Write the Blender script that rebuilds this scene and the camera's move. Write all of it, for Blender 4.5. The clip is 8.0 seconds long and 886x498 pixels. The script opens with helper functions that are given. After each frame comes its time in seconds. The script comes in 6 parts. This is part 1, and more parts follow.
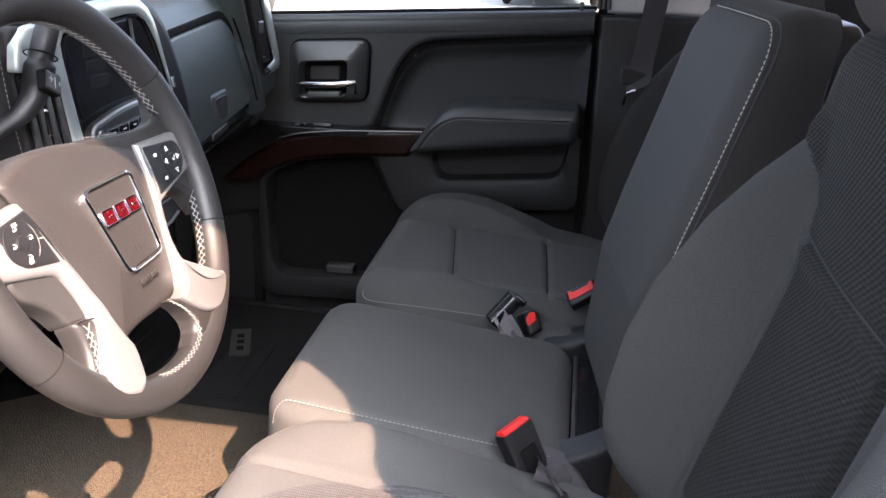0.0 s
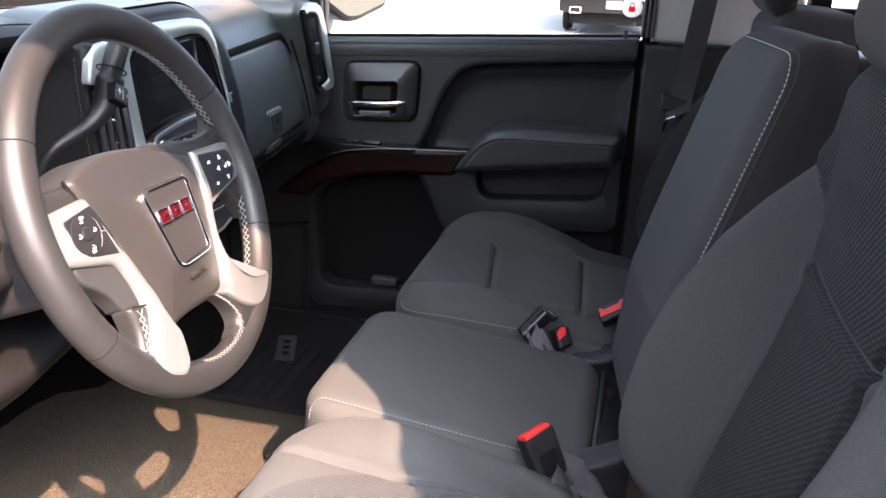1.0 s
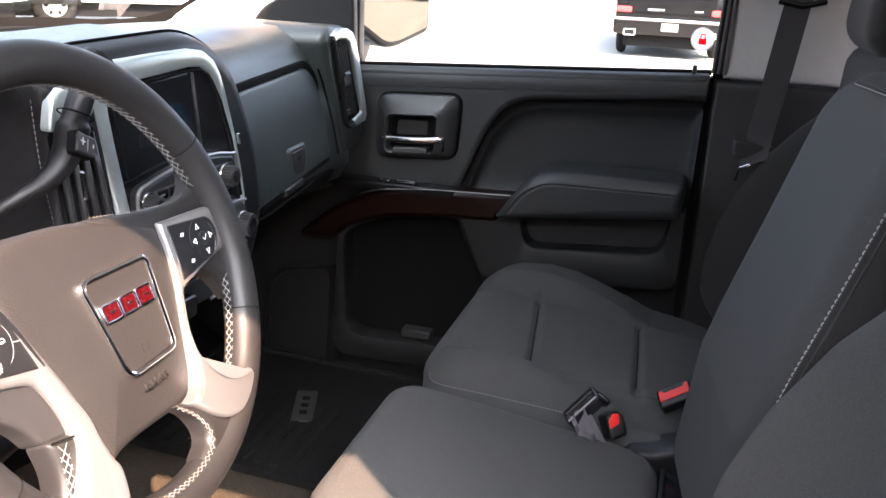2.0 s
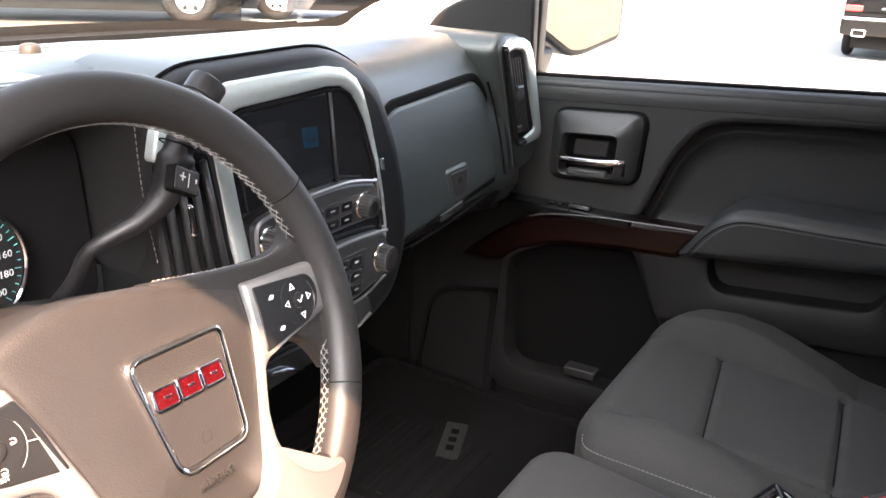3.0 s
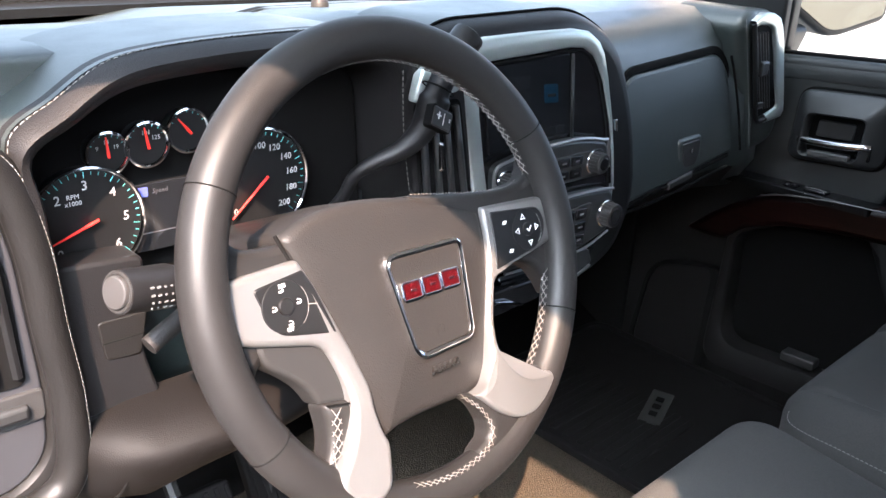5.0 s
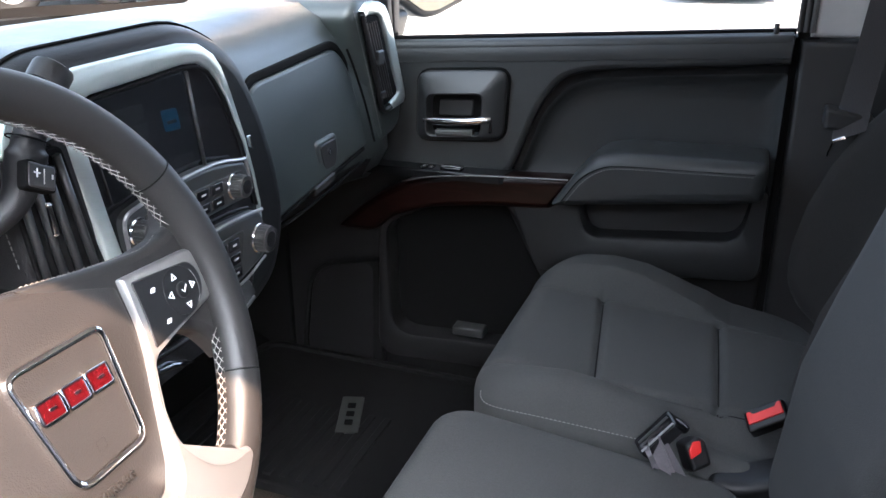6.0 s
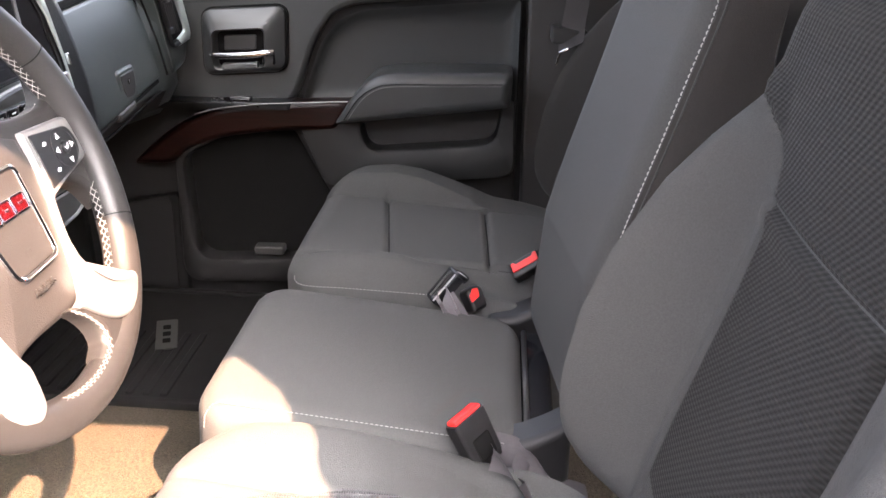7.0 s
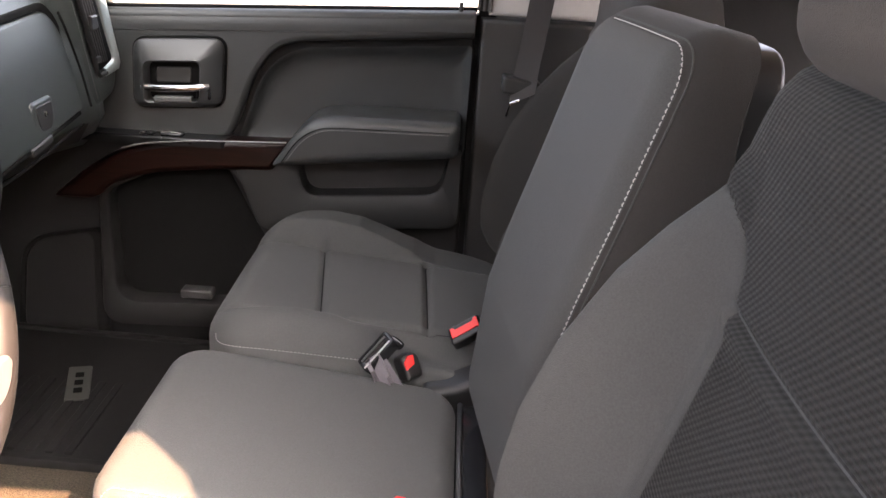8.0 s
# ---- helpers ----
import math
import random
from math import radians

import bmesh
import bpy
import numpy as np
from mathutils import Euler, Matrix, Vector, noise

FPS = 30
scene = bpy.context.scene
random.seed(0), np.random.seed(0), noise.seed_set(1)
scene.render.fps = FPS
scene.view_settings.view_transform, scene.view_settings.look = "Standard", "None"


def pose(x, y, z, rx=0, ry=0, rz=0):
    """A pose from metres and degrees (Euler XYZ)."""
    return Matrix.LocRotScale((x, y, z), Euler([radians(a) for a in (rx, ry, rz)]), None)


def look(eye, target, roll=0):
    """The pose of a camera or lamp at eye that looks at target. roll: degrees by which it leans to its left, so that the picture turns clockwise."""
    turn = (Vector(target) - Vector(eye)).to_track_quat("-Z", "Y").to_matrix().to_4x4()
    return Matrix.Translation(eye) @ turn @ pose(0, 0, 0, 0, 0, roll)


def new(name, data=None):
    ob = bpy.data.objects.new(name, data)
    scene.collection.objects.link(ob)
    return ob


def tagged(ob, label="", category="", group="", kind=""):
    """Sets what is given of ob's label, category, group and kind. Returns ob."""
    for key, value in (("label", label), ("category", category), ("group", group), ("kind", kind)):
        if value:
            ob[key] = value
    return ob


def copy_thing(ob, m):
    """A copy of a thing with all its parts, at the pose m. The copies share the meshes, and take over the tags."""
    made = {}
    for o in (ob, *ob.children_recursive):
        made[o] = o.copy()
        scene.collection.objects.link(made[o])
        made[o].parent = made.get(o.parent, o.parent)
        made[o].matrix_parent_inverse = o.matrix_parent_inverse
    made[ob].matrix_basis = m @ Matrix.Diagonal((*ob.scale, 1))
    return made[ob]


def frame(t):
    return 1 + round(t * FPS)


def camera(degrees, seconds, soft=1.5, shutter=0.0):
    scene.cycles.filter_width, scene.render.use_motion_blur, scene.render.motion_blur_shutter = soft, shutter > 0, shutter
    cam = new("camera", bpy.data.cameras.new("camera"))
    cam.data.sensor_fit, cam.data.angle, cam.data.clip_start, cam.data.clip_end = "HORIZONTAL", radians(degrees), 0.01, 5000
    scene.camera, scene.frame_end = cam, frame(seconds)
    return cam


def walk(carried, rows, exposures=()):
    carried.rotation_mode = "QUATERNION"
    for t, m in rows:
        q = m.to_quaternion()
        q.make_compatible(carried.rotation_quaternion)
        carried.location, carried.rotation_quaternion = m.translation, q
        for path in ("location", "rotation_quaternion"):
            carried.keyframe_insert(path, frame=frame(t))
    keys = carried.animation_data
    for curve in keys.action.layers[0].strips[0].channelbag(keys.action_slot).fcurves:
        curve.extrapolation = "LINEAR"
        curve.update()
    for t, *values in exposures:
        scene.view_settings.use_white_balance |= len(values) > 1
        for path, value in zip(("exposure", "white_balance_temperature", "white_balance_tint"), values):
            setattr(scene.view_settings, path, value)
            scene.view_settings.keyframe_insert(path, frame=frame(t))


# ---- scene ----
cam = camera(54.4, 8.0)
PATH = [
    (0, (0.438, -0.683, 1.502), (0.156, 1.169, 0.801), 1.5),
    (0.5, (0.45, -0.727, 1.519), (0.108, 1.123, 0.841), 1.4),
    (1, (0.48, -0.742, 1.51), (0.069, 1.103, 0.855), 2.2),
    (1.2, (0.482, -0.73, 1.506), (0.045, 1.108, 0.849), 2.3),
    (2.3, (0.424, -0.438, 1.519), (-0.141, 1.382, 0.91), 3.1),
    (2.5, (0.415, -0.385, 1.52), (-0.202, 1.418, 0.914), 3.1),
    (2.7, (0.408, -0.354, 1.524), (-0.304, 1.406, 0.897), 2.9),
    (3, (0.424, -0.357, 1.531), (-0.493, 1.296, 0.878), 2.8),
    (3.5, (0.47, -0.394, 1.532), (-0.758, 1.021, 0.835), 3.3),
    (4, (0.484, -0.418, 1.523), (-0.874, 0.862, 0.803), 4.4),
    (4.2, (0.482, -0.42, 1.525), (-0.894, 0.835, 0.795), 4.3),
    (5.3, (0.477, -0.433, 1.527), (-0.729, 0.988, 0.803), 2.4),
    (5.5, (0.454, -0.415, 1.525), (-0.63, 1.104, 0.807), 1.8),
    (6, (0.408, -0.353, 1.523), (-0.23, 1.404, 0.811), -0.4),
    (6.2, (0.407, -0.368, 1.52), (-0.05, 1.44, 0.797), -0.6),
    (6.5, (0.406, -0.447, 1.505), (0.163, 1.395, 0.765), 0.5),
    (7, (0.421, -0.603, 1.488), (0.299, 1.238, 0.716), 0.2),
    (7.5, (0.432, -0.559, 1.494), (0.355, 1.288, 0.729), 2.3),
    (8, (0.431, -0.499, 1.509), (0.426, 1.368, 0.794), 3.8),
]
# the camera's own brightness and white balance on the way: seconds, stops, kelvin, tint
EXPOSURES = [(0, 4.11, 5730, 12), (1.2, 3.96, 5630, 11), (2.4, 4.21, 6090, 13), (3, 4.41, 6290, 13), (3.5, 4.11, 5790, 12), (4.2, 3.70, 5390, 6), (5.4, 3.76, 5390, 7), (6, 4.23, 5490, 8), (6.5, 5.64, 6680, 19), (7, 5.14, 6380, 16), (7.5, 4.94, 6380, 15), (8, 4.99, 6680, 16)]
walk(cam, [(t, look(eye, target, roll)) for t, eye, target, roll in PATH], EXPOSURES)

# ---- daylight ----
SUN = Vector((0.70, -0.85, 1.0)).normalized()      # towards the sun
world = bpy.data.worlds.new("sky")
scene.world = world
world.use_nodes = True
wn, wl = world.node_tree.nodes, world.node_tree.links
sky = wn.new("ShaderNodeTexSky")
sky.sky_type, sky.sun_disc = "NISHITA", False
sky.air_density, sky.dust_density, sky.ozone_density = 0.38, 5.0, 0.1
sky.sun_elevation = math.asin(SUN.z)
sky.sun_rotation = math.atan2(SUN.x, SUN.y)
haze = wn.new("ShaderNodeHueSaturation")             # a pale, hazy summer sky
haze.inputs["Saturation"].default_value = 0.5
wl.new(sky.outputs[0], haze.inputs["Color"])
wl.new(haze.outputs[0], wn["Background"].inputs[0])
wn["Background"].inputs[1].default_value = 0.130
sun = new("sun", bpy.data.lights.new("sun", "SUN"))
sun.data.energy, sun.data.angle, sun.data.color = 2.55, radians(0.5), (1.0, 0.61, 0.37)
sun.matrix_world = look(SUN * 50, (0, 0, 0))


# ---- materials ----
def material(name, color, rough=0.5, metal=0.0, vary=0.0, scale=40.0, bump=0.0, bump_scale=400.0, coat=0.0, spec=0.5, sheen=0.0, relief=0.0006):
    """Principled surface with mottling (vary, scale) and a fine grain (bump, bump_scale)."""
    m = bpy.data.materials.new(name)
    m.use_nodes = True
    n, l = m.node_tree.nodes, m.node_tree.links
    p = n["Principled BSDF"]
    p.inputs["Base Color"].default_value = (*color, 1)
    p.inputs["Roughness"].default_value = rough
    p.inputs["Metallic"].default_value = metal
    p.inputs["Coat Weight"].default_value = coat
    p.inputs["Coat Roughness"].default_value = 0.06
    p.inputs["Specular IOR Level"].default_value = spec
    p.inputs["Sheen Weight"].default_value = sheen
    p.inputs["Sheen Roughness"].default_value = 0.4
    co = n.new("ShaderNodeTexCoord")
    if vary:
        t = n.new("ShaderNodeTexNoise")
        t.inputs["Scale"].default_value, t.inputs["Detail"].default_value = scale, 6
        l.new(co.outputs["Object"], t.inputs["Vector"])
        r = n.new("ShaderNodeMapRange")
        r.inputs["To Min"].default_value, r.inputs["To Max"].default_value = 1 - vary, 1 + vary
        l.new(t.outputs["Fac"], r.inputs["Value"])
        x = n.new("ShaderNodeMix")
        x.data_type, x.blend_type = "RGBA", "MULTIPLY"
        x.inputs["Factor"].default_value = 1
        x.inputs["A"].default_value = (*color, 1)
        l.new(r.outputs["Result"], x.inputs["B"])
        l.new(x.outputs["Result"], p.inputs["Base Color"])
        r2 = n.new("ShaderNodeMapRange")
        r2.inputs["To Min"].default_value, r2.inputs["To Max"].default_value = max(rough - 0.08, 0), min(rough + 0.08, 1)
        l.new(t.outputs["Fac"], r2.inputs["Value"])
        l.new(r2.outputs["Result"], p.inputs["Roughness"])
    if bump:
        v = n.new("ShaderNodeTexVoronoi")
        v.inputs["Scale"].default_value = bump_scale
        l.new(co.outputs["Object"], v.inputs["Vector"])
        b = n.new("ShaderNodeBump")
        b.inputs["Strength"].default_value, b.inputs["Distance"].default_value = bump, relief
        l.new(v.outputs["Distance"], b.inputs["Height"])
        l.new(b.outputs["Normal"], p.inputs["Normal"])
    return m


def woven(name, color, light, along, across, pitch, strength=0.8, rough=0.9, dash=0.0):
    """Cloth: threads of two directions (unit vectors) at a pitch in metres, colour and relief together; dash: length of the floats of a twill."""
    m = material(name, color, rough, spec=0.2, sheen=0.04)
    n, l = m.node_tree.nodes, m.node_tree.links
    p = n["Principled BSDF"]
    co = n.new("ShaderNodeTexCoord")
    waves = []
    first = Vector(along) / dash + Vector(across) / (2 * pitch) if dash else Vector(along) / (pitch * 0.55)
    for d in (first, Vector(across) / pitch):
        dot = n.new("ShaderNodeVectorMath")
        dot.operation = "DOT_PRODUCT"
        dot.inputs[1].default_value = d * (2 * math.pi)
        l.new(co.outputs["Object"], dot.inputs[0])
        s = n.new("ShaderNodeMath")
        s.operation = "SINE"
        l.new(dot.outputs["Value"], s.inputs[0])
        waves.append(s)
    mul = n.new("ShaderNodeMath")
    mul.operation = "MULTIPLY_ADD"
    l.new(waves[0].outputs[0], mul.inputs[0])
    mul.inputs[1].default_value = 0.9 if dash else 0.6
    l.new(waves[1].outputs[0], mul.inputs[2])
    fine = n.new("ShaderNodeTexNoise")
    fine.inputs["Scale"].default_value, fine.inputs["Detail"].default_value = 900, 2
    l.new(co.outputs["Object"], fine.inputs["Vector"])
    add = n.new("ShaderNodeMath")
    add.operation = "ADD"
    l.new(mul.outputs[0], add.inputs[0])
    l.new(fine.outputs["Fac"], add.inputs[1])
    r = n.new("ShaderNodeMapRange")
    r.inputs["From Min"].default_value, r.inputs["From Max"].default_value = -1.2, 2.2
    l.new(add.outputs[0], r.inputs["Value"])
    x = n.new("ShaderNodeMix")
    x.data_type = "RGBA"
    x.inputs["A"].default_value, x.inputs["B"].default_value = (*color, 1), (*light, 1)
    l.new(r.outputs["Result"], x.inputs["Factor"])
    l.new(x.outputs["Result"], p.inputs["Base Color"])
    b = n.new("ShaderNodeBump")
    b.inputs["Strength"].default_value, b.inputs["Distance"].default_value = strength, 0.0012
    l.new(r.outputs["Result"], b.inputs["Height"])
    l.new(b.outputs["Normal"], p.inputs["Normal"])
    return m


def grained(name, dark, light):
    """Lacquered wood: streaks along x under a thin clear coat."""
    m = material(name, dark, 0.34, coat=0.08, spec=0.2)
    n, l = m.node_tree.nodes, m.node_tree.links
    co, mp, t, x = (n.new("ShaderNode" + k) for k in ("TexCoord", "Mapping", "TexNoise", "Mix"))
    mp.inputs["Scale"].default_value = (9, 60, 130)
    t.inputs["Scale"].default_value, t.inputs["Detail"].default_value, t.inputs["Distortion"].default_value = 1.0, 8, 1.2
    x.data_type = "RGBA"
    x.inputs["A"].default_value, x.inputs["B"].default_value = (*dark, 1), (*light, 1)
    r = n.new("ShaderNodeMapRange")
    r.inputs["From Min"].default_value, r.inputs["From Max"].default_value = 0.35, 0.7
    l.new(co.outputs["Object"], mp.inputs["Vector"])
    l.new(mp.outputs[0], t.inputs["Vector"])
    l.new(t.outputs["Fac"], r.inputs["Value"])
    l.new(r.outputs["Result"], x.inputs["Factor"])
    l.new(x.outputs["Result"], n["Principled BSDF"].inputs["Base Color"])
    return m


def glass_like(name, tint=(1, 1, 1), gloss=0.06):
    """A thin pane: clear, with a mirror film that grows at grazing angles."""
    m = bpy.data.materials.new(name)
    m.use_nodes = True
    n, l = m.node_tree.nodes, m.node_tree.links
    n.remove(n["Principled BSDF"])
    t, g, f, x = (n.new("ShaderNodeBsdf" + k) if k in ("Transparent", "Glossy") else n.new("ShaderNode" + k) for k in ("Transparent", "Glossy", "LayerWeight", "MixShader"))
    t.inputs["Color"].default_value = (*tint, 1)
    g.inputs["Roughness"].default_value = 0.01
    f.inputs["Blend"].default_value = 0.12
    l.new(f.outputs["Facing"], x.inputs[0])
    l.new(t.outputs[0], x.inputs[1])
    l.new(g.outputs[0], x.inputs[2])
    l.new(x.outputs[0], n["Material Output"].inputs[0])
    return m


def film_like(name, color, cover):
    """A milky film: partly clear, partly scattering the light that comes through."""
    m = bpy.data.materials.new(name)
    m.use_nodes = True
    n, l = m.node_tree.nodes, m.node_tree.links
    n.remove(n["Principled BSDF"])
    clear, milk, x = n.new("ShaderNodeBsdfTransparent"), n.new("ShaderNodeBsdfTranslucent"), n.new("ShaderNodeMixShader")
    milk.inputs["Color"].default_value = (*color, 1)
    x.inputs[0].default_value = cover
    l.new(clear.outputs[0], x.inputs[1])
    l.new(milk.outputs[0], x.inputs[2])
    l.new(x.outputs[0], n["Material Output"].inputs[0])
    return m


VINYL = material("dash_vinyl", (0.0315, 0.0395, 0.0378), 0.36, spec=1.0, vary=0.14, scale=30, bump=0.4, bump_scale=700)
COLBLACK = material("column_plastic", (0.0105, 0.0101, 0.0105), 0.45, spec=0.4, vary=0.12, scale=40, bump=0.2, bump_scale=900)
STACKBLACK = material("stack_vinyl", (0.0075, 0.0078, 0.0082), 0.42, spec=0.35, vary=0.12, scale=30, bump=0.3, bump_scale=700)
# darker copy of dash_vinyl for the hood's front and the centre vent
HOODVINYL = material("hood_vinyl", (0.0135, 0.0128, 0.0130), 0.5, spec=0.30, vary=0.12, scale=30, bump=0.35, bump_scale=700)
TRIMGREY = material("grey_trim", (0.4800, 0.4704, 0.4512), 0.7, vary=0.06, scale=60, bump=0.2, bump_scale=900, spec=0.2)
TRIMDARK = material("dark_recess", (0.0196, 0.0187, 0.0182), 0.8, spec=0.2, vary=0.1)
SATINBLACK = material("satin_black", (0.030, 0.0315, 0.032), 0.36, spec=0.6, vary=0.03, scale=20)
BEZEL = material("bright_silver", (0.63, 0.705, 0.695), 0.30, 0.65)
PADSKIN = material("pad_leather", (0.0100, 0.0094, 0.0089), 0.46, spec=0.32, vary=0.12, scale=30, bump=0.3, bump_scale=900)
DIALPRINT = material("dial_print", (0.42, 0.42, 0.42), 0.5)
LEATHER = material("wheel_leather", (0.0150, 0.0142, 0.0137), 0.46, spec=0.32, vary=0.14, scale=25, bump=0.14, bump_scale=1500)
HUBSKIN = material("hub_vinyl", (0.0172, 0.0158, 0.0148), 0.5, spec=0.38, vary=0.14, scale=30, bump=0.32, bump_scale=800)
DOORSKIN = material("door_plastic", (0.0368, 0.0391, 0.0391), 0.42, spec=0.5, vary=0.15, scale=18, bump=0.35, bump_scale=800)
SOFTDOOR = material("door_vinyl", (0.0314, 0.0336, 0.0336), 0.42, spec=0.48, vary=0.12, scale=22, bump=0.3, bump_scale=700)
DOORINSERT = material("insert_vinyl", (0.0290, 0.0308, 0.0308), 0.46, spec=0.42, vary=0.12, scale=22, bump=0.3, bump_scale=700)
# door plastic again, darkened for the shade low on the door
DOORSHADE = material("shaded_door_plastic", (0.0125, 0.0118, 0.0118), 0.55, spec=0.24, vary=0.15, scale=18, bump=0.3, bump_scale=800)
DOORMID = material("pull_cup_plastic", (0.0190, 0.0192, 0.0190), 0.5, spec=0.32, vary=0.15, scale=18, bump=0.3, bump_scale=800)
LEDGE = material("ledge_black", (0.0060, 0.0066, 0.0074), 0.3, spec=0.3, vary=0.1, scale=60)
PLASTIC = material("black_plastic", (0.0331, 0.0323, 0.0317), 0.42, spec=0.32, vary=0.12, scale=30, bump=0.2, bump_scale=900)
PODBLACK = material("switch_black", (0.0085, 0.0085, 0.0088), 0.4, spec=0.4, vary=0.1, scale=60)
SPOKEBACK = material("spoke_back_plastic", (0.0195, 0.0190, 0.0185), 0.6, spec=0.3, vary=0.1, scale=60)
SHELFGREY = material("shelf_grey", (0.085, 0.088, 0.088), 0.45, vary=0.08, scale=60)
GLOSS = material("gloss_black", (0.0120, 0.0120, 0.0135), 0.12, vary=0.1, scale=50)
# near black for seams and trim; also stands in for shade inside recesses
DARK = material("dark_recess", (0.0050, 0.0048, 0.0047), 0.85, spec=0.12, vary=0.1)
SILVER = material("satin_silver", (0.3705, 0.3705, 0.3705), 0.33, 0.75, vary=0.04, scale=60)
STEEL = material("silver_paint", (0.2059, 0.2035, 0.2004), 0.36, 0.6, vary=0.04, scale=60)
CHROME = material("chrome", (0.75, 0.75, 0.76), 0.07, 1.0)
RED = material("red_plastic", (0.6200, 0.0180, 0.0150), 0.38, vary=0.08, scale=60)
DEEPRED = material("emblem_red", (0.036, 0.0010, 0.0018), 0.25, vary=0.3, scale=260)
THREAD = material("light_thread", (0.1680, 0.1617, 0.1512), 0.8, vary=0.15, scale=400)
PALETHREAD = material("pale_thread", (0.46, 0.45, 0.43), 0.8, vary=0.15, scale=400)
GREYTHREAD = material("grey_thread", (0.20, 0.20, 0.195), 0.8, vary=0.15, scale=400)
CLOTH = material("seat_cloth", (0.0545, 0.0555, 0.0540), 0.92, vary=0.30, scale=480, bump=0.6, bump_scale=900, spec=0.2, sheen=0.03)
# darker copy of seat_cloth: centre backrest sides and passenger backrest
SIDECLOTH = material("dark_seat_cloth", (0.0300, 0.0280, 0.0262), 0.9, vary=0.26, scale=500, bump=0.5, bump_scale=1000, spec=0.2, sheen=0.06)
RIBCLOTH = woven("rib_cloth", (0.0066, 0.0066, 0.0062), (0.0225, 0.0225, 0.0212), (0, 1, 0), (0.25, 0, 0.968), 0.0040, 0.7, dash=0.0085)
# seat cloth darkened for the shade that falls on the headrests
HEADSHADE = material("shaded_headrest_cloth", (0.0351, 0.0319, 0.0292), 0.92, vary=0.2, scale=500, bump=0.5, bump_scale=1000, spec=0.2, sheen=0.06)
RIBSEAT = woven("rib_seat_cloth", (0.022, 0.022, 0.023), (0.060, 0.060, 0.062), (1, 0, 0), (0, 1, 0), 0.0048, 0.9)
CARPET = material("carpet", (0.0710, 0.0590, 0.0440), 0.95, vary=1.0, scale=300, bump=1.0, bump_scale=420, spec=0.1, relief=0.0024)
RUBBER = material("rubber_mat", (0.0088, 0.0082, 0.0082), 0.75, spec=0.13, vary=0.25, scale=30, bump=0.25)
WOOD = grained("gloss_wood", (0.0042, 0.0012, 0.0010), (0.0115, 0.0030, 0.0022))
HEADLINER = material("grey_headliner", (0.58, 0.565, 0.54), 0.9, vary=0.05, scale=80, bump=0.3, bump_scale=900, spec=0.2)
BELT = woven("belt_web", (0.038, 0.035, 0.035), (0.070, 0.065, 0.064), (0, 0, 1), (1, 0, 0), 0.002, 0.5)
PANE = glass_like("window_glass", (0.96, 0.98, 0.97))
SCREENPANE = glass_like("windscreen_glass", (0.90, 0.91, 0.83))
MIRROR = material("mirror_glass", (0.19, 0.183, 0.155), 0.01, 1.0)
WHITE = material("white_print", (0.75, 0.75, 0.73), 0.5)
CONCRETE = material("pale_concrete", (0.27, 0.262, 0.240), 0.9, vary=0.12, scale=1.2, bump=0.2, bump_scale=60)
BODY = material("truck_paint", (0.55, 0.55, 0.54), 0.3, 0.2, coat=0.5)
SCREEN = material("dark_screen", (0.010, 0.011, 0.013), 0.12)


# ---- mesh helpers ----
def thing(name, at, label, category, group="", kind=""):
    e = new(name)
    e.empty_display_size = 0.05
    e.location = at
    return tagged(e, label, category, group, kind)


def part(name, bm, mat, parent=None, label="", smooth=40):
    """Links a bmesh, in world coordinates, as one mesh object under a thing or a part."""
    me = bpy.data.meshes.new(name)
    bmesh.ops.recalc_face_normals(bm, faces=bm.faces)
    bm.to_mesh(me)
    bm.free()
    me.materials.append(mat)
    me.polygons.foreach_set("use_smooth", [True] * len(me.polygons))
    me.set_sharp_from_angle(angle=radians(smooth))
    for f in me.polygons:
        if len(f.vertices) > 6:
            f.use_smooth = False
    ob = new(name, me)
    if parent:
        ob.parent = parent
        if parent.type == "EMPTY":
            ob.matrix_parent_inverse = Matrix.Translation(-parent.location)
    return tagged(ob, label)


def structure(name, bm, mat, label, category, smooth=40):
    return tagged(part(name, bm, mat, None, label, smooth), "", category, "", "structure")


def basis(o, u, v, n):
    m = Matrix.Identity(4)
    for i, c in enumerate((u, v, n, o)):
        m.col[i][:3] = c
    return m


DASH = lambda x: basis((x, 0, 0), (0, 1, 0), (0, 0, 1), (1, 0, 0))       # drawn in (y, z), facing the seats
SIDE = lambda y: basis((0, y, 0), (1, 0, 0), (0, 0, 1), (0, -1, 0))      # drawn in (x, z), facing the driver
FLAT = lambda z: basis((0, 0, z), (1, 0, 0), (0, 1, 0), (0, 0, 1))       # drawn in (x, y), facing up


def rounded(pts, r, n=5):
    """A polygon with rounded corners; r is one radius or one for each corner."""
    out = []
    k = len(pts)
    rs = r if isinstance(r, (list, tuple)) else [r] * k
    for i in range(k):
        a, b, c = (Vector(pts[(i + j) % k]) for j in (-1, 0, 1))
        d1, d2 = (a - b), (c - b)
        rr = min(rs[i], d1.length * 0.48, d2.length * 0.48)
        if rr <= 0:
            out.append(tuple(b))
            continue
        p, q = b + d1.normalized() * rr, b + d2.normalized() * rr
        for s in range(n + 1):
            t = s / n
            out.append(tuple(p * (1 - t) ** 2 + b * 2 * t * (1 - t) + q * t * t))
    return out


def box_pts(x0, z0, x1, z1):
    return [(x0, z0), (x1, z0), (x1, z1), (x0, z1)]


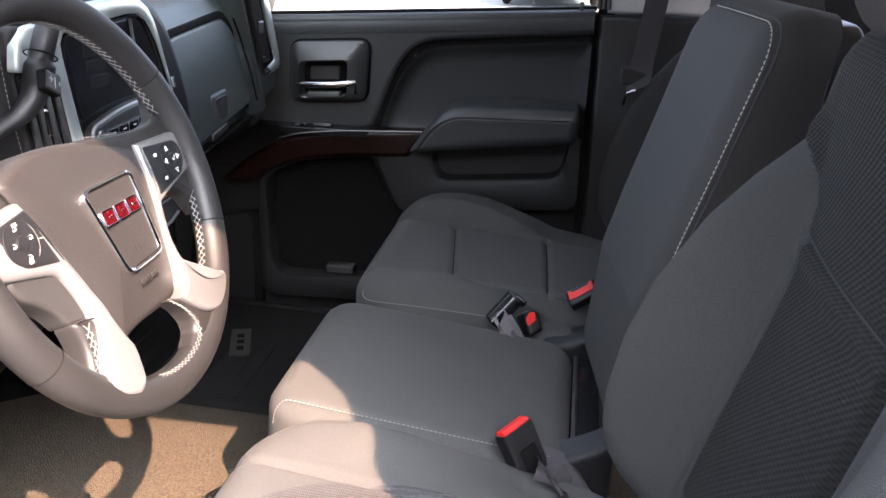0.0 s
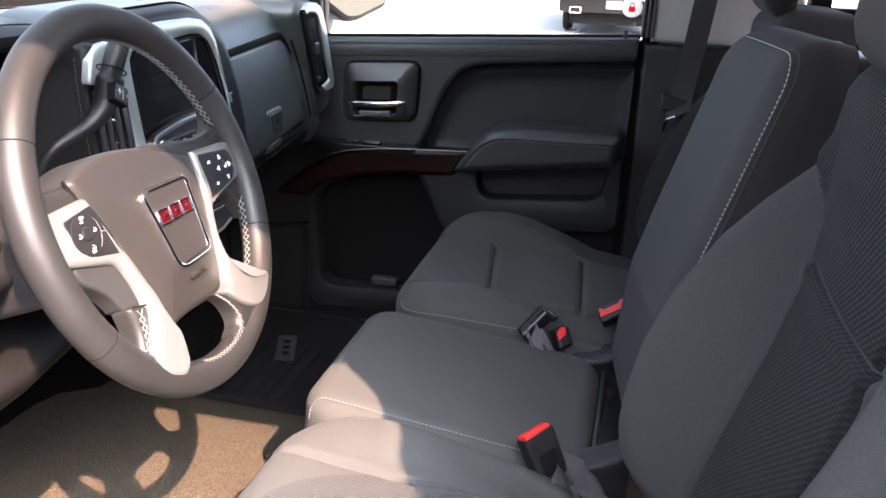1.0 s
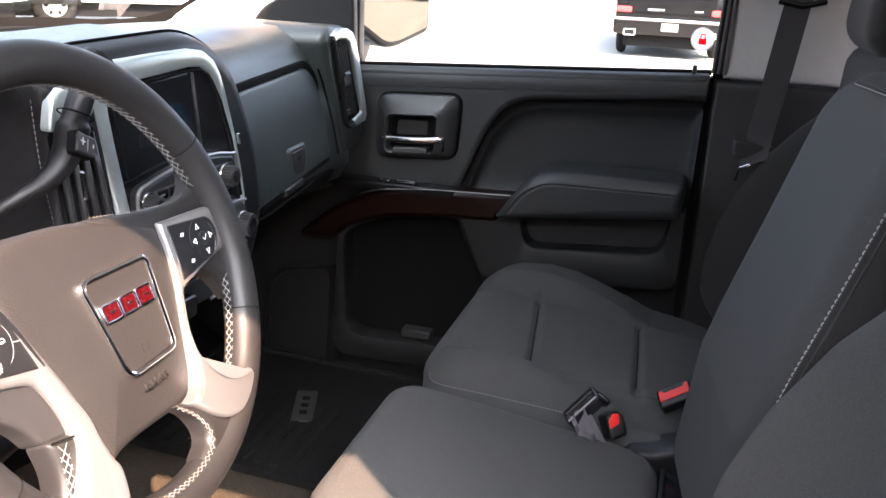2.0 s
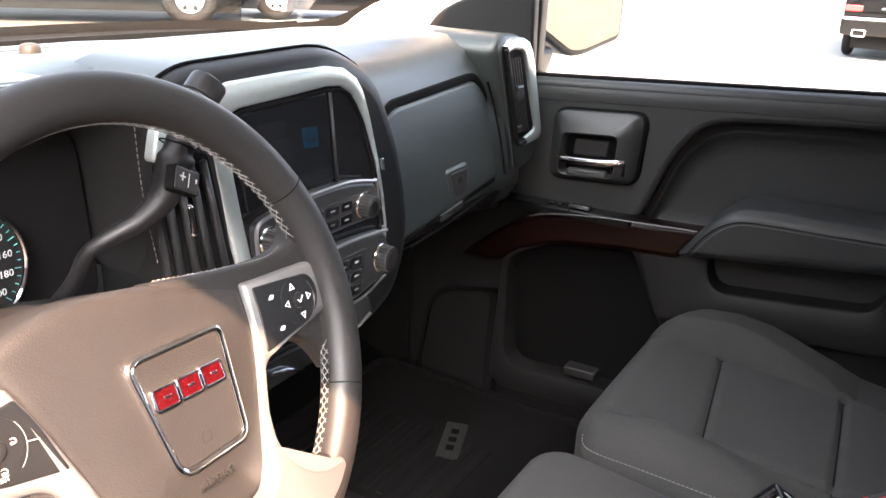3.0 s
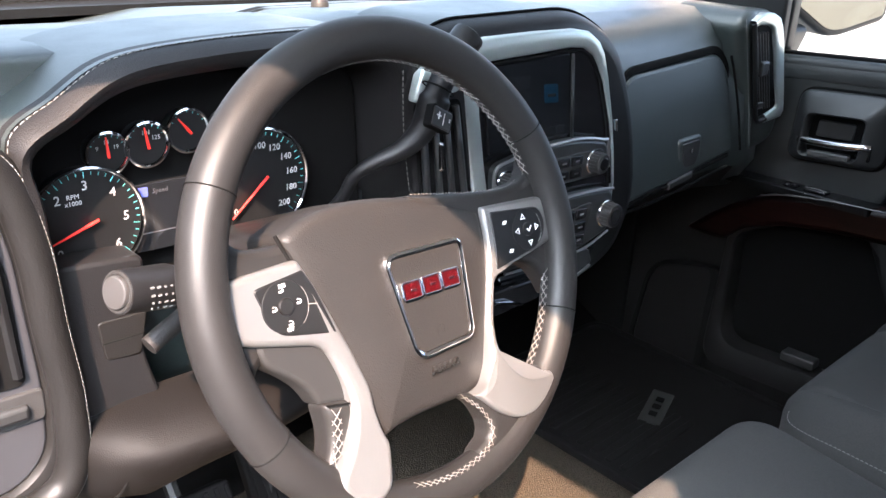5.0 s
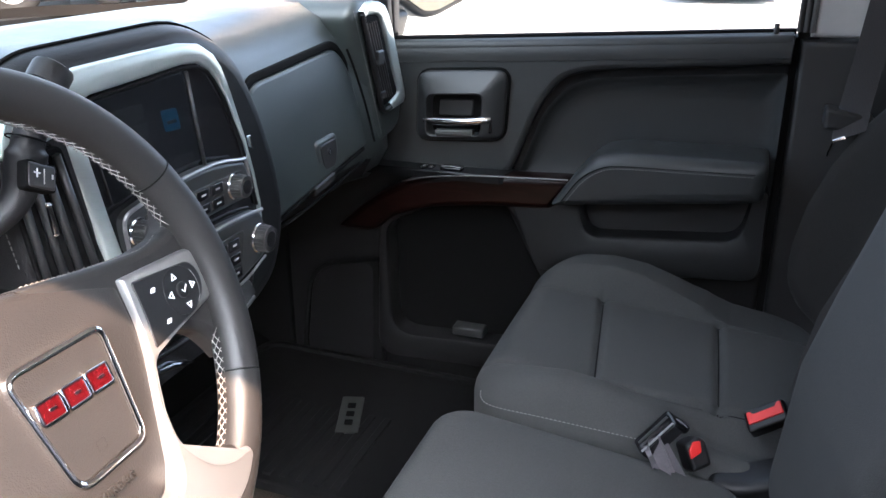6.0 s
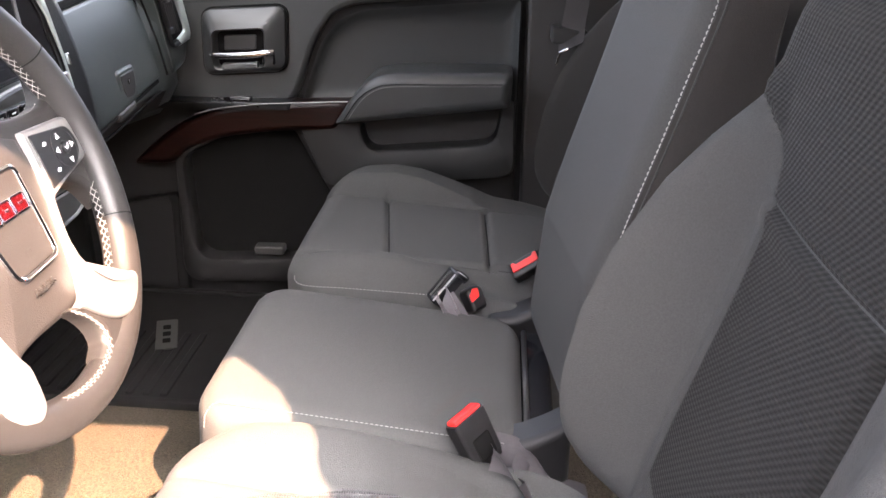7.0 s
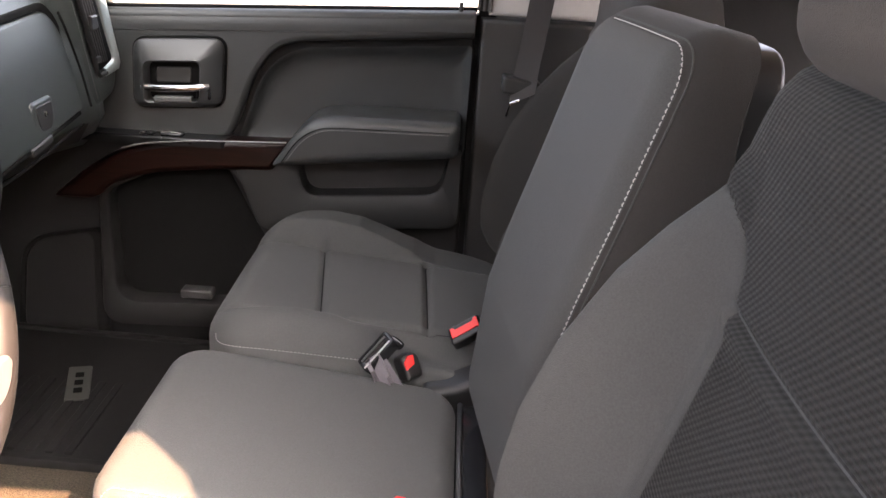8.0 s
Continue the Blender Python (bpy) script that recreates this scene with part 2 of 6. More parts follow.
def loft(rings, cap0=True, cap1=True, closed=True, bm=None):
    bm = bm or bmesh.new()
    vs = [[bm.verts.new(p) for p in ring] for ring in rings]
    for a, b in zip(vs, vs[1:]):
        k = len(a)
        for i in range(k if closed else k - 1):
            j = (i + 1) % k
            bm.faces.new((a[i], a[j], b[j], b[i]))
    if cap0:
        bm.faces.new(vs[0])
    if cap1:
        bm.faces.new(vs[-1])
    return bm


def inset(pts, d):
    """The outline moved inwards by d (for an outline in either sense); corners tighter than d become sharp."""
    k = len(pts)
    area = sum(pts[i][0] * pts[(i + 1) % k][1] - pts[(i + 1) % k][0] * pts[i][1] for i in range(k))
    sgn = 1 if area > 0 else -1
    P = [Vector(p) for p in pts]
    way = [(P[(i + 1) % k] - P[i]) for i in range(k)]
    nrm = [Vector((-w.y, w.x)).normalized() * sgn if w.length > 1e-7 else Vector((0, 0)) for w in way]
    Q = []
    for i in range(k):
        n1, n2 = nrm[i - 1], nrm[i]
        m = n1 + n2
        m = m.normalized() if m.length > 1e-6 else n2
        Q.append(P[i] + m * d / max(m.dot(n2 if n2.length else n1), 0.5))
    for again in range(60):
        hit = None
        for i in range(k):
            a, r = Q[i], Q[(i + 1) % k] - Q[i]
            if r.length_squared < 1e-14:
                continue
            for j in range(i + 2, k):
                if (j + 1) % k == i:
                    continue
                c, t = Q[j], Q[(j + 1) % k] - Q[j]
                den = r.x * t.y - r.y * t.x
                if abs(den) < 1e-14:
                    continue
                w = c - a
                f, g = (w.x * t.y - w.y * t.x) / den, (w.x * r.y - w.y * r.x) / den
                if 1e-5 < f < 1 - 1e-5 and 1e-5 < g < 1 - 1e-5:
                    hit = (i, j, a + r * f)
                    break
            if hit:
                break
        if not hit:
            break
        i, j, x = hit
        loop = list(range(i + 1, j + 1))
        rest = [n % k for n in range(j + 1, i + 1 + k)]
        far = lambda ns: sum((P[ns[n + 1]] - P[ns[n]]).length for n in range(len(ns) - 1))
        for n in (loop if far(loop) < far(rest) else rest):
            Q[n] = x.copy()
    return [tuple(q) for q in Q]


def slab(pts, t, m, bev=0.003, steps=3, crown=0.0, bm=None):
    """A plate with a rounded front edge: front at local z = 0, back at -t."""
    rings = [[m @ Vector((*p, -t)) for p in pts]]
    for s in range(steps + 1):
        a = s / steps * math.pi / 2
        rings.append([m @ Vector((*p, -bev + bev * math.sin(a))) for p in inset(pts, bev * (1 - math.cos(a)))])
    if crown:
        inner = inset(pts, bev)
        c = Vector((sum(p[0] for p in inner), sum(p[1] for p in inner))) / len(inner)
        for f in (0.85, 0.65, 0.4, 0.15):
            rings.append([m @ Vector((*(c + (Vector(p) - c) * f), crown * (1 - f * f))) for p in inner])
    out = loft(rings, bm=bm)
    if bm is None:
        bmesh.ops.remove_doubles(out, verts=out.verts, dist=2e-6)
    return out


def hoop(outer, inner, t, m, bev=0.002, bm=None, proud=0.0):
    """A frame between two outlines with the same number of points; proud raises its middle."""
    k = len(outer)
    mix = lambda f: [tuple(Vector(outer[i]).lerp(Vector(inner[i]), f)) for i in range(k)]
    w = max((Vector(outer[0]) - Vector(inner[0])).length, 1e-4)
    e = min(bev / w, 0.3)
    rows = [(0, -t), (0, -bev), (e * 0.3, -bev * 0.3), (e, 0), (0.5, proud), (1 - e, 0), (1 - e * 0.3, -bev * 0.3), (1, -bev), (1, -t)]
    return loft([[m @ Vector((*p, z)) for p in mix(f)] for f, z in rows], False, False, bm=bm)


def strip(outer, inner, t, m, bev=0.002):
    """An open strip between two lines with the same number of points."""
    mix = lambda f: [tuple(Vector(a).lerp(Vector(b), f)) for a, b in zip(outer, inner)]
    rows = [(0, -t), (0, -bev), (0.06, -bev * 0.3), (0.16, 0), (0.84, 0), (0.94, -bev * 0.3), (1, -bev), (1, -t)]
    return loft([[m @ Vector((*p, z)) for p in mix(f)] for f, z in rows], False, False, False)


def tube(path, r, seg=10, closed=False, caps=True, bm=None, squash=None):
    """A round bar along points; r is one radius or one for each point."""
    k = len(path)
    pts = [Vector(p) for p in path]
    rings, up = [], None
    for i in range(k):
        a = pts[(i - 1) % k] if closed or i else pts[0]
        b = pts[(i + 1) % k] if closed or i < k - 1 else pts[-1]
        d = (b - a).normalized()
        if up is None:
            up = d.orthogonal().normalized()
        up = (up - d * up.dot(d)).normalized()
        side = d.cross(up)
        rr = r[i] if isinstance(r, (list, tuple)) else r
        rings.append([pts[i] + (up * math.cos(2 * math.pi * s / seg) + side * math.sin(2 * math.pi * s / seg)) * rr for s in range(seg)])
    if closed:
        rings.append(rings[0])
    b = loft(rings, caps and not closed, caps and not closed, bm=bm)
    if closed:
        bmesh.ops.remove_doubles(b, verts=b.verts, dist=1e-6)
    return b


def smooth_path(pts, n=6):
    """Catmull-Rom through the points."""
    p = [Vector(q) for q in pts]
    p = [p[0] * 2 - p[1]] + p + [p[-1] * 2 - p[-2]]
    out = []
    for i in range(1, len(p) - 2):
        for s in range(n):
            t = s / n
            out.append(0.5 * (2 * p[i] + (p[i + 1] - p[i - 1]) * t + (2 * p[i - 1] - 5 * p[i] + 4 * p[i + 1] - p[i + 2]) * t * t + (3 * p[i] - p[i - 1] - 3 * p[i + 1] + p[i + 2]) * t ** 3))
    out.append(p[-2])
    return out


def resample(path, step):
    out, left = [Vector(path[0])], 0.0
    for a, b in zip(path, path[1:]):
        a, b = Vector(a), Vector(b)
        d, at = (b - a).length, step - left
        while at <= d:
            out.append(a.lerp(b, at / d))
            at += step
        left = d - (at - step)
    return out


def stitches(path, pitch=0.006, r=0.0008, gap=0.28, cross=0.0, normal=(0, 0, 1)):
    """A row of thread dashes; cross: width of a criss-cross lacing instead."""
    bm = bmesh.new()
    p = resample([Vector(q) for q in path], pitch)
    for i, (a, b) in enumerate(zip(p, p[1:])):
        n = (normal(a) if callable(normal) else Vector(normal)).normalized()
        side = (b - a).cross(n).normalized() * cross
        for s in ((-1, 1) if cross else (0,)):
            u, v = a - side * s, b + side * s
            if cross:
                v = v + (b - a) * 0.5
            q = u.lerp(v, gap / 2), u.lerp(v, 0.5) + n * r, u.lerp(v, 1 - gap / 2)
            tube(q, [r * 0.6, r, r * 0.6], 6, bm=bm)
    return bm


def cylinder(m, r, z0, z1, seg=28, bev=0.001, bm=None, r0=None):
    """A turned button or knob along local z."""
    ring = lambda rad, z: [m @ Vector((rad * math.cos(2 * math.pi * i / seg), rad * math.sin(2 * math.pi * i / seg), z)) for i in range(seg)]
    return loft([ring(r0 or r, z0), ring(r, z1 - bev), ring(r - bev * 0.3, z1 - bev * 0.3), ring(r - bev, z1)], bm=bm)


def soft(size, corner, edge, thick, m, height=lambda u, v: 0.0, warp=None, cell=0.012, back=True, fade=0.25, keep=None):
    """Upholstery: a rounded rectangle (u, v) with soft edges, a height field on its face, and sides. Local z = 0 is the face."""
    W, H = size[0] / 2, size[1] / 2
    nu, nv = max(int(2 * W / cell), 6), max(int(2 * H / cell), 6)

    def spread(n, half):
        inner = [-half + edge + (2 * half - 2 * edge) * i / n for i in range(n + 1)]
        rim = [edge * (1 - math.cos(a * math.pi / 12)) for a in range(6)]
        return [-half + e for e in rim] + inner + [half - e for e in reversed(rim)]

    us, vs = spread(nu, W), spread(nv, H)
    bm = bmesh.new()
    grid = []
    for v in vs:
        row = []
        for u in us:
            x, y = u, v
            qx, qy = abs(x) - (W - corner), abs(y) - (H - corner)
            if qx > 0 and qy > 0:
                L = math.hypot(qx, qy)
                M = max(qx, qy)
                qx, qy = qx * M / L, qy * M / L
                x, y = math.copysign(W - corner + qx, x), math.copysign(H - corner + qy, y)
                d = corner - math.hypot(qx, qy)
            else:
                d = min(W - abs(x), H - abs(y))
            d = max(d, 0.0)
            z = -edge + math.sqrt(max(edge * edge - (edge - d) ** 2, 0)) if d < edge else 0.0
            k = min(d / edge, 1.0)
            p = Vector((x, y, z + height(x, y) * (fade + (1 - fade) * k)))
            row.append(p)
        grid.append(row)
    put = lambda p: m @ (warp(p) if warp else p)
    if keep:
        made = {}
        for j in range(len(vs) - 1):
            for i in range(len(us) - 1):
                quad = [(j, i), (j, i + 1), (j + 1, i + 1), (j + 1, i)]
                c = sum((grid[a][b] for a, b in quad), Vector()) / 4
                if keep(c.x, c.y):
                    for q in quad:
                        if q not in made:
                            made[q] = bm.verts.new(put(grid[q[0]][q[1]]))
                    bm.faces.new([made[q] for q in quad])
        return bm
    vv = [[bm.verts.new(put(p)) for p in row] for row in grid]
    for a, b in zip(vv, vv[1:]):
        for i in range(len(a) - 1):
            bm.faces.new((a[i], a[i + 1], b[i + 1], b[i]))
    rim = [(0, i) for i in range(len(us))] + [(j, len(us) - 1) for j in range(1, len(vs))] + [(len(vs) - 1, i) for i in range(len(us) - 2, -1, -1)] + [(j, 0) for j in range(len(vs) - 2, 0, -1)]
    last = [vv[j][i] for j, i in rim]
    base = [grid[j][i] for j, i in rim]
    for f in (0.35, 0.7, 1.0):
        ring = [bm.verts.new(put(Vector((p.x * (1 - 0.02 * f), p.y * (1 - 0.02 * f), p.z * (1 - f) - thick * f)))) for p in base]
        for i in range(len(last)):
            j = (i + 1) % len(last)
            bm.faces.new((last[i], last[j], ring[j], ring[i]))
        last = ring
    if back:
        bm.faces.new(last)
    return bm


def groove(d, depth=0.004, w=0.005):
    return -depth * math.exp(-(d / w) ** 2)


def writing(name, text, size, m, mat, parent, depth=0.0004, label=""):
    """Letters of the built-in font, centred at the pose m, as a mesh."""
    cu = bpy.data.curves.new(name, "FONT")
    cu.body, cu.size, cu.extrude, cu.align_x, cu.align_y, cu.resolution_u = text, size, depth, "CENTER", "CENTER", 2
    tmp = bpy.data.objects.new(name, cu)
    me = bpy.data.meshes.new_from_object(tmp)
    bpy.data.objects.remove(tmp)
    me.transform(m)
    me.materials.append(mat)
    ob = new(name, me)
    ob.parent = parent
    if parent.type == "EMPTY":
        ob.matrix_parent_inverse = Matrix.Translation(-parent.location)
    return tagged(ob, label)

# ---- ground and cab shell ----
bm = bmesh.new()
loft([[(x, y, 0.1) for x in (-600, -200, -60, -20, 0, 20, 60, 200, 600)] for y in (-600, -200, -60, -20, 0, 20, 60, 200, 600)], False, False, False, bm)
structure("ground", bm, CONCRETE, "pale sunlit concrete parking lot", "ground")

# darker ground added ahead so the view through the windscreen stays dim
DARKGROUND = material("dark_ground", (0.058, 0.056, 0.049), 0.9, vary=0.25, scale=0.8, bump=0.3, bump_scale=90)
dark_area = [(-5, -60), (-5, 4), (-10, 11), (-20, 22), (-60, 66), (-200, 220), (-260, 220), (-260, -60)]
structure("road", loft([[(x, y, 0.08) for x, y in dark_area], [(x, y, 0.104) for x, y in dark_area]], False, True), DARKGROUND, "darker grey ground ahead, beside the concrete", "road")

# floor pan with carpet
bm = loft([[(x, y, z) for y, z in ((-0.36, 0.60), (-0.30, 0.60), (0.2, 0.60), (0.28, 0.62), (0.36, 0.635), (0.54, 0.635), (0.62, 0.62), (0.70, 0.60), (1.16, 0.585), (1.24, 0.585), (1.24, 0.48), (-0.36, 0.48))] for x in (-0.62, -0.4, 0.0, 0.4, 0.8, 1.2, 1.8)])
structure("floor", bm, CARPET, "brown grey cut pile cab carpet", "floor")
bm = loft([[(x, y, z) for y in (-0.42, 1.30)] for x, z in ((-0.55, 0.585), (-0.66, 0.64), (-0.85, 0.86), (-0.92, 1.10), (-0.92, 1.36))], False, False, False)
bmesh.ops.solidify(bm, geom=bm.faces[:], thickness=0.03)
structure("wall_front", bm, RUBBER, "dark firewall behind the dashboard", "wall")
# plain unseen wall added behind the camera; it cuts the low sky light
structure("sky_block_wall", slab(box_pts(-14, 0.0, 16, 2.75), 0.2, SIDE(-3.2), 0.01), material("dark_wall", (0.07, 0.065, 0.06), 0.85, vary=0.25, scale=2), "plain dark wall added behind the camera to cut sky light", "wall")
# the open driver's door, unseen beside the camera, added to block light from outside
structure("wall_driver_door", slab(rounded([(-1.52, 0.45), (-0.47, 0.45), (-0.47, 1.30), (-1.52, 1.27)], 0.04), 0.09, DASH(-0.62), 0.02), DOORSKIN, "black moulded inside of the open driver door", "door")
structure("hinge_pillar", slab(rounded([(-0.80, 0.50), (-0.30, 0.50), (-0.30, 1.30), (-0.80, 1.34)], 0.02), 0.06, SIDE(-0.40), 0.01), PLASTIC, "black hinge pillar beside the footwell", "pillar")
# roof
bm = slab(rounded([(-0.10, -0.42), (1.85, -0.42), (1.85, 1.30), (-0.10, 1.30)], 0.1), 0.06, FLAT(1.93), 0.02)
structure("ceiling", bm, HEADLINER, "pale grey cloth headliner", "ceiling")
# back wall with its window
bm = hoop(box_pts(-0.42, 0.58, 1.30, 1.87), rounded(box_pts(-0.10, 1.36, 1.00, 1.76), 0), 0.06, DASH(1.80), 0.004)
structure("wall_back", bm, RUBBER, "dark plastic back wall of the cab", "wall")
# driver's side: sill, header, rear pillar
bm = slab(rounded([(-0.75, 0.50), (1.80, 0.50), (1.80, 0.60), (-0.75, 0.612)], 0.01), 0.08, SIDE(-0.44), 0.01)
structure("sill", bm, PLASTIC, "black plastic door sill", "sill")
# out of view; lower edge shaped to cast the sun's shadow line inside
bm = slab(rounded([(-0.14, 1.54), (-0.02, 1.63), (0.03, 1.69), (0.10, 1.76), (0.24, 1.808), (0.34, 1.852), (0.44, 1.87), (1.85, 1.87), (1.85, 1.96), (-0.14, 1.96)], 0.015), 0.06, SIDE(-0.44), 0.01)
structure("wall_driver_header", bm, HEADLINER, "grey roof rail over the open door", "wall")
# out of view; front edge fitted to the shadow edge on the seat
bm = slab([(0.69, 0.60), (1.80, 0.60), (1.80, 1.868), (0.758, 1.868), (0.766, 1.843), (0.776, 1.791), (0.766, 1.736), (0.742, 1.659), (0.720, 1.609), (0.698, 1.43)], 0.06, SIDE(-0.44), 0.004)
structure("wall_driver_rear", bm, HEADLINER, "grey centre pillar and rear side of the cab", "wall")
# windscreen pillars, the pale trim inside
A_PILLAR = [(-0.76, 1.345), (-0.47, 1.360), (-0.43, 1.42), (-0.37, 1.475), (-0.02, 1.74), (0.06, 1.86), (-0.10, 1.86), (-0.56, 1.472), (-0.70, 1.385)]
structure("pillar_front_passenger", slab(rounded(A_PILLAR, 0.02), 0.05, SIDE(1.188), 0.016), HEADLINER, "pale grey windscreen pillar trim", "pillar")
structure("pillar_front_driver", slab(rounded([(-0.80, 1.345), (-0.34, 1.350), (-0.23, 1.42), (-0.11, 1.53), (-0.02, 1.66), (0.02, 1.86), (-0.14, 1.86), (-0.60, 1.472), (-0.74, 1.385)], 0.02), 0.05, SIDE(-0.36), 0.016), HEADLINER, "pale grey windscreen pillar trim", "pillar")
band = [Vector(p) for p in ((-0.90, -0.36, 1.360), (-0.90, 0.45, 1.378), (-0.88, 0.95, 1.374), (-0.80, 1.13, 1.368), (-0.70, 1.185, 1.392), (-0.56, 1.18, 1.477), (-0.10, 1.12, 1.83))]
band = smooth_path(band, 8)
structure("windscreen_band", loft([[p + Vector((0.004, 0.004, -0.016)), p + Vector((0, 0, 0.004)), p + Vector((-0.012, 0.012, -0.012))] for p in band]), DARK, "black band round the windscreen edge", "trim")
# windscreen
bm = loft([[Vector((-0.90, y, 1.352 + 0.015 * math.sin(math.pi * (y + 0.36) / 1.63))).lerp(Vector((-0.10, 0.445 + (y - 0.445) * 0.78, 1.88)), t) + Vector((0, 0, 0.05 * math.sin(math.pi * t))) for y in [-0.36 + 1.63 * i / 12 for i in range(13)]] for t in [i / 8 for i in range(9)]], False, False, False)
ws = structure("windscreen", bm, SCREENPANE, "clear laminated windscreen", "window")
ws.visible_shadow = False
# passenger side behind the door: pillar, rear door with its window
bm = slab(rounded([(0.470, 0.56), (0.80, 0.56), (0.80, 1.335), (0.470, 1.335)], [0, 0, 0, 0]), 0.10, SIDE(1.215), 0.012)
structure("pillar_lower", bm, PLASTIC, "black plastic lower centre pillar trim", "pillar")
bm = slab([(0.485, 1.339), (0.80, 1.339), (0.76, 1.62), (0.72, 1.88), (0.50, 1.88), (0.488, 1.6)], 0.08, SIDE(1.215), 0.012)
structure("pillar_upper", bm, TRIMGREY, "pale grey upper centre pillar trim", "pillar")
bm = hoop(box_pts(0.80, 0.56, 1.80, 1.90), rounded(box_pts(0.84, 1.425, 1.66, 1.76), 0), 0.06, SIDE(1.235), 0.004)
structure("wall_passenger_rear", bm, RUBBER, "black rear passenger door with its window", "wall")
bm = slab([(0.446, 0.56), (0.50, 0.56), (0.50, 1.90), (0.466, 1.90), (0.466, 1.338), (0.446, 1.33)], 0.05, SIDE(1.232), 0.004)
structure("door_seal", bm, RUBBER, "black rubber door seal", "trim")
SEAL = material("seal_grey", (0.062, 0.058, 0.054), 0.6, spec=0.4, vary=0.1, scale=40)
for k, x0 in enumerate((0.4665, 0.4765, 0.4865)):
    structure("window_channel", tube([(x0, 1.224 - 0.004 * k, 1.347), (x0 + 0.004, 1.222 - 0.004 * k, 1.60), (x0 + 0.010, 1.214 - 0.004 * k, 1.90)], 0.0045, 10), SEAL, "grey rubber window channel beside the pillar", "trim")
bm = slab([(-0.12, 1.78), (0.50, 1.78), (0.50, 1.92), (-0.12, 1.92)], 0.06, SIDE(1.22), 0.01)
structure("wall_passenger_header", bm, HEADLINER, "grey roof rail over the passenger door", "wall")

bm = slab([(-0.98, 0.45), (1.80, 0.45), (1.80, 1.32), (-0.40, 1.28), (-0.98, 1.28)], 0.03, SIDE(1.285), 0.004)
structure("wall_passenger_outer", bm, BODY, "silver painted outer door skin", "wall")
# takes the mat's darker tone for the shade under the dash overhang
bm = slab([(-0.98, 0.52), (-0.53, 0.52), (-0.53, 1.30), (-0.98, 1.30)], 0.06, SIDE(1.212), 0.006)
structure("kick_panel", bm, RUBBER, "black plastic kick panel, darkened for shade beside the footwell", "panel")

# ---- passenger door ----
door = thing("passenger_door", (0.0, 1.24, 0.56), "closed black moulded passenger door with wood trim", "door", "", "structure")
BELT_Z = lambda x: 1.322 + 0.054 * x
panel = rounded([(-0.56, 0.56), (0.455, 0.56), (0.462, 1.343), (-0.56, 1.292)], [0.05, 0.02, 0.01, 0.02])
part("door_panel", slab(panel, 0.05, SIDE(1.225), 0.008), DOORSHADE, door)
part("upper_trim", slab(rounded([(-0.50, 1.06), (-0.02, 1.06), (0.035, 1.20), (0.075, 1.253), (0.12, 1.268), (0.460, 1.294), (0.462, 1.345), (-0.50, 1.296)], [0.01, 0.03, 0.06, 0.05, 0.05, 0.004, 0.008, 0.01]), 0.03, SIDE(1.200), 0.012), DOORSKIN, door)
hollow = rounded([(-0.012, 1.04), (0.455, 1.06), (0.458, 1.282), (0.135, 1.258), (0.09, 1.242), (0.045, 1.195)], [0.02, 0.01, 0.01, 0.05, 0.04, 0.05])
h_mid_x, h_mid_z = 0.26, 1.165
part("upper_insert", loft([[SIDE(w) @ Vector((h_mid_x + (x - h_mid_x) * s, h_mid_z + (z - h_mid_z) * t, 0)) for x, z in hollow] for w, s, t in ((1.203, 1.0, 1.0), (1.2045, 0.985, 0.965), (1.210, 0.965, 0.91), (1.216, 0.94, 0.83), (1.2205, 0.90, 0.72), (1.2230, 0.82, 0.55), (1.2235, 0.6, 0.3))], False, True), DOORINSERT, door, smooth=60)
part("top_roll", loft([[(x, y, BELT_Z(x) + z) for y, z in ((1.224, 0.000), (1.213, -0.0005), (1.205, -0.006), (1.1995, -0.016), (1.1975, -0.030), (1.1985, -0.040), (1.202, -0.043))] for x in (-0.50, -0.2, 0.1, 0.459)]), DOORSKIN, door)
# window pane, lock pin, seal
pane = part("window_pane", slab([(-0.40, 1.28), (0.47, 1.32), (0.47, 1.80), (0.0, 1.80), (-0.28, 1.62)], 0.004, SIDE(1.245), 0.0005), PANE, door, "clear side window glass")
pane.visible_shadow = False
part("window_seal", slab([(-0.30, 1.303), (0.463, 1.343), (0.463, 1.352), (-0.30, 1.312)], 0.02, SIDE(1.222), 0.003), RUBBER, door)
part("lock_pin", cylinder(basis((0.431, 1.215, 1.335), (1, 0, 0), (0, 1, 0), (0, 0, 1)), 0.0045, 0, 0.026, 14, 0.002), PLASTIC, door, "black plastic lock pin")
part("frame_corner", slab(rounded([(-0.52, 1.30), (-0.255, 1.312), (-0.262, 1.50), (-0.305, 1.475), (-0.411, 1.4473), (-0.4676, 1.419), (-0.500, 1.377)], [0.01, 0.01, 0.01, 0.02, 0.03, 0.03, 0.02]), 0.02, SIDE(1.1830), 0.006), PODBLACK, door, "black plastic corner cover")
part("mirror_corner", slab(rounded([(-0.50, 1.295), (-0.262, 1.312), (-0.262, 1.50), (-0.30, 1.60)], 0.01), 0.03, SIDE(1.222), 0.008), PODBLACK, door, "black plastic mirror corner cover")
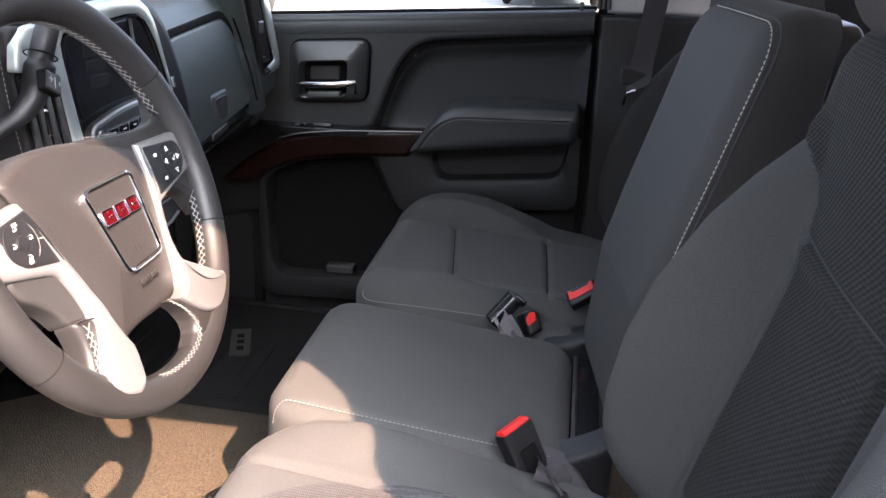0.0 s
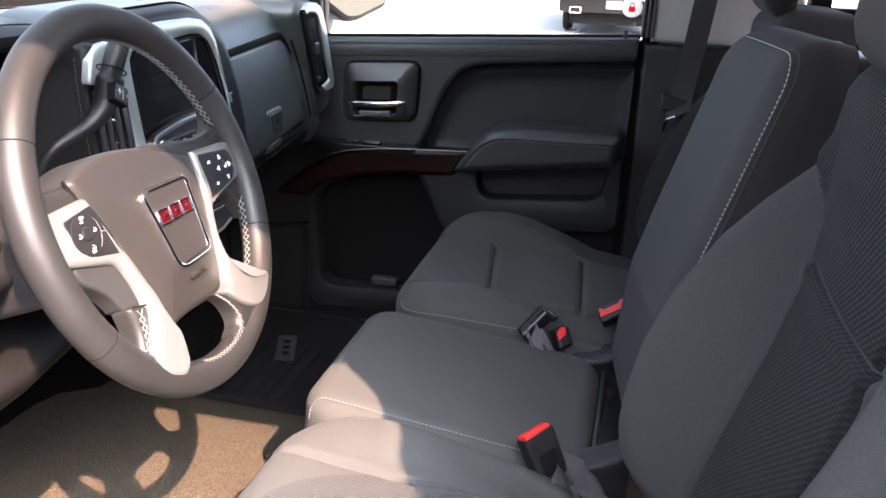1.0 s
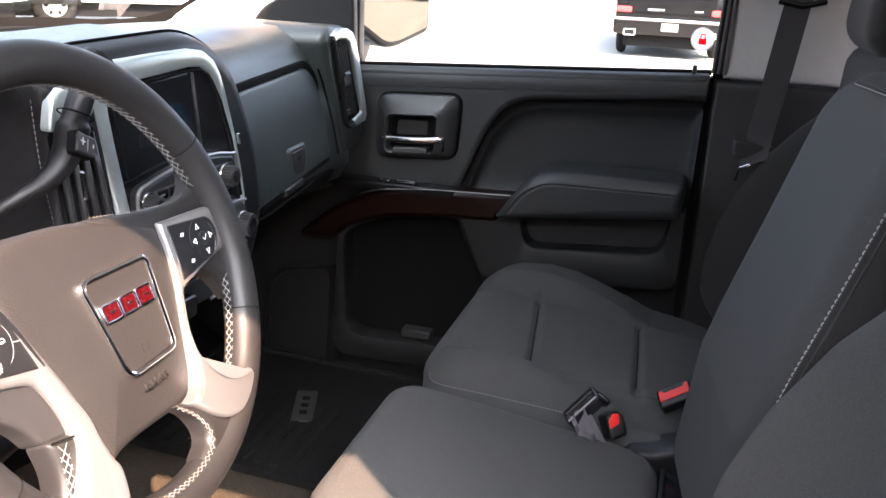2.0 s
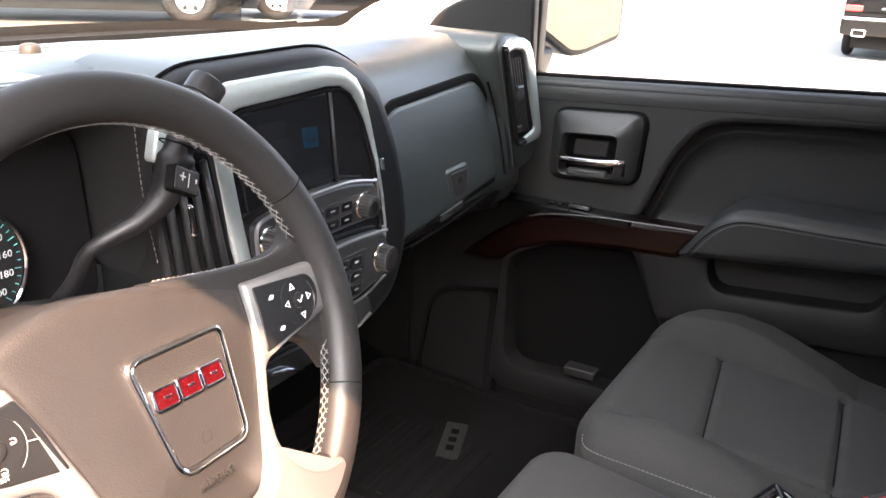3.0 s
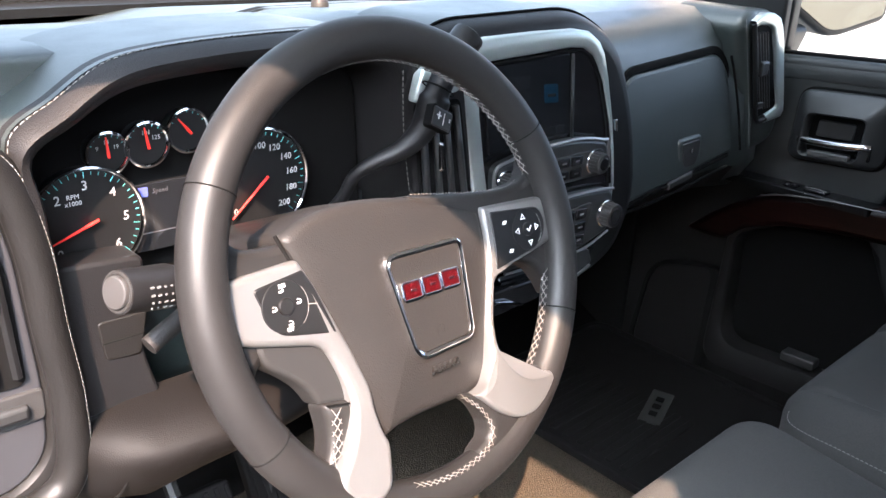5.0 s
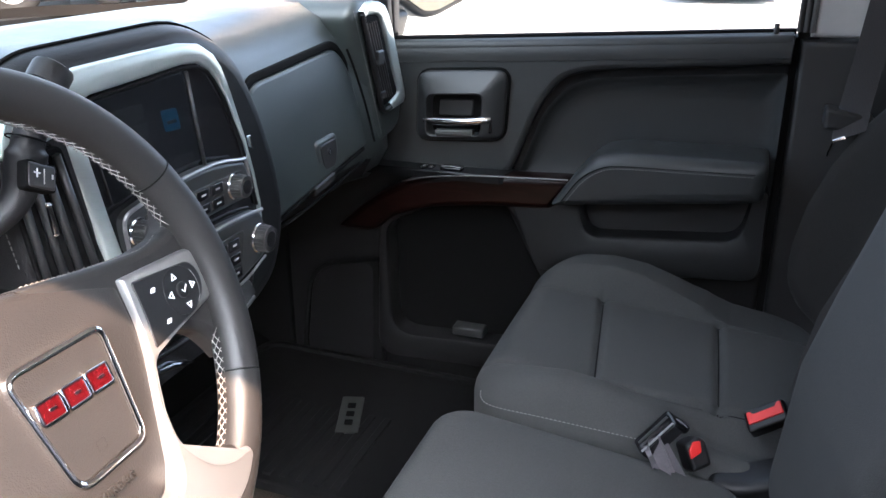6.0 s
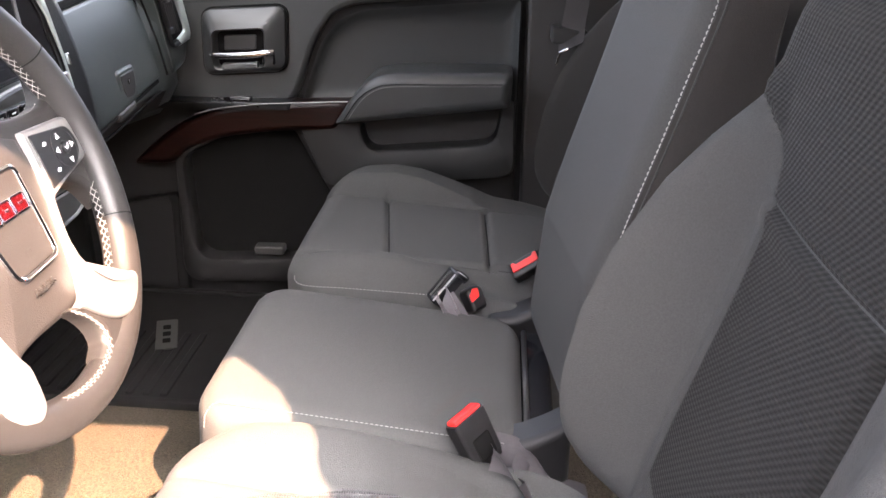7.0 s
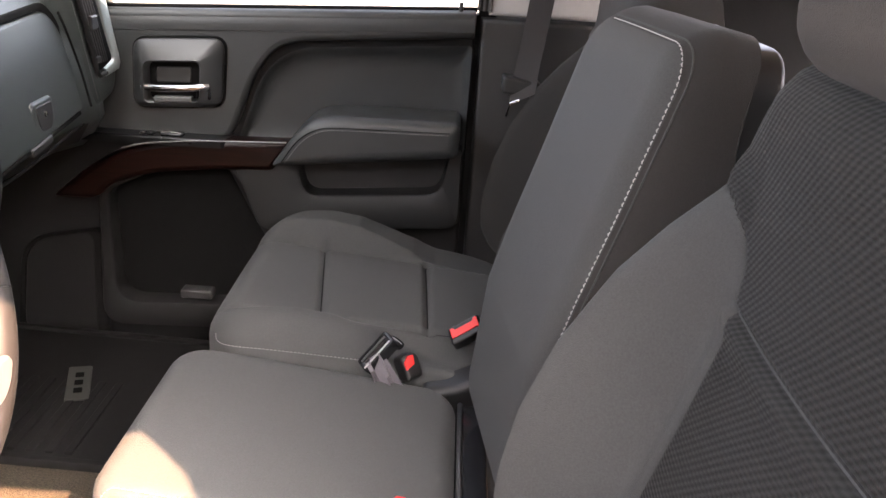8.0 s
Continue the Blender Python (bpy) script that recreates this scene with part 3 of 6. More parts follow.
# handle bowl
ho = rounded([(-0.205, 1.122), (-0.030, 1.132), (-0.022, 1.266), (-0.200, 1.256)], 0.025)
hi = rounded([(-0.180, 1.134), (-0.068, 1.141), (-0.064, 1.224), (-0.178, 1.217)], 0.016)
part("handle_bezel", hoop(inset(ho, -0.004), inset(ho, 0.002), 0.02, SIDE(1.1935), 0.002), DARK, door)
h_in = [tuple(Vector(p).lerp(Vector((-0.126, 1.170)), 0.10)) for p in hi]
h_mid = [tuple(Vector(p).lerp(Vector(q), 0.86)) for p, q in zip(ho, hi)]
part("handle_slope", loft([[SIDE(w) @ Vector((*p, 0)) for p in ring] for w, ring in ((1.2005, ho), (1.189, ho), (1.185, inset(ho, 0.003)), (1.1725, h_mid), (1.1705, hi), (1.1735, inset(hi, 0.003)), (1.199, h_in))], False, False), SATINBLACK, door)
# flat near-black plate in place of the bowl's shaded depth
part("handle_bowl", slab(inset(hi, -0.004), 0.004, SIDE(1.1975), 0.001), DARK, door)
part("bowl_plate", slab(rounded([(-0.160, 1.172), (-0.092, 1.175), (-0.090, 1.206), (-0.158, 1.203)], 0.005), 0.01, SIDE(1.1935), 0.002), PLASTIC, door)
bm = tube(smooth_path([(-0.184, 1.180, 1.164), (-0.15, 1.174, 1.165), (-0.10, 1.172, 1.168), (-0.066, 1.173, 1.172), (-0.052, 1.178, 1.173)], 5), 0.0075, 12)
part("door_handle", bm, CHROME, door, "chrome door lever")
part("handle_pivot", slab(rounded(box_pts(-0.078, 1.146, -0.048, 1.180), 0.006), 0.02, SIDE(1.176), 0.004), GLOSS, door)
part("handle_shelf", slab(rounded([(-0.160, 1.1365), (-0.084, 1.141), (-0.084, 1.153), (-0.160, 1.149)], 0.003), 0.012, SIDE(1.1690), 0.003), SHELFGREY, door)
# switch ledge
part("switch_ledge", slab(rounded([(-0.36, 1.155), (-0.02, 1.155), (-0.005, 1.215), (-0.36, 1.215)], 0.012), 0.016, FLAT(1.072), 0.004), LEDGE, door)
for x in (-0.185, -0.170):
    part("lock_button", slab(rounded(box_pts(x - 0.006, 1.165, x + 0.006, 1.185), 0.002), 0.004, FLAT(1.075), 0.001), GLOSS, door)
sw = part("window_switch", slab(rounded(box_pts(-0.148, 1.160, -0.104, 1.186), 0.006), 0.008, FLAT(1.079), 0.003), GLOSS, door)
part("switch_lip", tube([(-0.146, 1.164, 1.0795), (-0.126, 1.162, 1.0815), (-0.106, 1.164, 1.0795)], 0.0011, 6), STEEL, sw)
for x in (-0.185, -0.170):
    part("lock_print", slab(rounded(box_pts(x - 0.0022, 1.172, x + 0.0022, 1.178), 0.0008), 0.001, FLAT(1.0756), 0.0002), GREYTHREAD, door)
# wood band, chrome line
wood_o = rounded([(-0.378, 0.930), (-0.288, 0.930), (-0.255, 0.964), (-0.17, 0.994), (-0.05, 1.008), (0.074, 1.014), (0.112, 1.076), (-0.10, 1.068), (-0.205, 1.050), (-0.30, 1.000)], [0.012, 0.02, 0.03, 0.04, 0.03, 0.01, 0.01, 0.05, 0.05, 0.05])
part("wood_trim", slab(wood_o, 0.045, SIDE(1.160), 0.012), WOOD, door, "dark red gloss wood trim")
part("chrome_strip", tube(smooth_path([(-0.225, 1.1560, 1.044), (-0.17, 1.1530, 1.0585), (-0.08, 1.1520, 1.0690), (0.0, 1.1520, 1.0735), (0.105, 1.1520, 1.0780)], 8), 0.0014, 8), STEEL, door, "thin silver strip")
# armrest
arm = rounded([(0.082, 1.040), (0.30, 1.064), (0.442, 1.080), (0.447, 1.150), (0.21, 1.148), (0.165, 1.140), (0.125, 1.102)], [0.01, 0.01, 0.012, 0.02, 0.03, 0.04, 0.04])
part("armrest", slab(arm, 0.12, SIDE(1.095), 0.022, 5), SOFTDOOR, door, "padded stitched vinyl armrest")
part("arm_stitching", stitches(smooth_path([(0.112, 1.0947, 1.052), (0.142, 1.0947, 1.093), (0.172, 1.0947, 1.115), (0.21, 1.0947, 1.1230), (0.320, 1.0947, 1.1250), (0.425, 1.0947, 1.1270)], 6), 0.0055, 0.0007, normal=(0, -1, 0)), GREYTHREAD, door)
part("arm_seam", tube(smooth_path([(0.106, 1.0952, 1.054), (0.137, 1.0952, 1.097), (0.170, 1.0952, 1.1195), (0.21, 1.0955, 1.1270), (0.320, 1.0955, 1.1290), (0.425, 1.0955, 1.1310)], 6), 0.0010, 6), DARK, door)
# pull cup below the armrest
co_ = rounded([(0.045, 0.885), (0.455, 0.915), (0.452, 1.085), (0.30, 1.068), (-0.012, 1.035)], [0.02, 0.03, 0.01, 0.01, 0.01])
ci_ = rounded([(0.140, 0.966), (0.410, 0.988), (0.428, 1.075), (0.30, 1.060), (0.125, 1.028)], [0.03, 0.03, 0.012, 0.01, 0.02])
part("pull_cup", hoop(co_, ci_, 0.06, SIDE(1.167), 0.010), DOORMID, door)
part("cup_lining", slab(ci_, 0.002, SIDE(1.218), 0.0005), PLASTIC, door)
# map pocket, speaker
po = rounded([(-0.300, 0.640), (0.34, 0.66), (0.30, 0.90), (0.030, 1.02), (-0.17, 1.005), (-0.285, 0.955)], [0.05, 0.02, 0.02, 0.01, 0.03, 0.03])
pi_ = rounded([(-0.262, 0.700), (0.15, 0.715), (0.037, 0.896), (-0.019, 1.010), (-0.17, 0.995), (-0.268, 0.945)], [0.05, 0.02, 0.03, 0.01, 0.03, 0.03])
part("map_pocket", hoop(po, pi_, 0.08, SIDE(1.172), 0.012), DOORSHADE, door)
# the pocket's inner shade is in the colour of this back plate
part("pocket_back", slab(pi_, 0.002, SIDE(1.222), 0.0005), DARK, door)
part("pocket_tab", slab(rounded(box_pts(-0.130, 0.712, -0.062, 0.732), 0.006), 0.03, SIDE(1.180), 0.004), PLASTIC, door)
spk = rounded([(-0.490, 0.590), (-0.325, 0.575), (-0.315, 0.845), (-0.460, 0.815)], [0.05, 0.02, 0.03, 0.06])
part("speaker_rim", hoop(rounded([(-0.505, 0.572), (-0.302, 0.560), (-0.292, 0.852), (-0.47, 0.82)], [0.05, 0.02, 0.03, 0.06]), spk, 0.02, SIDE(1.198), 0.004), RUBBER, door)
part("speaker_grille", slab(spk, 0.01, SIDE(1.202), 0.003), DOORSHADE, door, "black perforated speaker grille")

# ---- dashboard ----
dash = thing("dashboard", (-0.4, 0.44, 1.05), "black stitched vinyl dashboard with silver trim", "dashboard", "", "structure")
PASS = [(-0.90, 1.345), (-0.75, 1.368), (-0.55, 1.388), (-0.42, 1.398), (-0.335, 1.395), (-0.290, 1.375), (-0.268, 1.340), (-0.255, 1.280), (-0.243, 1.180), (-0.240, 1.125), (-0.262, 1.088), (-0.34, 1.060), (-0.5, 1.05), (-0.85, 1.05)]
MID = [(-0.90, 1.352), (-0.75, 1.372), (-0.55, 1.392), (-0.42, 1.405), (-0.33, 1.414), (-0.27, 1.412), (-0.255, 1.400), (-0.255, 1.280), (-0.25, 1.180), (-0.25, 1.10), (-0.28, 1.06), (-0.34, 1.03), (-0.5, 1.02), (-0.85, 1.02)]
DRV = [(-0.90, 1.335), (-0.75, 1.355), (-0.55, 1.378), (-0.42, 1.392), (-0.33, 1.398), (-0.27, 1.398), (-0.262, 1.390), (-0.262, 1.280), (-0.262, 1.200), (-0.255, 1.14), (-0.25, 1.08), (-0.30, 1.02), (-0.5, 1.0), (-0.85, 1.0)]
stations = [(-0.36, DRV), (-0.20, DRV), (0.10, DRV), (0.20, MID), (0.55, MID), (0.66, PASS), (0.80, PASS), (0.995, PASS), (1.025, [(x + 0.010 * (0.10 < 1.42 - z) + 0.014 * (-0.34 < x) * (z > 1.27), z) for x, z in PASS]), (1.08, [(x + 0.010 * (0.10 < 1.42 - z) + 0.014 * (-0.34 < x) * (z > 1.27), z) for x, z in PASS]), (1.15, [(x - 0.01, z - 0.012) for x, z in PASS]), (1.185, [(x - 0.05, z - 0.05) for x, z in PASS])]
part("dash_body", loft([[(x, y, z) for x, z in prof] for y, prof in stations]), VINYL, dash, smooth=50)
# thin dark sheet added over the vinyl to darken the dash's lower edge
part("dash_underside", loft([[(x + 0.0016, y, z - 0.0016) for x, z in prof[9:13]] for y, prof in stations[5:9]], False, False, False), COLBLACK, dash, "dark sheet along the lower edge of the dashboard")
part("windscreen_ledge", loft([[(x, y, z + 0.012 * math.sin(math.pi * (y + 0.36) / 1.63)) for x, z in ((-0.875, 1.338), (-0.87, 1.352), (-0.90, 1.357), (-0.93, 1.345))] for y in [-0.36 + 1.63 * i / 10 for i in range(11)]]), PODBLACK, dash)
# passenger upper glove box
glove = part("glove_box_door", slab(rounded([(0.690, 1.112), (1.038, 1.152), (0.990, 1.300), (0.955, 1.329), (0.702, 1.312), (0.680, 1.299)], [0.01, 0.01, 0.03, 0.02, 0.02, 0.01]), 0.03, basis((-0.231, 0, 1.13), (0, 1, 0), (-0.13, 0, 0.9915), (0.9915, 0, 0.13)) @ Matrix.Translation((0, -1.13, 0)), 0.006), VINYL, dash)
part("glove_gap", hoop(rounded([(0.682, 1.105), (1.050, 1.145), (1.001, 1.307), (0.961, 1.342), (0.696, 1.324), (0.671, 1.305)], [0.01, 0.01, 0.03, 0.02, 0.02, 0.01]), rounded([(0.690, 1.112), (1.038, 1.152), (0.990, 1.300), (0.955, 1.329), (0.702, 1.312), (0.680, 1.299)], [0.01, 0.01, 0.03, 0.02, 0.02, 0.01]), 0.03, basis((-0.2335, 0, 1.13), (0, 1, 0), (-0.13, 0, 0.9915), (0.9915, 0, 0.13)) @ Matrix.Translation((0, -1.13, 0)), 0.002), DARK, dash)
NARROW = Matrix.Translation((0.873, 1.168, 0)) @ Matrix.Diagonal((0.76, 0.76, 1, 1)) @ Matrix.Translation((-0.864, -1.174, 0))
part("glove_gap_side", tube(smooth_path([(-0.2265, 1.036, 1.152), (-0.2305, 1.014, 1.220), (-0.2395, 0.992, 1.288), (-0.2450, 0.978, 1.322)], 6), 0.0022, 8), DARK, dash)
LATCH = DASH(-0.2330) @ NARROW
part("latch_frame", slab(rounded([(0.818, 1.138), (0.918, 1.141), (0.908, 1.214), (0.810, 1.211)], [0.02, 0.02, 0.016, 0.016]), 0.02, DASH(-0.2345) @ NARROW, 0.008, 4), VINYL, glove)
latch = part("glove_latch", slab(rounded([(0.846, 1.140), (0.892, 1.142), (0.902, 1.172), (0.898, 1.203), (0.824, 1.200), (0.832, 1.168)], [0.012, 0.012, 0.02, 0.008, 0.008, 0.02]), 0.02, LATCH, 0.003), PLASTIC, glove, "black plastic push latch")
part("key_slot", cylinder(LATCH @ Matrix.Translation((0.864, 1.180, 0)), 0.007, -0.004, 0.0012, 20, 0.0005), GLOSS, latch)
part("key_slit", slab(box_pts(0.8632, 1.175, 0.8648, 1.185), 0.002, LATCH @ Matrix.Translation((0, 0, 0.0014)), 0.0001), SILVER, latch)
part("latch_tab", slab(rounded([(0.812, 1.112), (0.886, 1.121), (0.884, 1.136), (0.812, 1.127)], 0.004), 0.03, DASH(-0.229), 0.004), PLASTIC, glove)
# passenger end of the dashboard with its vent
end_o = rounded([(1.066, 1.135), (1.160, 1.150), (1.180, 1.200), (1.118, 1.366), (1.082, 1.398), (0.996, 1.402), (0.964, 1.378)], [0.02, 0.03, 0.03, 0.03, 0.03, 0.03, 0.03])
part("dash_end", slab(end_o, 0.14, DASH(-0.226), 0.022, 6), VINYL, dash)
part("end_stitching", stitches(smooth_path([(-0.2275, 0.974, 1.386), (-0.2252, 0.994, 1.33), (-0.2252, 1.032, 1.24), (-0.2262, 1.068, 1.158)], 6), 0.006, 0.0007), GREYTHREAD, dash)
vo = [(0.992, 1.383), (1.010, 1.391), (1.030, 1.395), (1.060, 1.394), (1.084, 1.386), (1.100, 1.370), (1.118, 1.338), (1.142, 1.280), (1.164, 1.226), (1.168, 1.210), (1.160, 1.200), (1.130, 1.198), (1.095, 1.196)]
vi = [(0.993, 1.372), (1.010, 1.375), (1.026, 1.375), (1.048, 1.373), (1.062, 1.367), (1.070, 1.352), (1.086, 1.322), (1.110, 1.272), (1.132, 1.232), (1.134, 1.226), (1.130, 1.221), (1.115, 1.217), (1.092, 1.212)]
vent = part("end_vent", strip(vo, vi, 0.020, DASH(-0.217), 0.005), BEZEL, dash, "silver framed air vent")
part("vent_edge", tube(smooth_path([(-0.219, 0.990, 1.378), (-0.219, 1.010, 1.328), (-0.219, 1.042, 1.250), (-0.219, 1.062, 1.205), (-0.219, 1.096, 1.203)], 6), 0.0045, 8), PODBLACK, vent)
vi = vi + [(1.0625, 1.209)]
part("vent_well", slab(vi, 0.003, DASH(-0.222), 0.0005), DARK, vent)
for k in range(5):
    f = (k + 0.5) / 5
    a, b = Vector((-0.2215, 1.000 + 0.050 * f, 1.362)), Vector((-0.2215, 1.064 + 0.046 * f, 1.224))
    part("vent_slat", tube([a, b], 0.0035, 6), PLASTIC, vent)
part("vent_tab", slab(rounded(box_pts(1.038, 1.285, 1.066, 1.312), 0.004), 0.02, DASH(-0.214), 0.004), PLASTIC, vent)
part("vent_wheel", slab(rounded(box_pts(1.052, 1.226, 1.075, 1.238), 0.003), 0.01, DASH(-0.216), 0.003), PLASTIC, vent)
# centre stack
pod_o = rounded([(0.175, 1.07), (0.515, 1.052), (0.580, 1.078), (0.616, 1.150), (0.604, 1.235), (0.570, 1.320), (0.525, 1.388), (0.440, 1.426), (0.215, 1.420), (0.170, 1.395)], [0.02, 0.03, 0.03, 0.05, 0.1, 0.08, 0.04, 0.06, 0.03, 0.02])
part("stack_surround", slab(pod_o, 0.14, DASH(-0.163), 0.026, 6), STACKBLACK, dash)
top_line = [p for p in sorted(inset(pod_o, -0.0015)) if p[1] > 1.384]
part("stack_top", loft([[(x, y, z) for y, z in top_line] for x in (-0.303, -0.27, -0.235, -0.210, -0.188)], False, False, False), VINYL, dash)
part("top_crease", tube([(-0.1872, y, z - 0.0004) for y, z in top_line], 0.0018, 6), DARK, dash)
so = [(0.264, 1.215), (0.250, 1.262), (0.238, 1.315), (0.2285, 1.362), (0.2265, 1.384), (0.236, 1.3990), (0.2612, 1.4035), (0.34, 1.4055), (0.4132, 1.4057), (0.4467, 1.4010), (0.4700, 1.3880), (0.4835, 1.3720), (0.4955, 1.3440), (0.5168, 1.2840), (0.5298, 1.2380), (0.5388, 1.1950), (0.5385, 1.1650), (0.5332, 1.1380)]
si = [(0.286, 1.215), (0.274, 1.262), (0.262, 1.315), (0.2555, 1.347), (0.2545, 1.362), (0.2610, 1.3720), (0.2750, 1.3765), (0.345, 1.3795), (0.415, 1.3830), (0.4400, 1.3810), (0.4570, 1.3730), (0.4680, 1.3610), (0.4850, 1.3370), (0.5100, 1.2820), (0.5245, 1.2370), (0.5340, 1.1945), (0.5340, 1.1660), (0.5290, 1.1400)]
stack = part("stack_bezel", strip(so, si, 0.03, DASH(-0.158), 0.005), BEZEL, dash, "brushed silver centre stack frame")
part("bezel_groove", tube([Vector((-0.1592, *p)) for p in inset(si + [(0.50, 1.085), (0.40, 1.078), (0.32, 1.10)], 0.003)[3:16]], 0.0016, 6), DARK, stack)
well = si + [(0.505, 1.085), (0.40, 1.076), (0.315, 1.10)]
part("bezel_clip", slab(rounded([(0.5255, 1.268), (0.5300, 1.266), (0.5260, 1.284), (0.5215, 1.284)], 0.0015), 0.004, DASH(-0.1560), 0.001), CHROME, stack)
part("stack_panel", slab(inset(well, -0.002), 0.02, DASH(-0.1625), 0.0005), GLOSS, dash)
part("screen", slab(rounded([(0.283, 1.268), (0.4305, 1.275), (0.4140, 1.3765), (0.262, 1.3695)], 0.005), 0.006, DASH(-0.1605), 0.001), SCREEN, dash, "dark touch screen")
part("radio_panel", slab(rounded([(0.288, 1.214), (0.513, 1.213), (0.502, 1.260), (0.440, 1.2715), (0.360, 1.2705), (0.284, 1.257)], [0.012, 0.012, 0.014, 0.03, 0.03, 0.014]), 0.03, DASH(-0.150), 0.006), SATINBLACK, dash)
part("radio_face", slab(rounded([(0.312, 1.219), (0.498, 1.218), (0.490, 1.252), (0.308, 1.250)], 0.008), 0.004, DASH(-0.1485), 0.001), PLASTIC, dash)
part("climate_panel", slab(rounded([(0.300, 1.116), (0.470, 1.113), (0.530, 1.128), (0.541, 1.150), (0.529, 1.190), (0.440, 1.1965), (0.300, 1.189)], [0.012, 0.02, 0.014, 0.014, 0.014, 0.03, 0.014]), 0.03, DASH(-0.152), 0.006), SATINBLACK, dash)
part("climate_face", slab(rounded([(0.318, 1.122), (0.470, 1.120), (0.486, 1.178), (0.316, 1.176)], 0.008), 0.004, DASH(-0.1505), 0.001), PLASTIC, dash)
for y, z, r in ((0.4715, 1.2365, 0.0135), (0.300, 1.237, 0.0125), (0.514, 1.157, 0.0165), (0.316, 1.150, 0.0160)):
    kn = part("knob", cylinder(basis((-0.152, y, z), (0, 1, 0), (0, 0, 1), (1, 0, 0)), r, 0, 0.0200, 28, 0.002), PLASTIC, dash)
    part("knob_face", cylinder(basis((-0.152, y, z), (0, 1, 0), (0, 0, 1), (1, 0, 0)), r * 0.62, 0.015, 0.0206, 24, 0.0006), GLOSS, kn)
    for q in range(20):
        w_ = 2 * math.pi * q / 20
        part("knob_ridge", tube([(x_, y + r * math.cos(w_), z + r * math.sin(w_)) for x_ in (-0.147, -0.135)], 0.0006, 4), SATINBLACK, kn)
    part("knob_ring", tube([(-0.1475, y + (r + 0.001) * math.cos(a), z + (r + 0.001) * math.sin(a)) for a in [2 * math.pi * i / 24 for i in range(24)]], 0.002, 6, True), CHROME, kn)
# instrument hood
LIP = smooth_path([(0, -0.213, 1.22), (0, -0.217, 1.30), (0, -0.222, 1.350), (0, -0.185, 1.377), (0, -0.144, 1.402), (0, -0.091, 1.412), (0, 0.0, 1.417), (0, 0.10, 1.417), (0, 0.150, 1.405), (0, 0.175, 1.37), (0, 0.182, 1.30), (0, 0.190, 1.22)], 5)
INN = [Vector((0, -0.03 + (p.y + 0.03) * 0.90, 1.25 + (p.z - 1.25) * 0.80)) for p in LIP]
rows = [[Vector((-0.36, p.y, p.z - 0.006)) for p in LIP], [Vector((-0.20, p.y, p.z)) for p in LIP], [Vector((-0.180, p.y * 0.995, p.z - 0.003)) for p in LIP], [Vector((-0.170, p.y * 0.985, p.z - 0.010)) for p in LIP], [Vector((-0.172, *(p.lerp(q, 0.5)).yz)) for p, q in zip(LIP, INN)], [Vector((-0.185, *(p.lerp(q, 0.8)).yz)) for p, q in zip(LIP, INN)], [Vector((-0.258, *q.yz)) for q in INN]]
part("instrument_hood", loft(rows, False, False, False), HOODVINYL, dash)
# lighter skin on the hood: light on its top put into the colour
part("hood_top_lit", loft([[p + Vector((0, 0, 0.0012)) for p in r_] for r_ in (rows[0], [a.lerp(b, 0.5) for a, b in zip(rows[0], rows[1])], [v + Vector((0.008, 0, -0.0012)) for v in rows[1]])], False, False, False), VINYL, dash)
part("hood_stitching", stitches([Vector((-0.186, p.y, p.z + 0.0006)) for p in LIP[8:]], 0.0062, 0.0005), GREYTHREAD, dash)
part("cluster_panel", slab(rounded([(-0.215, 1.19), (0.165, 1.19), (0.150, 1.37), (-0.10, 1.38), (-0.20, 1.33)], 0.03), 0.01, DASH(-0.245), 0.003), DARK, dash)

# ---- steering wheel ----
def ease(t):
    t = min(max(t, 0.0), 1.0)
    return t * t * (3 - 2 * t)


TH = radians(20.2)
WV, WN = Vector((-math.sin(TH), 0, math.cos(TH))), Vector((math.cos(TH), 0, math.sin(TH)))
WHEEL = basis(Vector((0.0295, -0.006, 1.2698)), (0, 1, 0), WV, WN)
at_wheel = lambda u, v, w=0.0: WHEEL @ Vector((u, v, w))
at_depth = lambda w: WHEEL @ Matrix.Translation((0, 0, w))
wheel = thing("steering_wheel", WHEEL.translation, "leather steering wheel with silver spokes and white stitching", "steering wheel")


def rim_point(deg, tube_deg=None, r=0.0168):
    """On the rim: its core, or its skin at an angle round the tube (180: towards the hub, 90: towards the seat)."""
    a = radians(deg)
    c, s = math.cos(a), math.sin(a)
    q = Vector((0.0018 + 0.1772 * c, 0.1772 * s * (1 + 0.026 * ease(-s * 1.4)), -0.006))
    if tube_deg is not None:
        b = radians(tube_deg)
        q += Vector((c, s, 0)) * r * math.cos(b) + Vector((0, 0, r * math.sin(b)))
    return WHEEL @ q


inward = lambda q: WHEEL.translation - WN * 0.02 - q
part("rim", tube([rim_point(360 * i / 120) for i in range(120)], 0.0168, 24, True), LEATHER, wheel, "black stitched leather rim")
for deg in (29, 151, -26, -150):
    part("rim_seam", tube([rim_point(deg, 15 * i, 0.0169) for i in range(24)], 0.0006, 6, True), DARK, wheel)
def footed(bm):
    """Lifts a spoke's foot from the hub's level over the rim."""
    for v in bm.verts:
        q = WHEEL.inverted() @ v.co
        v.co += WN * 0.014 * ease((-0.055 - q.y) / 0.070)
    return bm


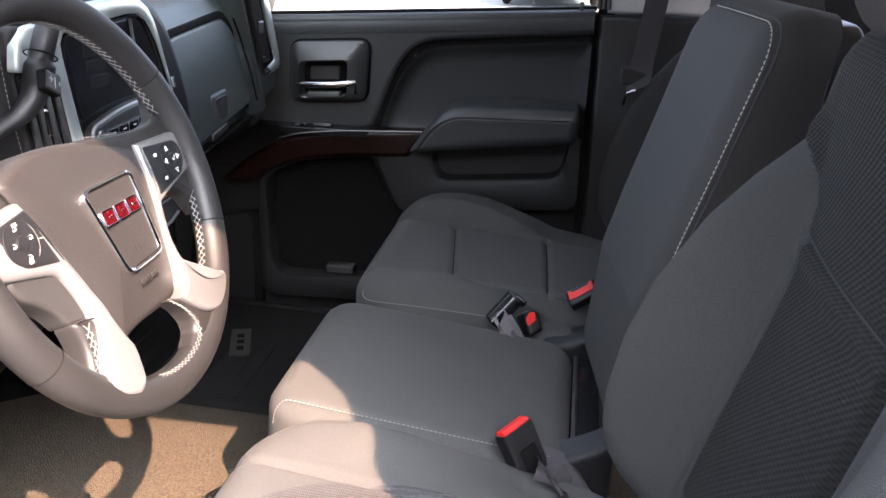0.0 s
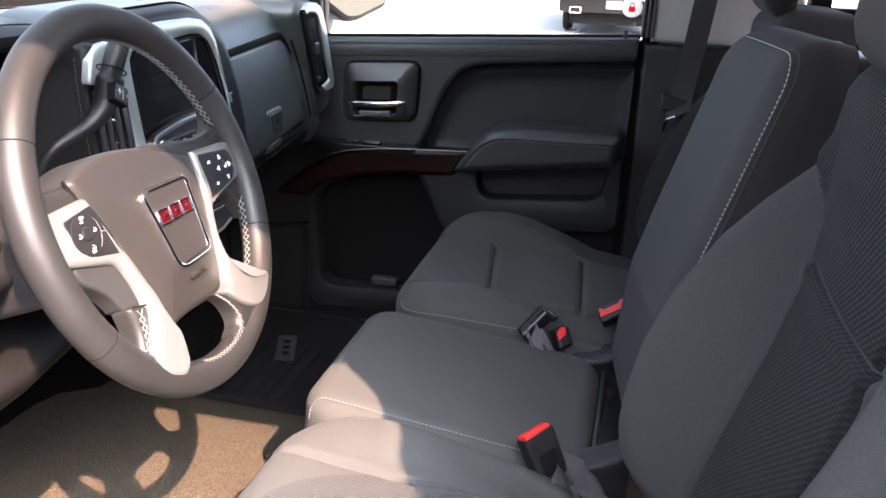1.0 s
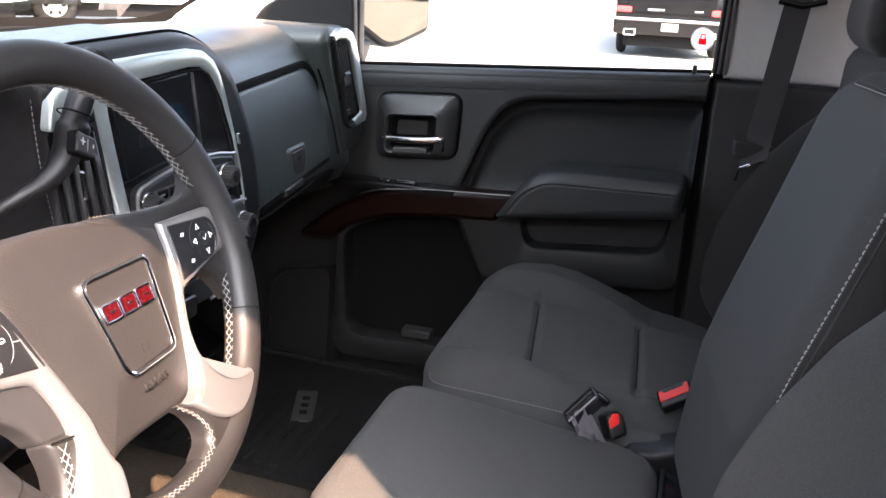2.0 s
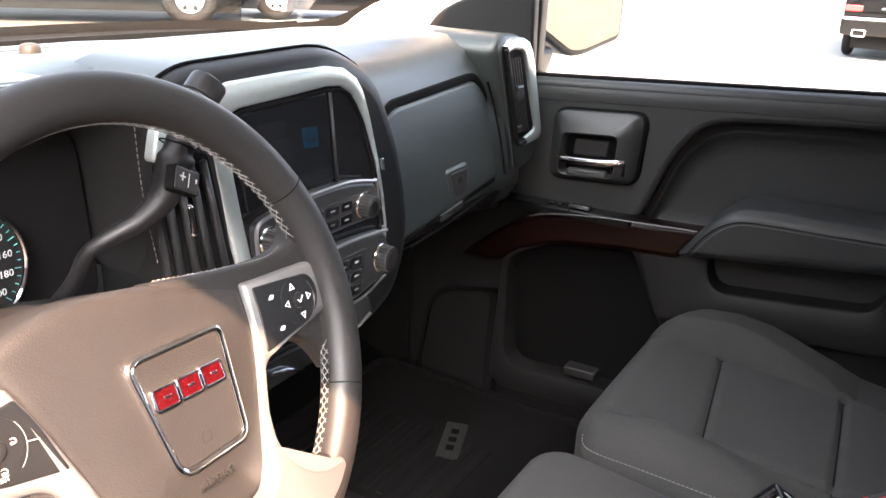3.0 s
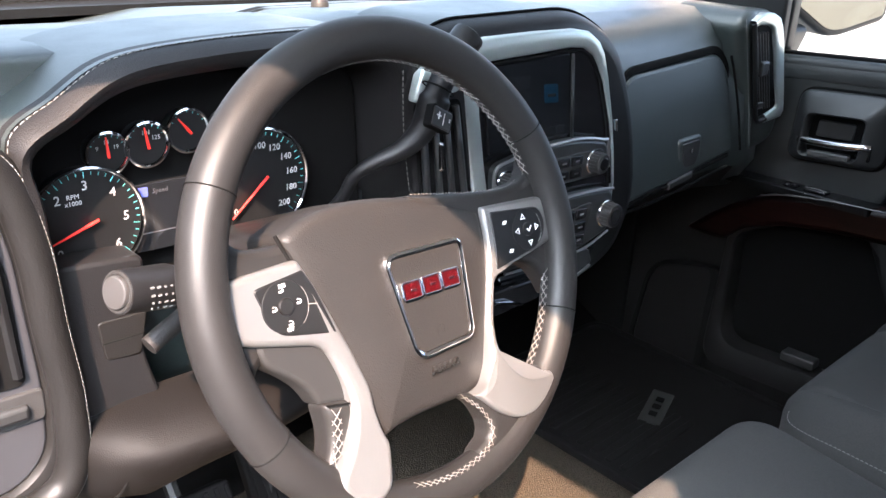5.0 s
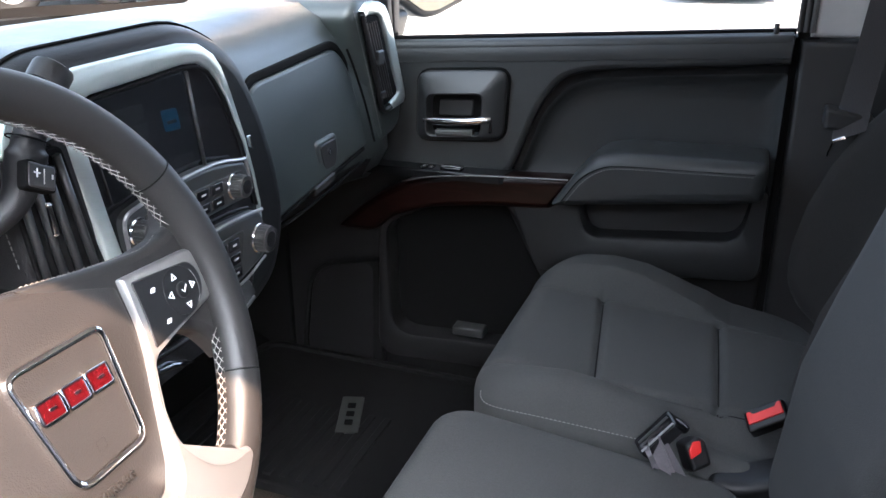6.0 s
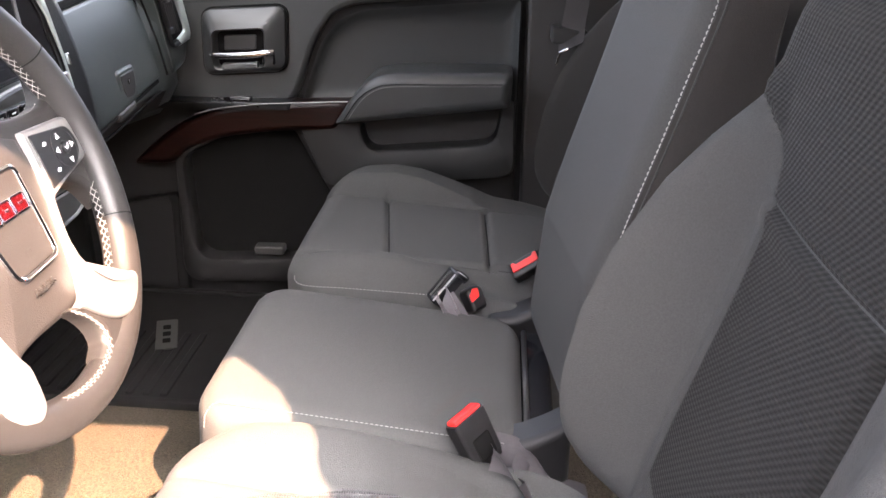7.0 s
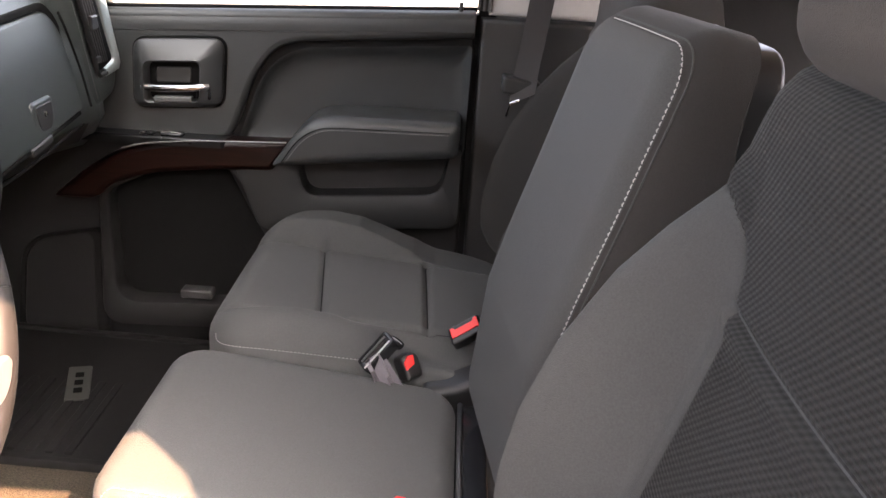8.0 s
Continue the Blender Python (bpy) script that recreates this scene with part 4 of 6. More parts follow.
# leather arms
arm_outline = lambda d: rounded([(0.05, 0.020), (0.010, 0.054), (0.076, 0.0445), (0.122, 0.040), (0.146 + d, 0.043), (0.157 + d, 0.060), (0.163 + d * 0.6, 0.080), (0.176, 0.060), (0.178, -0.045), (0.163, -0.066), (0.156, -0.050), (0.147, -0.036), (0.128, -0.026), (0.08, -0.030)], [0.01, 0.01, 0.02, 0.02, 0.012, 0.02, 0.004, 0.02, 0.02, 0.004, 0.02, 0.014, 0.01, 0.01])
AR = arm_outline(0.008)
AL = [(-u + 0.006, v) for u, v in reversed(arm_outline(0.0))]
part("arm", slab(AR, 0.020, at_depth(-0.008), 0.007), LEATHER, wheel)
part("arm", slab(AL, 0.020, at_depth(-0.010), 0.007), LEATHER, wheel)
FR = rounded([(0.022, -0.1135), (0.036, -0.127), (0.043, -0.144), (0.041, -0.156), (0.026, -0.163), (0.02, -0.172), (0.08, -0.168), (0.140, -0.122), (0.155, -0.085), (0.140, -0.103), (0.122, -0.118), (0.09, -0.118), (0.05, -0.119)], [0.004, 0.012, 0.012, 0.012, 0.006, 0.006, 0.02, 0.02, 0.004, 0.02, 0.02, 0.02, 0.01])
FL = rounded([(-0.070, -0.084), (-0.106, -0.076), (-0.104, -0.100), (-0.112, -0.122), (-0.130, -0.132), (-0.092, -0.155), (-0.055, -0.170), (-0.052, -0.150), (-0.064, -0.110)], [0.006, 0.006, 0.02, 0.012, 0.012, 0.012, 0.012, 0.012, 0.012])
part("arm", footed(slab(FR, 0.020, at_depth(-0.0085), 0.008, 4)), LEATHER, wheel)
part("arm", slab(FL, 0.022, at_depth(-0.001), 0.008, 4), LEATHER, wheel)
part("spoke_back", slab(rounded([(-0.146, -0.020), (-0.090, -0.030), (-0.078, -0.084), (-0.105, -0.0785), (-0.112, -0.064), (-0.126, -0.050), (-0.140, -0.040)], [0.01, 0.01, 0.006, 0.004, 0.01, 0.012, 0.01]), 0.02, at_depth(-0.0075), 0.004), SPOKEBACK, wheel, "dull brown-grey plastic back of the spoke")
# padded hub
hub = rounded([(-0.1094, 0.0452), (-0.0853, 0.0548), (-0.055, 0.0600), (-0.0133, 0.0572), (0.0309, 0.0490), (0.0656, 0.0376), (0.0890, 0.0290), (0.0905, -0.0071), (0.0855, -0.0402), (0.0676, -0.1010), (0.0580, -0.1160), (0.0469, -0.1200), (-0.017, -0.1177), (-0.040, -0.1195), (-0.0525, -0.1235), (-0.0621, -0.1006), (-0.0708, -0.0634), (-0.0793, -0.0323), (-0.0948, 0.0094)], [0.008, 0.02, 0.02, 0.02, 0.02, 0.02, 0.006, 0.02, 0.03, 0.02, 0.01, 0.01, 0.03, 0.02, 0.006, 0.02, 0.03, 0.02, 0.02])
part("hub", slab(hub, 0.05, at_depth(-0.0065), 0.010, 5, 0.0062), HUBSKIN, wheel, "grained airbag cover")
part("hub_seam", tube([at_wheel(q.x, q.y, -0.0105) for q in smooth_path([(-0.1105, 0.047, 0), (-0.0965, 0.0094, 0), (-0.081, -0.0323, 0), (-0.0725, -0.0634, 0), (-0.0640, -0.1006, 0), (-0.054, -0.125, 0)], 5)], 0.0016, 6), DARK, wheel)


LS = rounded([(-0.1010, 0.0279), (-0.1513, 0.0258), (-0.1605, 0.0225), (-0.1640, 0.0133), (-0.1640, 0.0021), (-0.1624, -0.0096), (-0.1582, -0.0175), (-0.1487, -0.0221), (-0.101, -0.035), (-0.0934, -0.0405), (-0.0886, -0.0516), (-0.0836, -0.0677), (-0.0833, -0.0845), (-0.0895, -0.0985), (-0.1001, -0.1147), (-0.1108, -0.127), (-0.1125, -0.1360), (-0.104, -0.1490), (-0.084, -0.1590), (-0.0695, -0.1530), (-0.0654, -0.1357), (-0.0634, -0.1192), (-0.0668, -0.1098), (-0.0670, -0.0934), (-0.0635, -0.0783), (-0.0680, -0.0557), (-0.0745, -0.0371), (-0.092, 0.010)], [0.003, 0.010, 0.008, 0.01, 0.01, 0.01, 0.008, 0.01, 0.012, 0.012, 0.02, 0.02, 0.02, 0.02, 0.02, 0.008, 0.01, 0.012, 0.012, 0.012, 0.02, 0.01, 0.01, 0.02, 0.02, 0.02, 0.012, 0.01])
RS = rounded([(0.0864, 0.0297), (0.1590, 0.0265), (0.1715, 0.0220), (0.1795, 0.0012), (0.1785, -0.0091), (0.1664, -0.0158), (0.1307, -0.0226), (0.0976, -0.0275), (0.0855, -0.0351), (0.0785, -0.0577), (0.0701, -0.0894), (0.0763, -0.1051), (0.0874, -0.1169), (0.1037, -0.1228), (0.1218, -0.1230), (0.1245, -0.1314), (0.1098, -0.1447), (0.0897, -0.1531), (0.0695, -0.1498), (0.0518, -0.1381), (0.0311, -0.1159), (0.0472, -0.1129), (0.0575, -0.1000), (0.070, -0.060), (0.0800, -0.0294), (0.0865, -0.0064)], [0.003, 0.012, 0.012, 0.012, 0.012, 0.012, 0.02, 0.012, 0.012, 0.03, 0.02, 0.02, 0.02, 0.012, 0.006, 0.006, 0.016, 0.014, 0.014, 0.014, 0.003, 0.01, 0.012, 0.02, 0.02, 0.02])
part("spoke", footed(slab(LS, 0.016, at_depth(-0.002), 0.005, 5)), STEEL, wheel, "satin silver spoke")
part("spoke", footed(slab(RS, 0.016, at_depth(-0.002), 0.005, 5)), STEEL, wheel, "satin silver spoke")
lp = rounded([(-0.1000, 0.0205), (-0.1415, 0.0158), (-0.1394, 0.0076), (-0.1334, -0.0115), (-0.1275, -0.0195), (-0.1190, -0.0225), (-0.0815, -0.0305), (-0.092, 0.004)], [0.002, 0.005, 0.01, 0.01, 0.006, 0.006, 0.003, 0.02])
rp = rounded([(0.0925, 0.0242), (0.1545, 0.0182), (0.1610, 0.0049), (0.1563, -0.0095), (0.1430, -0.0175), (0.0895, -0.0257), (0.093, 0.0)], [0.003, 0.008, 0.012, 0.012, 0.01, 0.003, 0.02])
part("switch_pod", slab(lp, 0.01, at_depth(-0.0012), 0.0015), PODBLACK, wheel)
part("switch_pod", slab(rp, 0.01, at_depth(-0.0012), 0.0015), PODBLACK, wheel)
# buttons and their symbols
POD_W = -0.0004
for (cu_, cv_), btns in (((-0.1195, -0.0012), ((-0.1212, 0.0100), (-0.1088, -0.0008), (-0.1185, -0.0141), (-0.1290, -0.0016))), ((0.1348, 0.0010), ((0.1311, 0.0121), (0.1468, 0.0012), (0.1362, -0.0110), (0.1222, 0.0012)))):
    part("button_disc", cylinder(WHEEL @ Matrix.Translation((cu_, cv_, 0)), 0.0185, -0.006, POD_W - 0.0002, 36, 0.0004), PODBLACK, wheel)
    part("disc_groove", tube([at_wheel(cu_ + 0.0187 * math.cos(a), cv_ + 0.0187 * math.sin(a), POD_W - 0.0006) for a in [-0.9 + 1.5 * i / 20 for i in range(21)]], 0.0003, 6), GREYTHREAD, wheel)
    part("centre_button", cylinder(WHEEL @ Matrix.Translation((cu_, cv_, 0)), 0.0062, -0.004, POD_W + 0.0016, 24, 0.001), PODBLACK, wheel)
    for i, (u, v) in enumerate(btns):
        if cu_ > 0:
            a = radians((90, 0, -90, 180)[i])
            tri = [(u + 0.0034 * math.cos(a + k), v + 0.0034 * math.sin(a + k)) for k in (0, 2.1, 4.2)]
            inner = [(u + 0.0021 * math.cos(a + k), v + 0.0021 * math.sin(a + k)) for k in (0, 2.1, 4.2)]
            part("arrow_print", hoop(tri, inner, 0.0006, at_depth(POD_W + 0.0005), 0.0001), WHITE, wheel)
        else:
            part("icon_print", slab(rounded(box_pts(u - 0.0014, v - 0.0009, u + 0.0011, v + 0.0004), 0.0004), 0.0006, at_depth(POD_W + 0.0005), 0.0001), WHITE, wheel)
            part("icon_arc", tube([at_wheel(u + 0.0020 * math.cos(a), v + 0.0005 + 0.0020 * math.sin(a), POD_W + 0.0003) for a in [-0.6 + 0.45 * k for k in range(7)]], 0.00022, 5), WHITE, wheel)
for text, v in (("SET", -0.0172), ("RES", 0.0135)):
    writing(text.lower() + "_print", text, 0.0036, WHEEL @ pose(-0.1195, v, POD_W + 0.0004), WHITE, wheel, 0.0002)
part("tick_print", tube([at_wheel(0.1325, 0.0015, POD_W + 0.0018), at_wheel(0.1345, -0.0008, POD_W + 0.0018), at_wheel(0.1385, 0.0035, POD_W + 0.0018)], 0.0005, 6), WHITE, wheel)
for u, v in ((0.1076, 0.0118), (0.1104, -0.0134)):
    part("icon_print", slab(rounded([(u - 0.0032, v - 0.0012), (u + 0.0010, v - 0.0018), (u + 0.0032, v + 0.0012), (u - 0.0008, v + 0.0018)], 0.0008), 0.0006, at_depth(POD_W + 0.0003), 0.0001), WHITE, wheel)
part("pod_rule", tube([at_wheel(-0.1010, -0.004, POD_W - 0.0004), at_wheel(-0.0935, -0.0055, POD_W - 0.0004)], 0.0004, 5), GREYTHREAD, wheel)
# emblem plate
bo = rounded([(-0.0315, 0.0140), (0.0530, 0.0128), (0.0487, -0.0715), (-0.0165, -0.0735)], [0.014, 0.012, 0.012, 0.014], 8)
bi = inset(bo, 0.0048)
part("badge_frame", hoop(bo, bi, 0.008, at_depth(0.0022), 0.0014, proud=0.0008), CHROME, wheel, "polished chrome frame")
part("badge_plate", slab(bi, 0.008, at_depth(0.0008), 0.001), HUBSKIN, wheel)
for u0, u1 in ((-0.0185, -0.0005), (0.0022, 0.0200), (0.0226, 0.0405)):
    o = rounded([(u0 + 0.0004, -0.0243), (u1 + 0.0004, -0.0247), (u1, -0.0112), (u0, -0.0108)], 0.0016)
    mark = part("badge_mark", slab(o, 0.004, at_depth(0.0030), 0.0008), DEEPRED, wheel, "red emblem block with chrome edge")
    part("mark_edge", hoop(inset(o, -0.0011), inset(o, 0.0009), 0.004, at_depth(0.0034), 0.0004), CHROME, mark)
    m_ = (u0 + u1) / 2
    part("mark_cut", slab(rounded([(m_ - 0.0016, -0.0188), (m_ + 0.0042, -0.0190), (m_ + 0.0041, -0.0168), (m_ - 0.0017, -0.0166)], 0.0006), 0.002, at_depth(0.0034), 0.0003), CHROME, mark)
part("badge_slot", hoop(rounded(box_pts(0.0095, -0.0590, 0.0175, -0.0515), 0.001), rounded(box_pts(0.0103, -0.0582, 0.0167, -0.0523), 0.0006), 0.001, at_depth(0.0010), 0.0002), LEATHER, wheel)
writing("airbag_lettering", "AIRBAG", 0.0088, WHEEL @ pose(0.0127, -0.0855, -0.0008), LEATHER, wheel, 0.0012, "raised word in the vinyl")
# white thread round the inside of the rim
LACE = dict(pitch=0.0078, r=0.00046, gap=0.04, cross=0.0044)
for a0, a1, b in ((17, 108, 193), (-48, -14, 190)):
    part("rim_lacing", stitches([rim_point(a0 + (a1 - a0) * i / 60, b, 0.0170) for i in range(61)], normal=inward, **LACE), THREAD, wheel, "white criss-cross thread")
part("rim_stitching", stitches([rim_point(108 + 44 * i / 40, 200, 0.0170) for i in range(41)], 0.0050, 0.0005, 0.3, normal=inward), THREAD, wheel, "white thread")
bottom = smooth_path([(0.0168, -0.1118, 0.004), (0.0351, -0.1284, 0.004), (0.0438, -0.1457, 0.005), (0.0410, -0.1568, 0.006), (0.0274, -0.1632, 0.008), (0.0014, -0.1676, 0.008), (-0.0278, -0.1655, 0.008), (-0.050, -0.1590, 0.008)], 8)
part("rim_lacing", stitches([at_wheel(*q) for q in bottom], normal=lambda q: inward(q).normalized() + WN * 1.3, pitch=0.0066, r=0.0003, gap=0.04, cross=0.0024), THREAD, wheel, "white criss-cross thread")
part("arm_lacing", stitches([at_wheel(q.x, q.y, 0.0022) for q in smooth_path([(-0.0985, -0.0815, 0), (-0.1010, -0.0948, 0), (-0.1040, -0.1106, 0), (-0.1115, -0.1200, 0)], 6)], normal=lambda q: WN, **LACE), THREAD, wheel, "white criss-cross thread")
part("arm_stitching", stitches([at_wheel(q.x, q.y, -0.009) for q in smooth_path([(0.0156, 0.0535, 0), (0.0755, 0.0450, 0), (0.122, 0.0405, 0), (0.141, 0.0455, 0)], 6)], 0.0042, 0.0004, 0.3, normal=(-0.3, 0, 1)), THREAD, wheel, "white thread")
part("arm_seam", tube([at_wheel(-0.1055, -0.0775, 0.0012), at_wheel(-0.086, -0.082, 0.0016)], 0.0007, 6), DARK, wheel)


# ---- seats ----
def tilt(o, deg):
    """Cushion frame: u rearward, v to the passenger side, face up, sloping down to the rear."""
    a = radians(deg)
    return basis(o, (math.cos(a), 0, -math.sin(a)), (0, 1, 0), (math.sin(a), 0, math.cos(a)))


def lean(o, deg):
    """Backrest frame: u to the passenger side, v up the back, face to the front."""
    a = radians(deg)
    u, v = Vector((0, -1, 0)), Vector((math.sin(a), 0, math.cos(a)))
    return basis(o, u, v, u.cross(v))


def table(pairs):
    """A smooth function through (z, x) pairs."""
    zs, xs = [p[0] for p in pairs], [p[1] for p in pairs]
    return lambda z: float(np.interp(z, zs, xs))


INSERT = table([(0.80, 0.545), (0.914, 0.572), (1.024, 0.602), (1.135, 0.636), (1.208, 0.656), (1.27, 0.667), (1.34, 0.670), (1.40, 0.668), (1.46, 0.675)])
RIDGE = table([(0.80, 0.490), (0.947, 0.486), (1.012, 0.491), (1.079, 0.504), (1.15, 0.532), (1.223, 0.577), (1.271, 0.619), (1.306, 0.656), (1.35, 0.674), (1.46, 0.680)])


SIDES = table([(0.05, 0.905), (0.10, 0.915), (0.146, 0.924), (0.204, 0.928), (0.26, 0.920), (0.304, 0.905), (0.369, 0.880), (0.413, 0.855), (0.50, 0.835), (0.60, 0.83)])


SEAM = table([(-0.25, 0.128), (0.06, 0.128), (0.09, 0.133), (0.12, 0.145), (0.142, 0.167), (0.158, 0.200), (0.170, 0.255), (0.18, 0.40), (0.30, 0.40)])


seam_d = lambda u, v: (SEAM(v) - abs(u)) / math.sqrt(1 + ((SEAM(v + 0.004) - SEAM(v - 0.004)) / 0.008) ** 2)


def front_seat(name, yc, label, insert_cloth, cushion_cloth, lift=0.0, rear=-0.02):
    """A bucket seat: cushion and backrest with bolsters and sewn inserts, headrest, plastic side shield."""
    s = thing(name, (0.32, yc, 0.60), label, "car seat")
    part("seat_base", slab(rounded(box_pts(0.14, yc - 0.20, 0.55, yc + 0.20), 0.03), 0.19, FLAT(0.79), 0.02), PLASTIC, s, "black plastic seat base")

    near_v = 0.135 if insert_cloth else 0.163

    def cush(u, v):
        side = v - 0.135 + 0.10 * (u + 0.2) if v > 0 else -v - near_v
        ridge = SIDES(0.315 + u) + lift * (v > 0) - (0.902 - 0.061 * u)
        roll = 0.08 if insert_cloth else 0.034
        h = (ridge + (0.0 if insert_cloth else 0.006)) * ease(side / roll)
        h += 0.005 * math.cos(min(abs(v) / 0.15, 1) * math.pi / 2) + rear * ease((u - 0.06) / 0.2)
        h += groove(side, 0.011, 0.0062)
        if side < 0.01 and not insert_cloth:
            h += groove(u + 0.096 + 0.127 * v, 0.009, 0.0065) + groove(u - 0.088 + 0.06 * v, 0.009, 0.0065)
        return h
    frame_c = tilt((0.315, yc, 0.902), 3.5)
    part("cushion", soft((0.50, 0.515), 0.10, 0.045, 0.15, frame_c, cush, cell=0.0042), CLOTH, s)
    if not insert_cloth:
        far_v = lambda u: 0.135 - 0.10 * (u + 0.2)
        lines = [[(u, -near_v) for u in [-0.205 + 0.02 * i for i in range(22)]], [(u, far_v(u)) for u in [-0.205 + 0.02 * i for i in range(22)]],
                 [(-0.096 - 0.127 * v, v) for v in [-0.160 + 0.0141 * i for i in range(21)]], [(0.088 - 0.06 * v, v) for v in [-0.160 + 0.0135 * i for i in range(21)]]]
        for row in lines:
            part("cushion_seam", tube([frame_c @ Vector((u, v, cush(u, v) + 0.0004)) for u, v in row], 0.0013, 6), DARK, s)

    def back(u, v):
        z = 1.15 + v
        e = ease((abs(u) - 0.145) / 0.085)
        h = (INSERT(z) - RIDGE(z)) * e * (0.45 if u > 0 and insert_cloth else 1.0)
        h += groove(seam_d(u, v), 0.006)
        if abs(u) < 0.15:
            h += 0.003 * math.exp(-((v - 0.076) / 0.010) ** 2) + groove(v - 0.087, 0.006, 0.004)
            h += 0.006 * math.cos(u / 0.15 * math.pi / 2)
        h += groove(v - 0.281, 0.004, 0.004)
        return h
    frame_b = lean((0.65, yc, 1.15), 0)
    slope = lambda p: Vector((p.x * (1 - 0.10 * ease((p.y - 0.05) / 0.25)), p.y, p.z - (INSERT(1.15 + p.y) - 0.65)))
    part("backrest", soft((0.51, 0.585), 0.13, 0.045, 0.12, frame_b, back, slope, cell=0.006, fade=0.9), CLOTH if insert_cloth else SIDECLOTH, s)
    if insert_cloth:
        upper = lambda u, v: min(seam_d(u, v), v - 0.0878, 0.279 - v)
        lower = lambda u, v: min(seam_d(u, v), 0.0862 - v, v + 0.20)
        for near in (upper, lower):
            raised = lambda u, v: back(u, v) + max(min(near(u, v) * 0.5, 0.0014), -0.006)
            part("back_insert", soft((0.51, 0.585), 0.13, 0.045, 0.12, frame_b, raised, slope, cell=0.006, fade=0.9, keep=lambda u, v: near(u, v) > -0.016), insert_cloth, s, "ribbed cloth insert")
        near_c = lambda u, v: max(0.13 * (1 - math.hypot((u + 0.02) / 0.19, v / 0.132)), min(u, 0.2 - u, 0.128 - abs(v)))
        part("cushion_insert", soft((0.50, 0.515), 0.10, 0.045, 0.15, frame_c, lambda u, v: cush(u, v) + max(min(near_c(u, v) * 0.5, 0.0014), -0.004), cell=0.0055, keep=lambda u, v: near_c(u, v) > -0.014), cushion_cloth, s, "ribbed cloth insert")
    part("headrest", soft((0.27, 0.20), 0.05, 0.045, 0.055, lean((0.655, yc, 1.525), 4)), HEADSHADE, s)
    for k in (-0.06, 0.06):
        part("headrest_post", tube([(0.70, yc + k, 1.40), (0.695, yc + k, 1.47)], 0.006, 10), CHROME, s)
    return s


front_seat("car_seat", -0.005, "charcoal cloth driver seat with ribbed insert", RIBCLOTH, RIBSEAT)
passenger_seat = front_seat("car_seat", 0.905, "charcoal cloth passenger seat with stitched bolsters", None, None, 0.022, 0.0)
part("bolster_stitching", stitches(smooth_path([(0.088, 0.684, 0.8930), (0.092, 0.670, 0.8900), (0.104, 0.658, 0.8885), (0.130, 0.650, 0.8895), (0.172, 0.647, 0.890), (0.252, 0.647, 0.886), (0.36, 0.647, 0.880)], 8), 0.006, 0.0008), GREYTHREAD, passenger_seat)
centre = thing("car_seat", (0.25, 0.445, 0.635), "charcoal cloth folding centre seat with light stitching", "car seat")
frame_m = tilt((0.259, 0.447, 0.883), 7.0)
part("cushion", soft((0.416, 0.365), 0.055, 0.028, 0.14, frame_m, lambda u, v: 0.006 * math.cos(u * 5) * math.cos(v * 6) + groove(v + 0.172, 0.003, 0.004)), CLOTH, centre)
part("cushion_base", slab(rounded(box_pts(0.08, 0.29, 0.44, 0.60), 0.03), 0.14, FLAT(0.775), 0.02), PLASTIC, centre)
edge = [(-0.1905, -0.1680, -0.040), (-0.1900, -0.1680, -0.022), (-0.1865, -0.1680, -0.0118), (-0.181, -0.1680, -0.003)] + [(-0.175 + 0.36 * i / 30, -0.168, 0.0020) for i in range(31)]
part("cushion_stitching", stitches([frame_m @ Vector(q) for q in edge], 0.0062, 0.0007, normal=(0, -0.5, 1)), GREYTHREAD, centre)
MIDBACK = table([(0.80, 0.470), (0.90, 0.474), (1.056, 0.490), (1.15, 0.516), (1.237, 0.543), (1.372, 0.583), (1.43, 0.602)])
frame_k = lean((0.55, 0.462, 1.14), 0)
deepen = lambda p: p.z * (1 + 1.8 * ease((0.24 - p.y) / 0.36)) if p.z < -0.05 else p.z
curve_k = lambda p: Vector((p.x, p.y, deepen(p) - (MIDBACK(1.14 + p.y) - 0.55) - 0.14 * (p.x + 0.15)))
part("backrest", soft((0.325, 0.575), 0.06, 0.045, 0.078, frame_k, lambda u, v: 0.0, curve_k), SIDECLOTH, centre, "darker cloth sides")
seam = [(0.150, v) for v in [-0.20 + 0.42 * i / 20 for i in range(21)]] + [(0.104 + 0.046 * math.cos(a), 0.226 + 0.046 * math.sin(a)) for a in [math.pi / 2 * i / 10 for i in range(1, 11)]] + [(0.02, 0.2725), (-0.05, 0.2725), (-0.10, 0.272)]


def on_back(u, v, lift=0.0026):
    d = min(0.1625 - abs(u), 0.2875 - abs(v))
    qx, qy = abs(u) - 0.1025, abs(v) - 0.2275
    if qx > 0 and qy > 0:
        d = 0.06 - math.hypot(qx, qy)
    d = max(d, 0)
    z = -0.045 + math.sqrt(max(0.045 ** 2 - (0.045 - d) ** 2, 0)) if d < 0.045 else 0
    return frame_k @ curve_k(Vector((u, v, z + lift)))


inside = lambda u, v: min(0.1495 - u, 0.2705 - v, 0.0455 - math.hypot(max(u - 0.104, 0), max(v - 0.225, 0)))
part("back_face", soft((0.325, 0.575), 0.06, 0.045, 0.078, frame_k, lambda u, v: max(min(inside(u, v) * 0.5, 0.0016), -0.004), curve_k, cell=0.005, fade=1.0, keep=lambda u, v: inside(u, v) > -0.006), CLOTH, centre)
part("back_stitching", stitches([on_back(u, v) for u, v in seam], 0.0066, 0.0008, normal=(-1, 0, 0)), PALETHREAD, centre)
part("back_piping", tube([on_back(u * 1.026, v * 1.011, 0.0004) for u, v in seam], 0.0012, 6), CLOTH, centre)
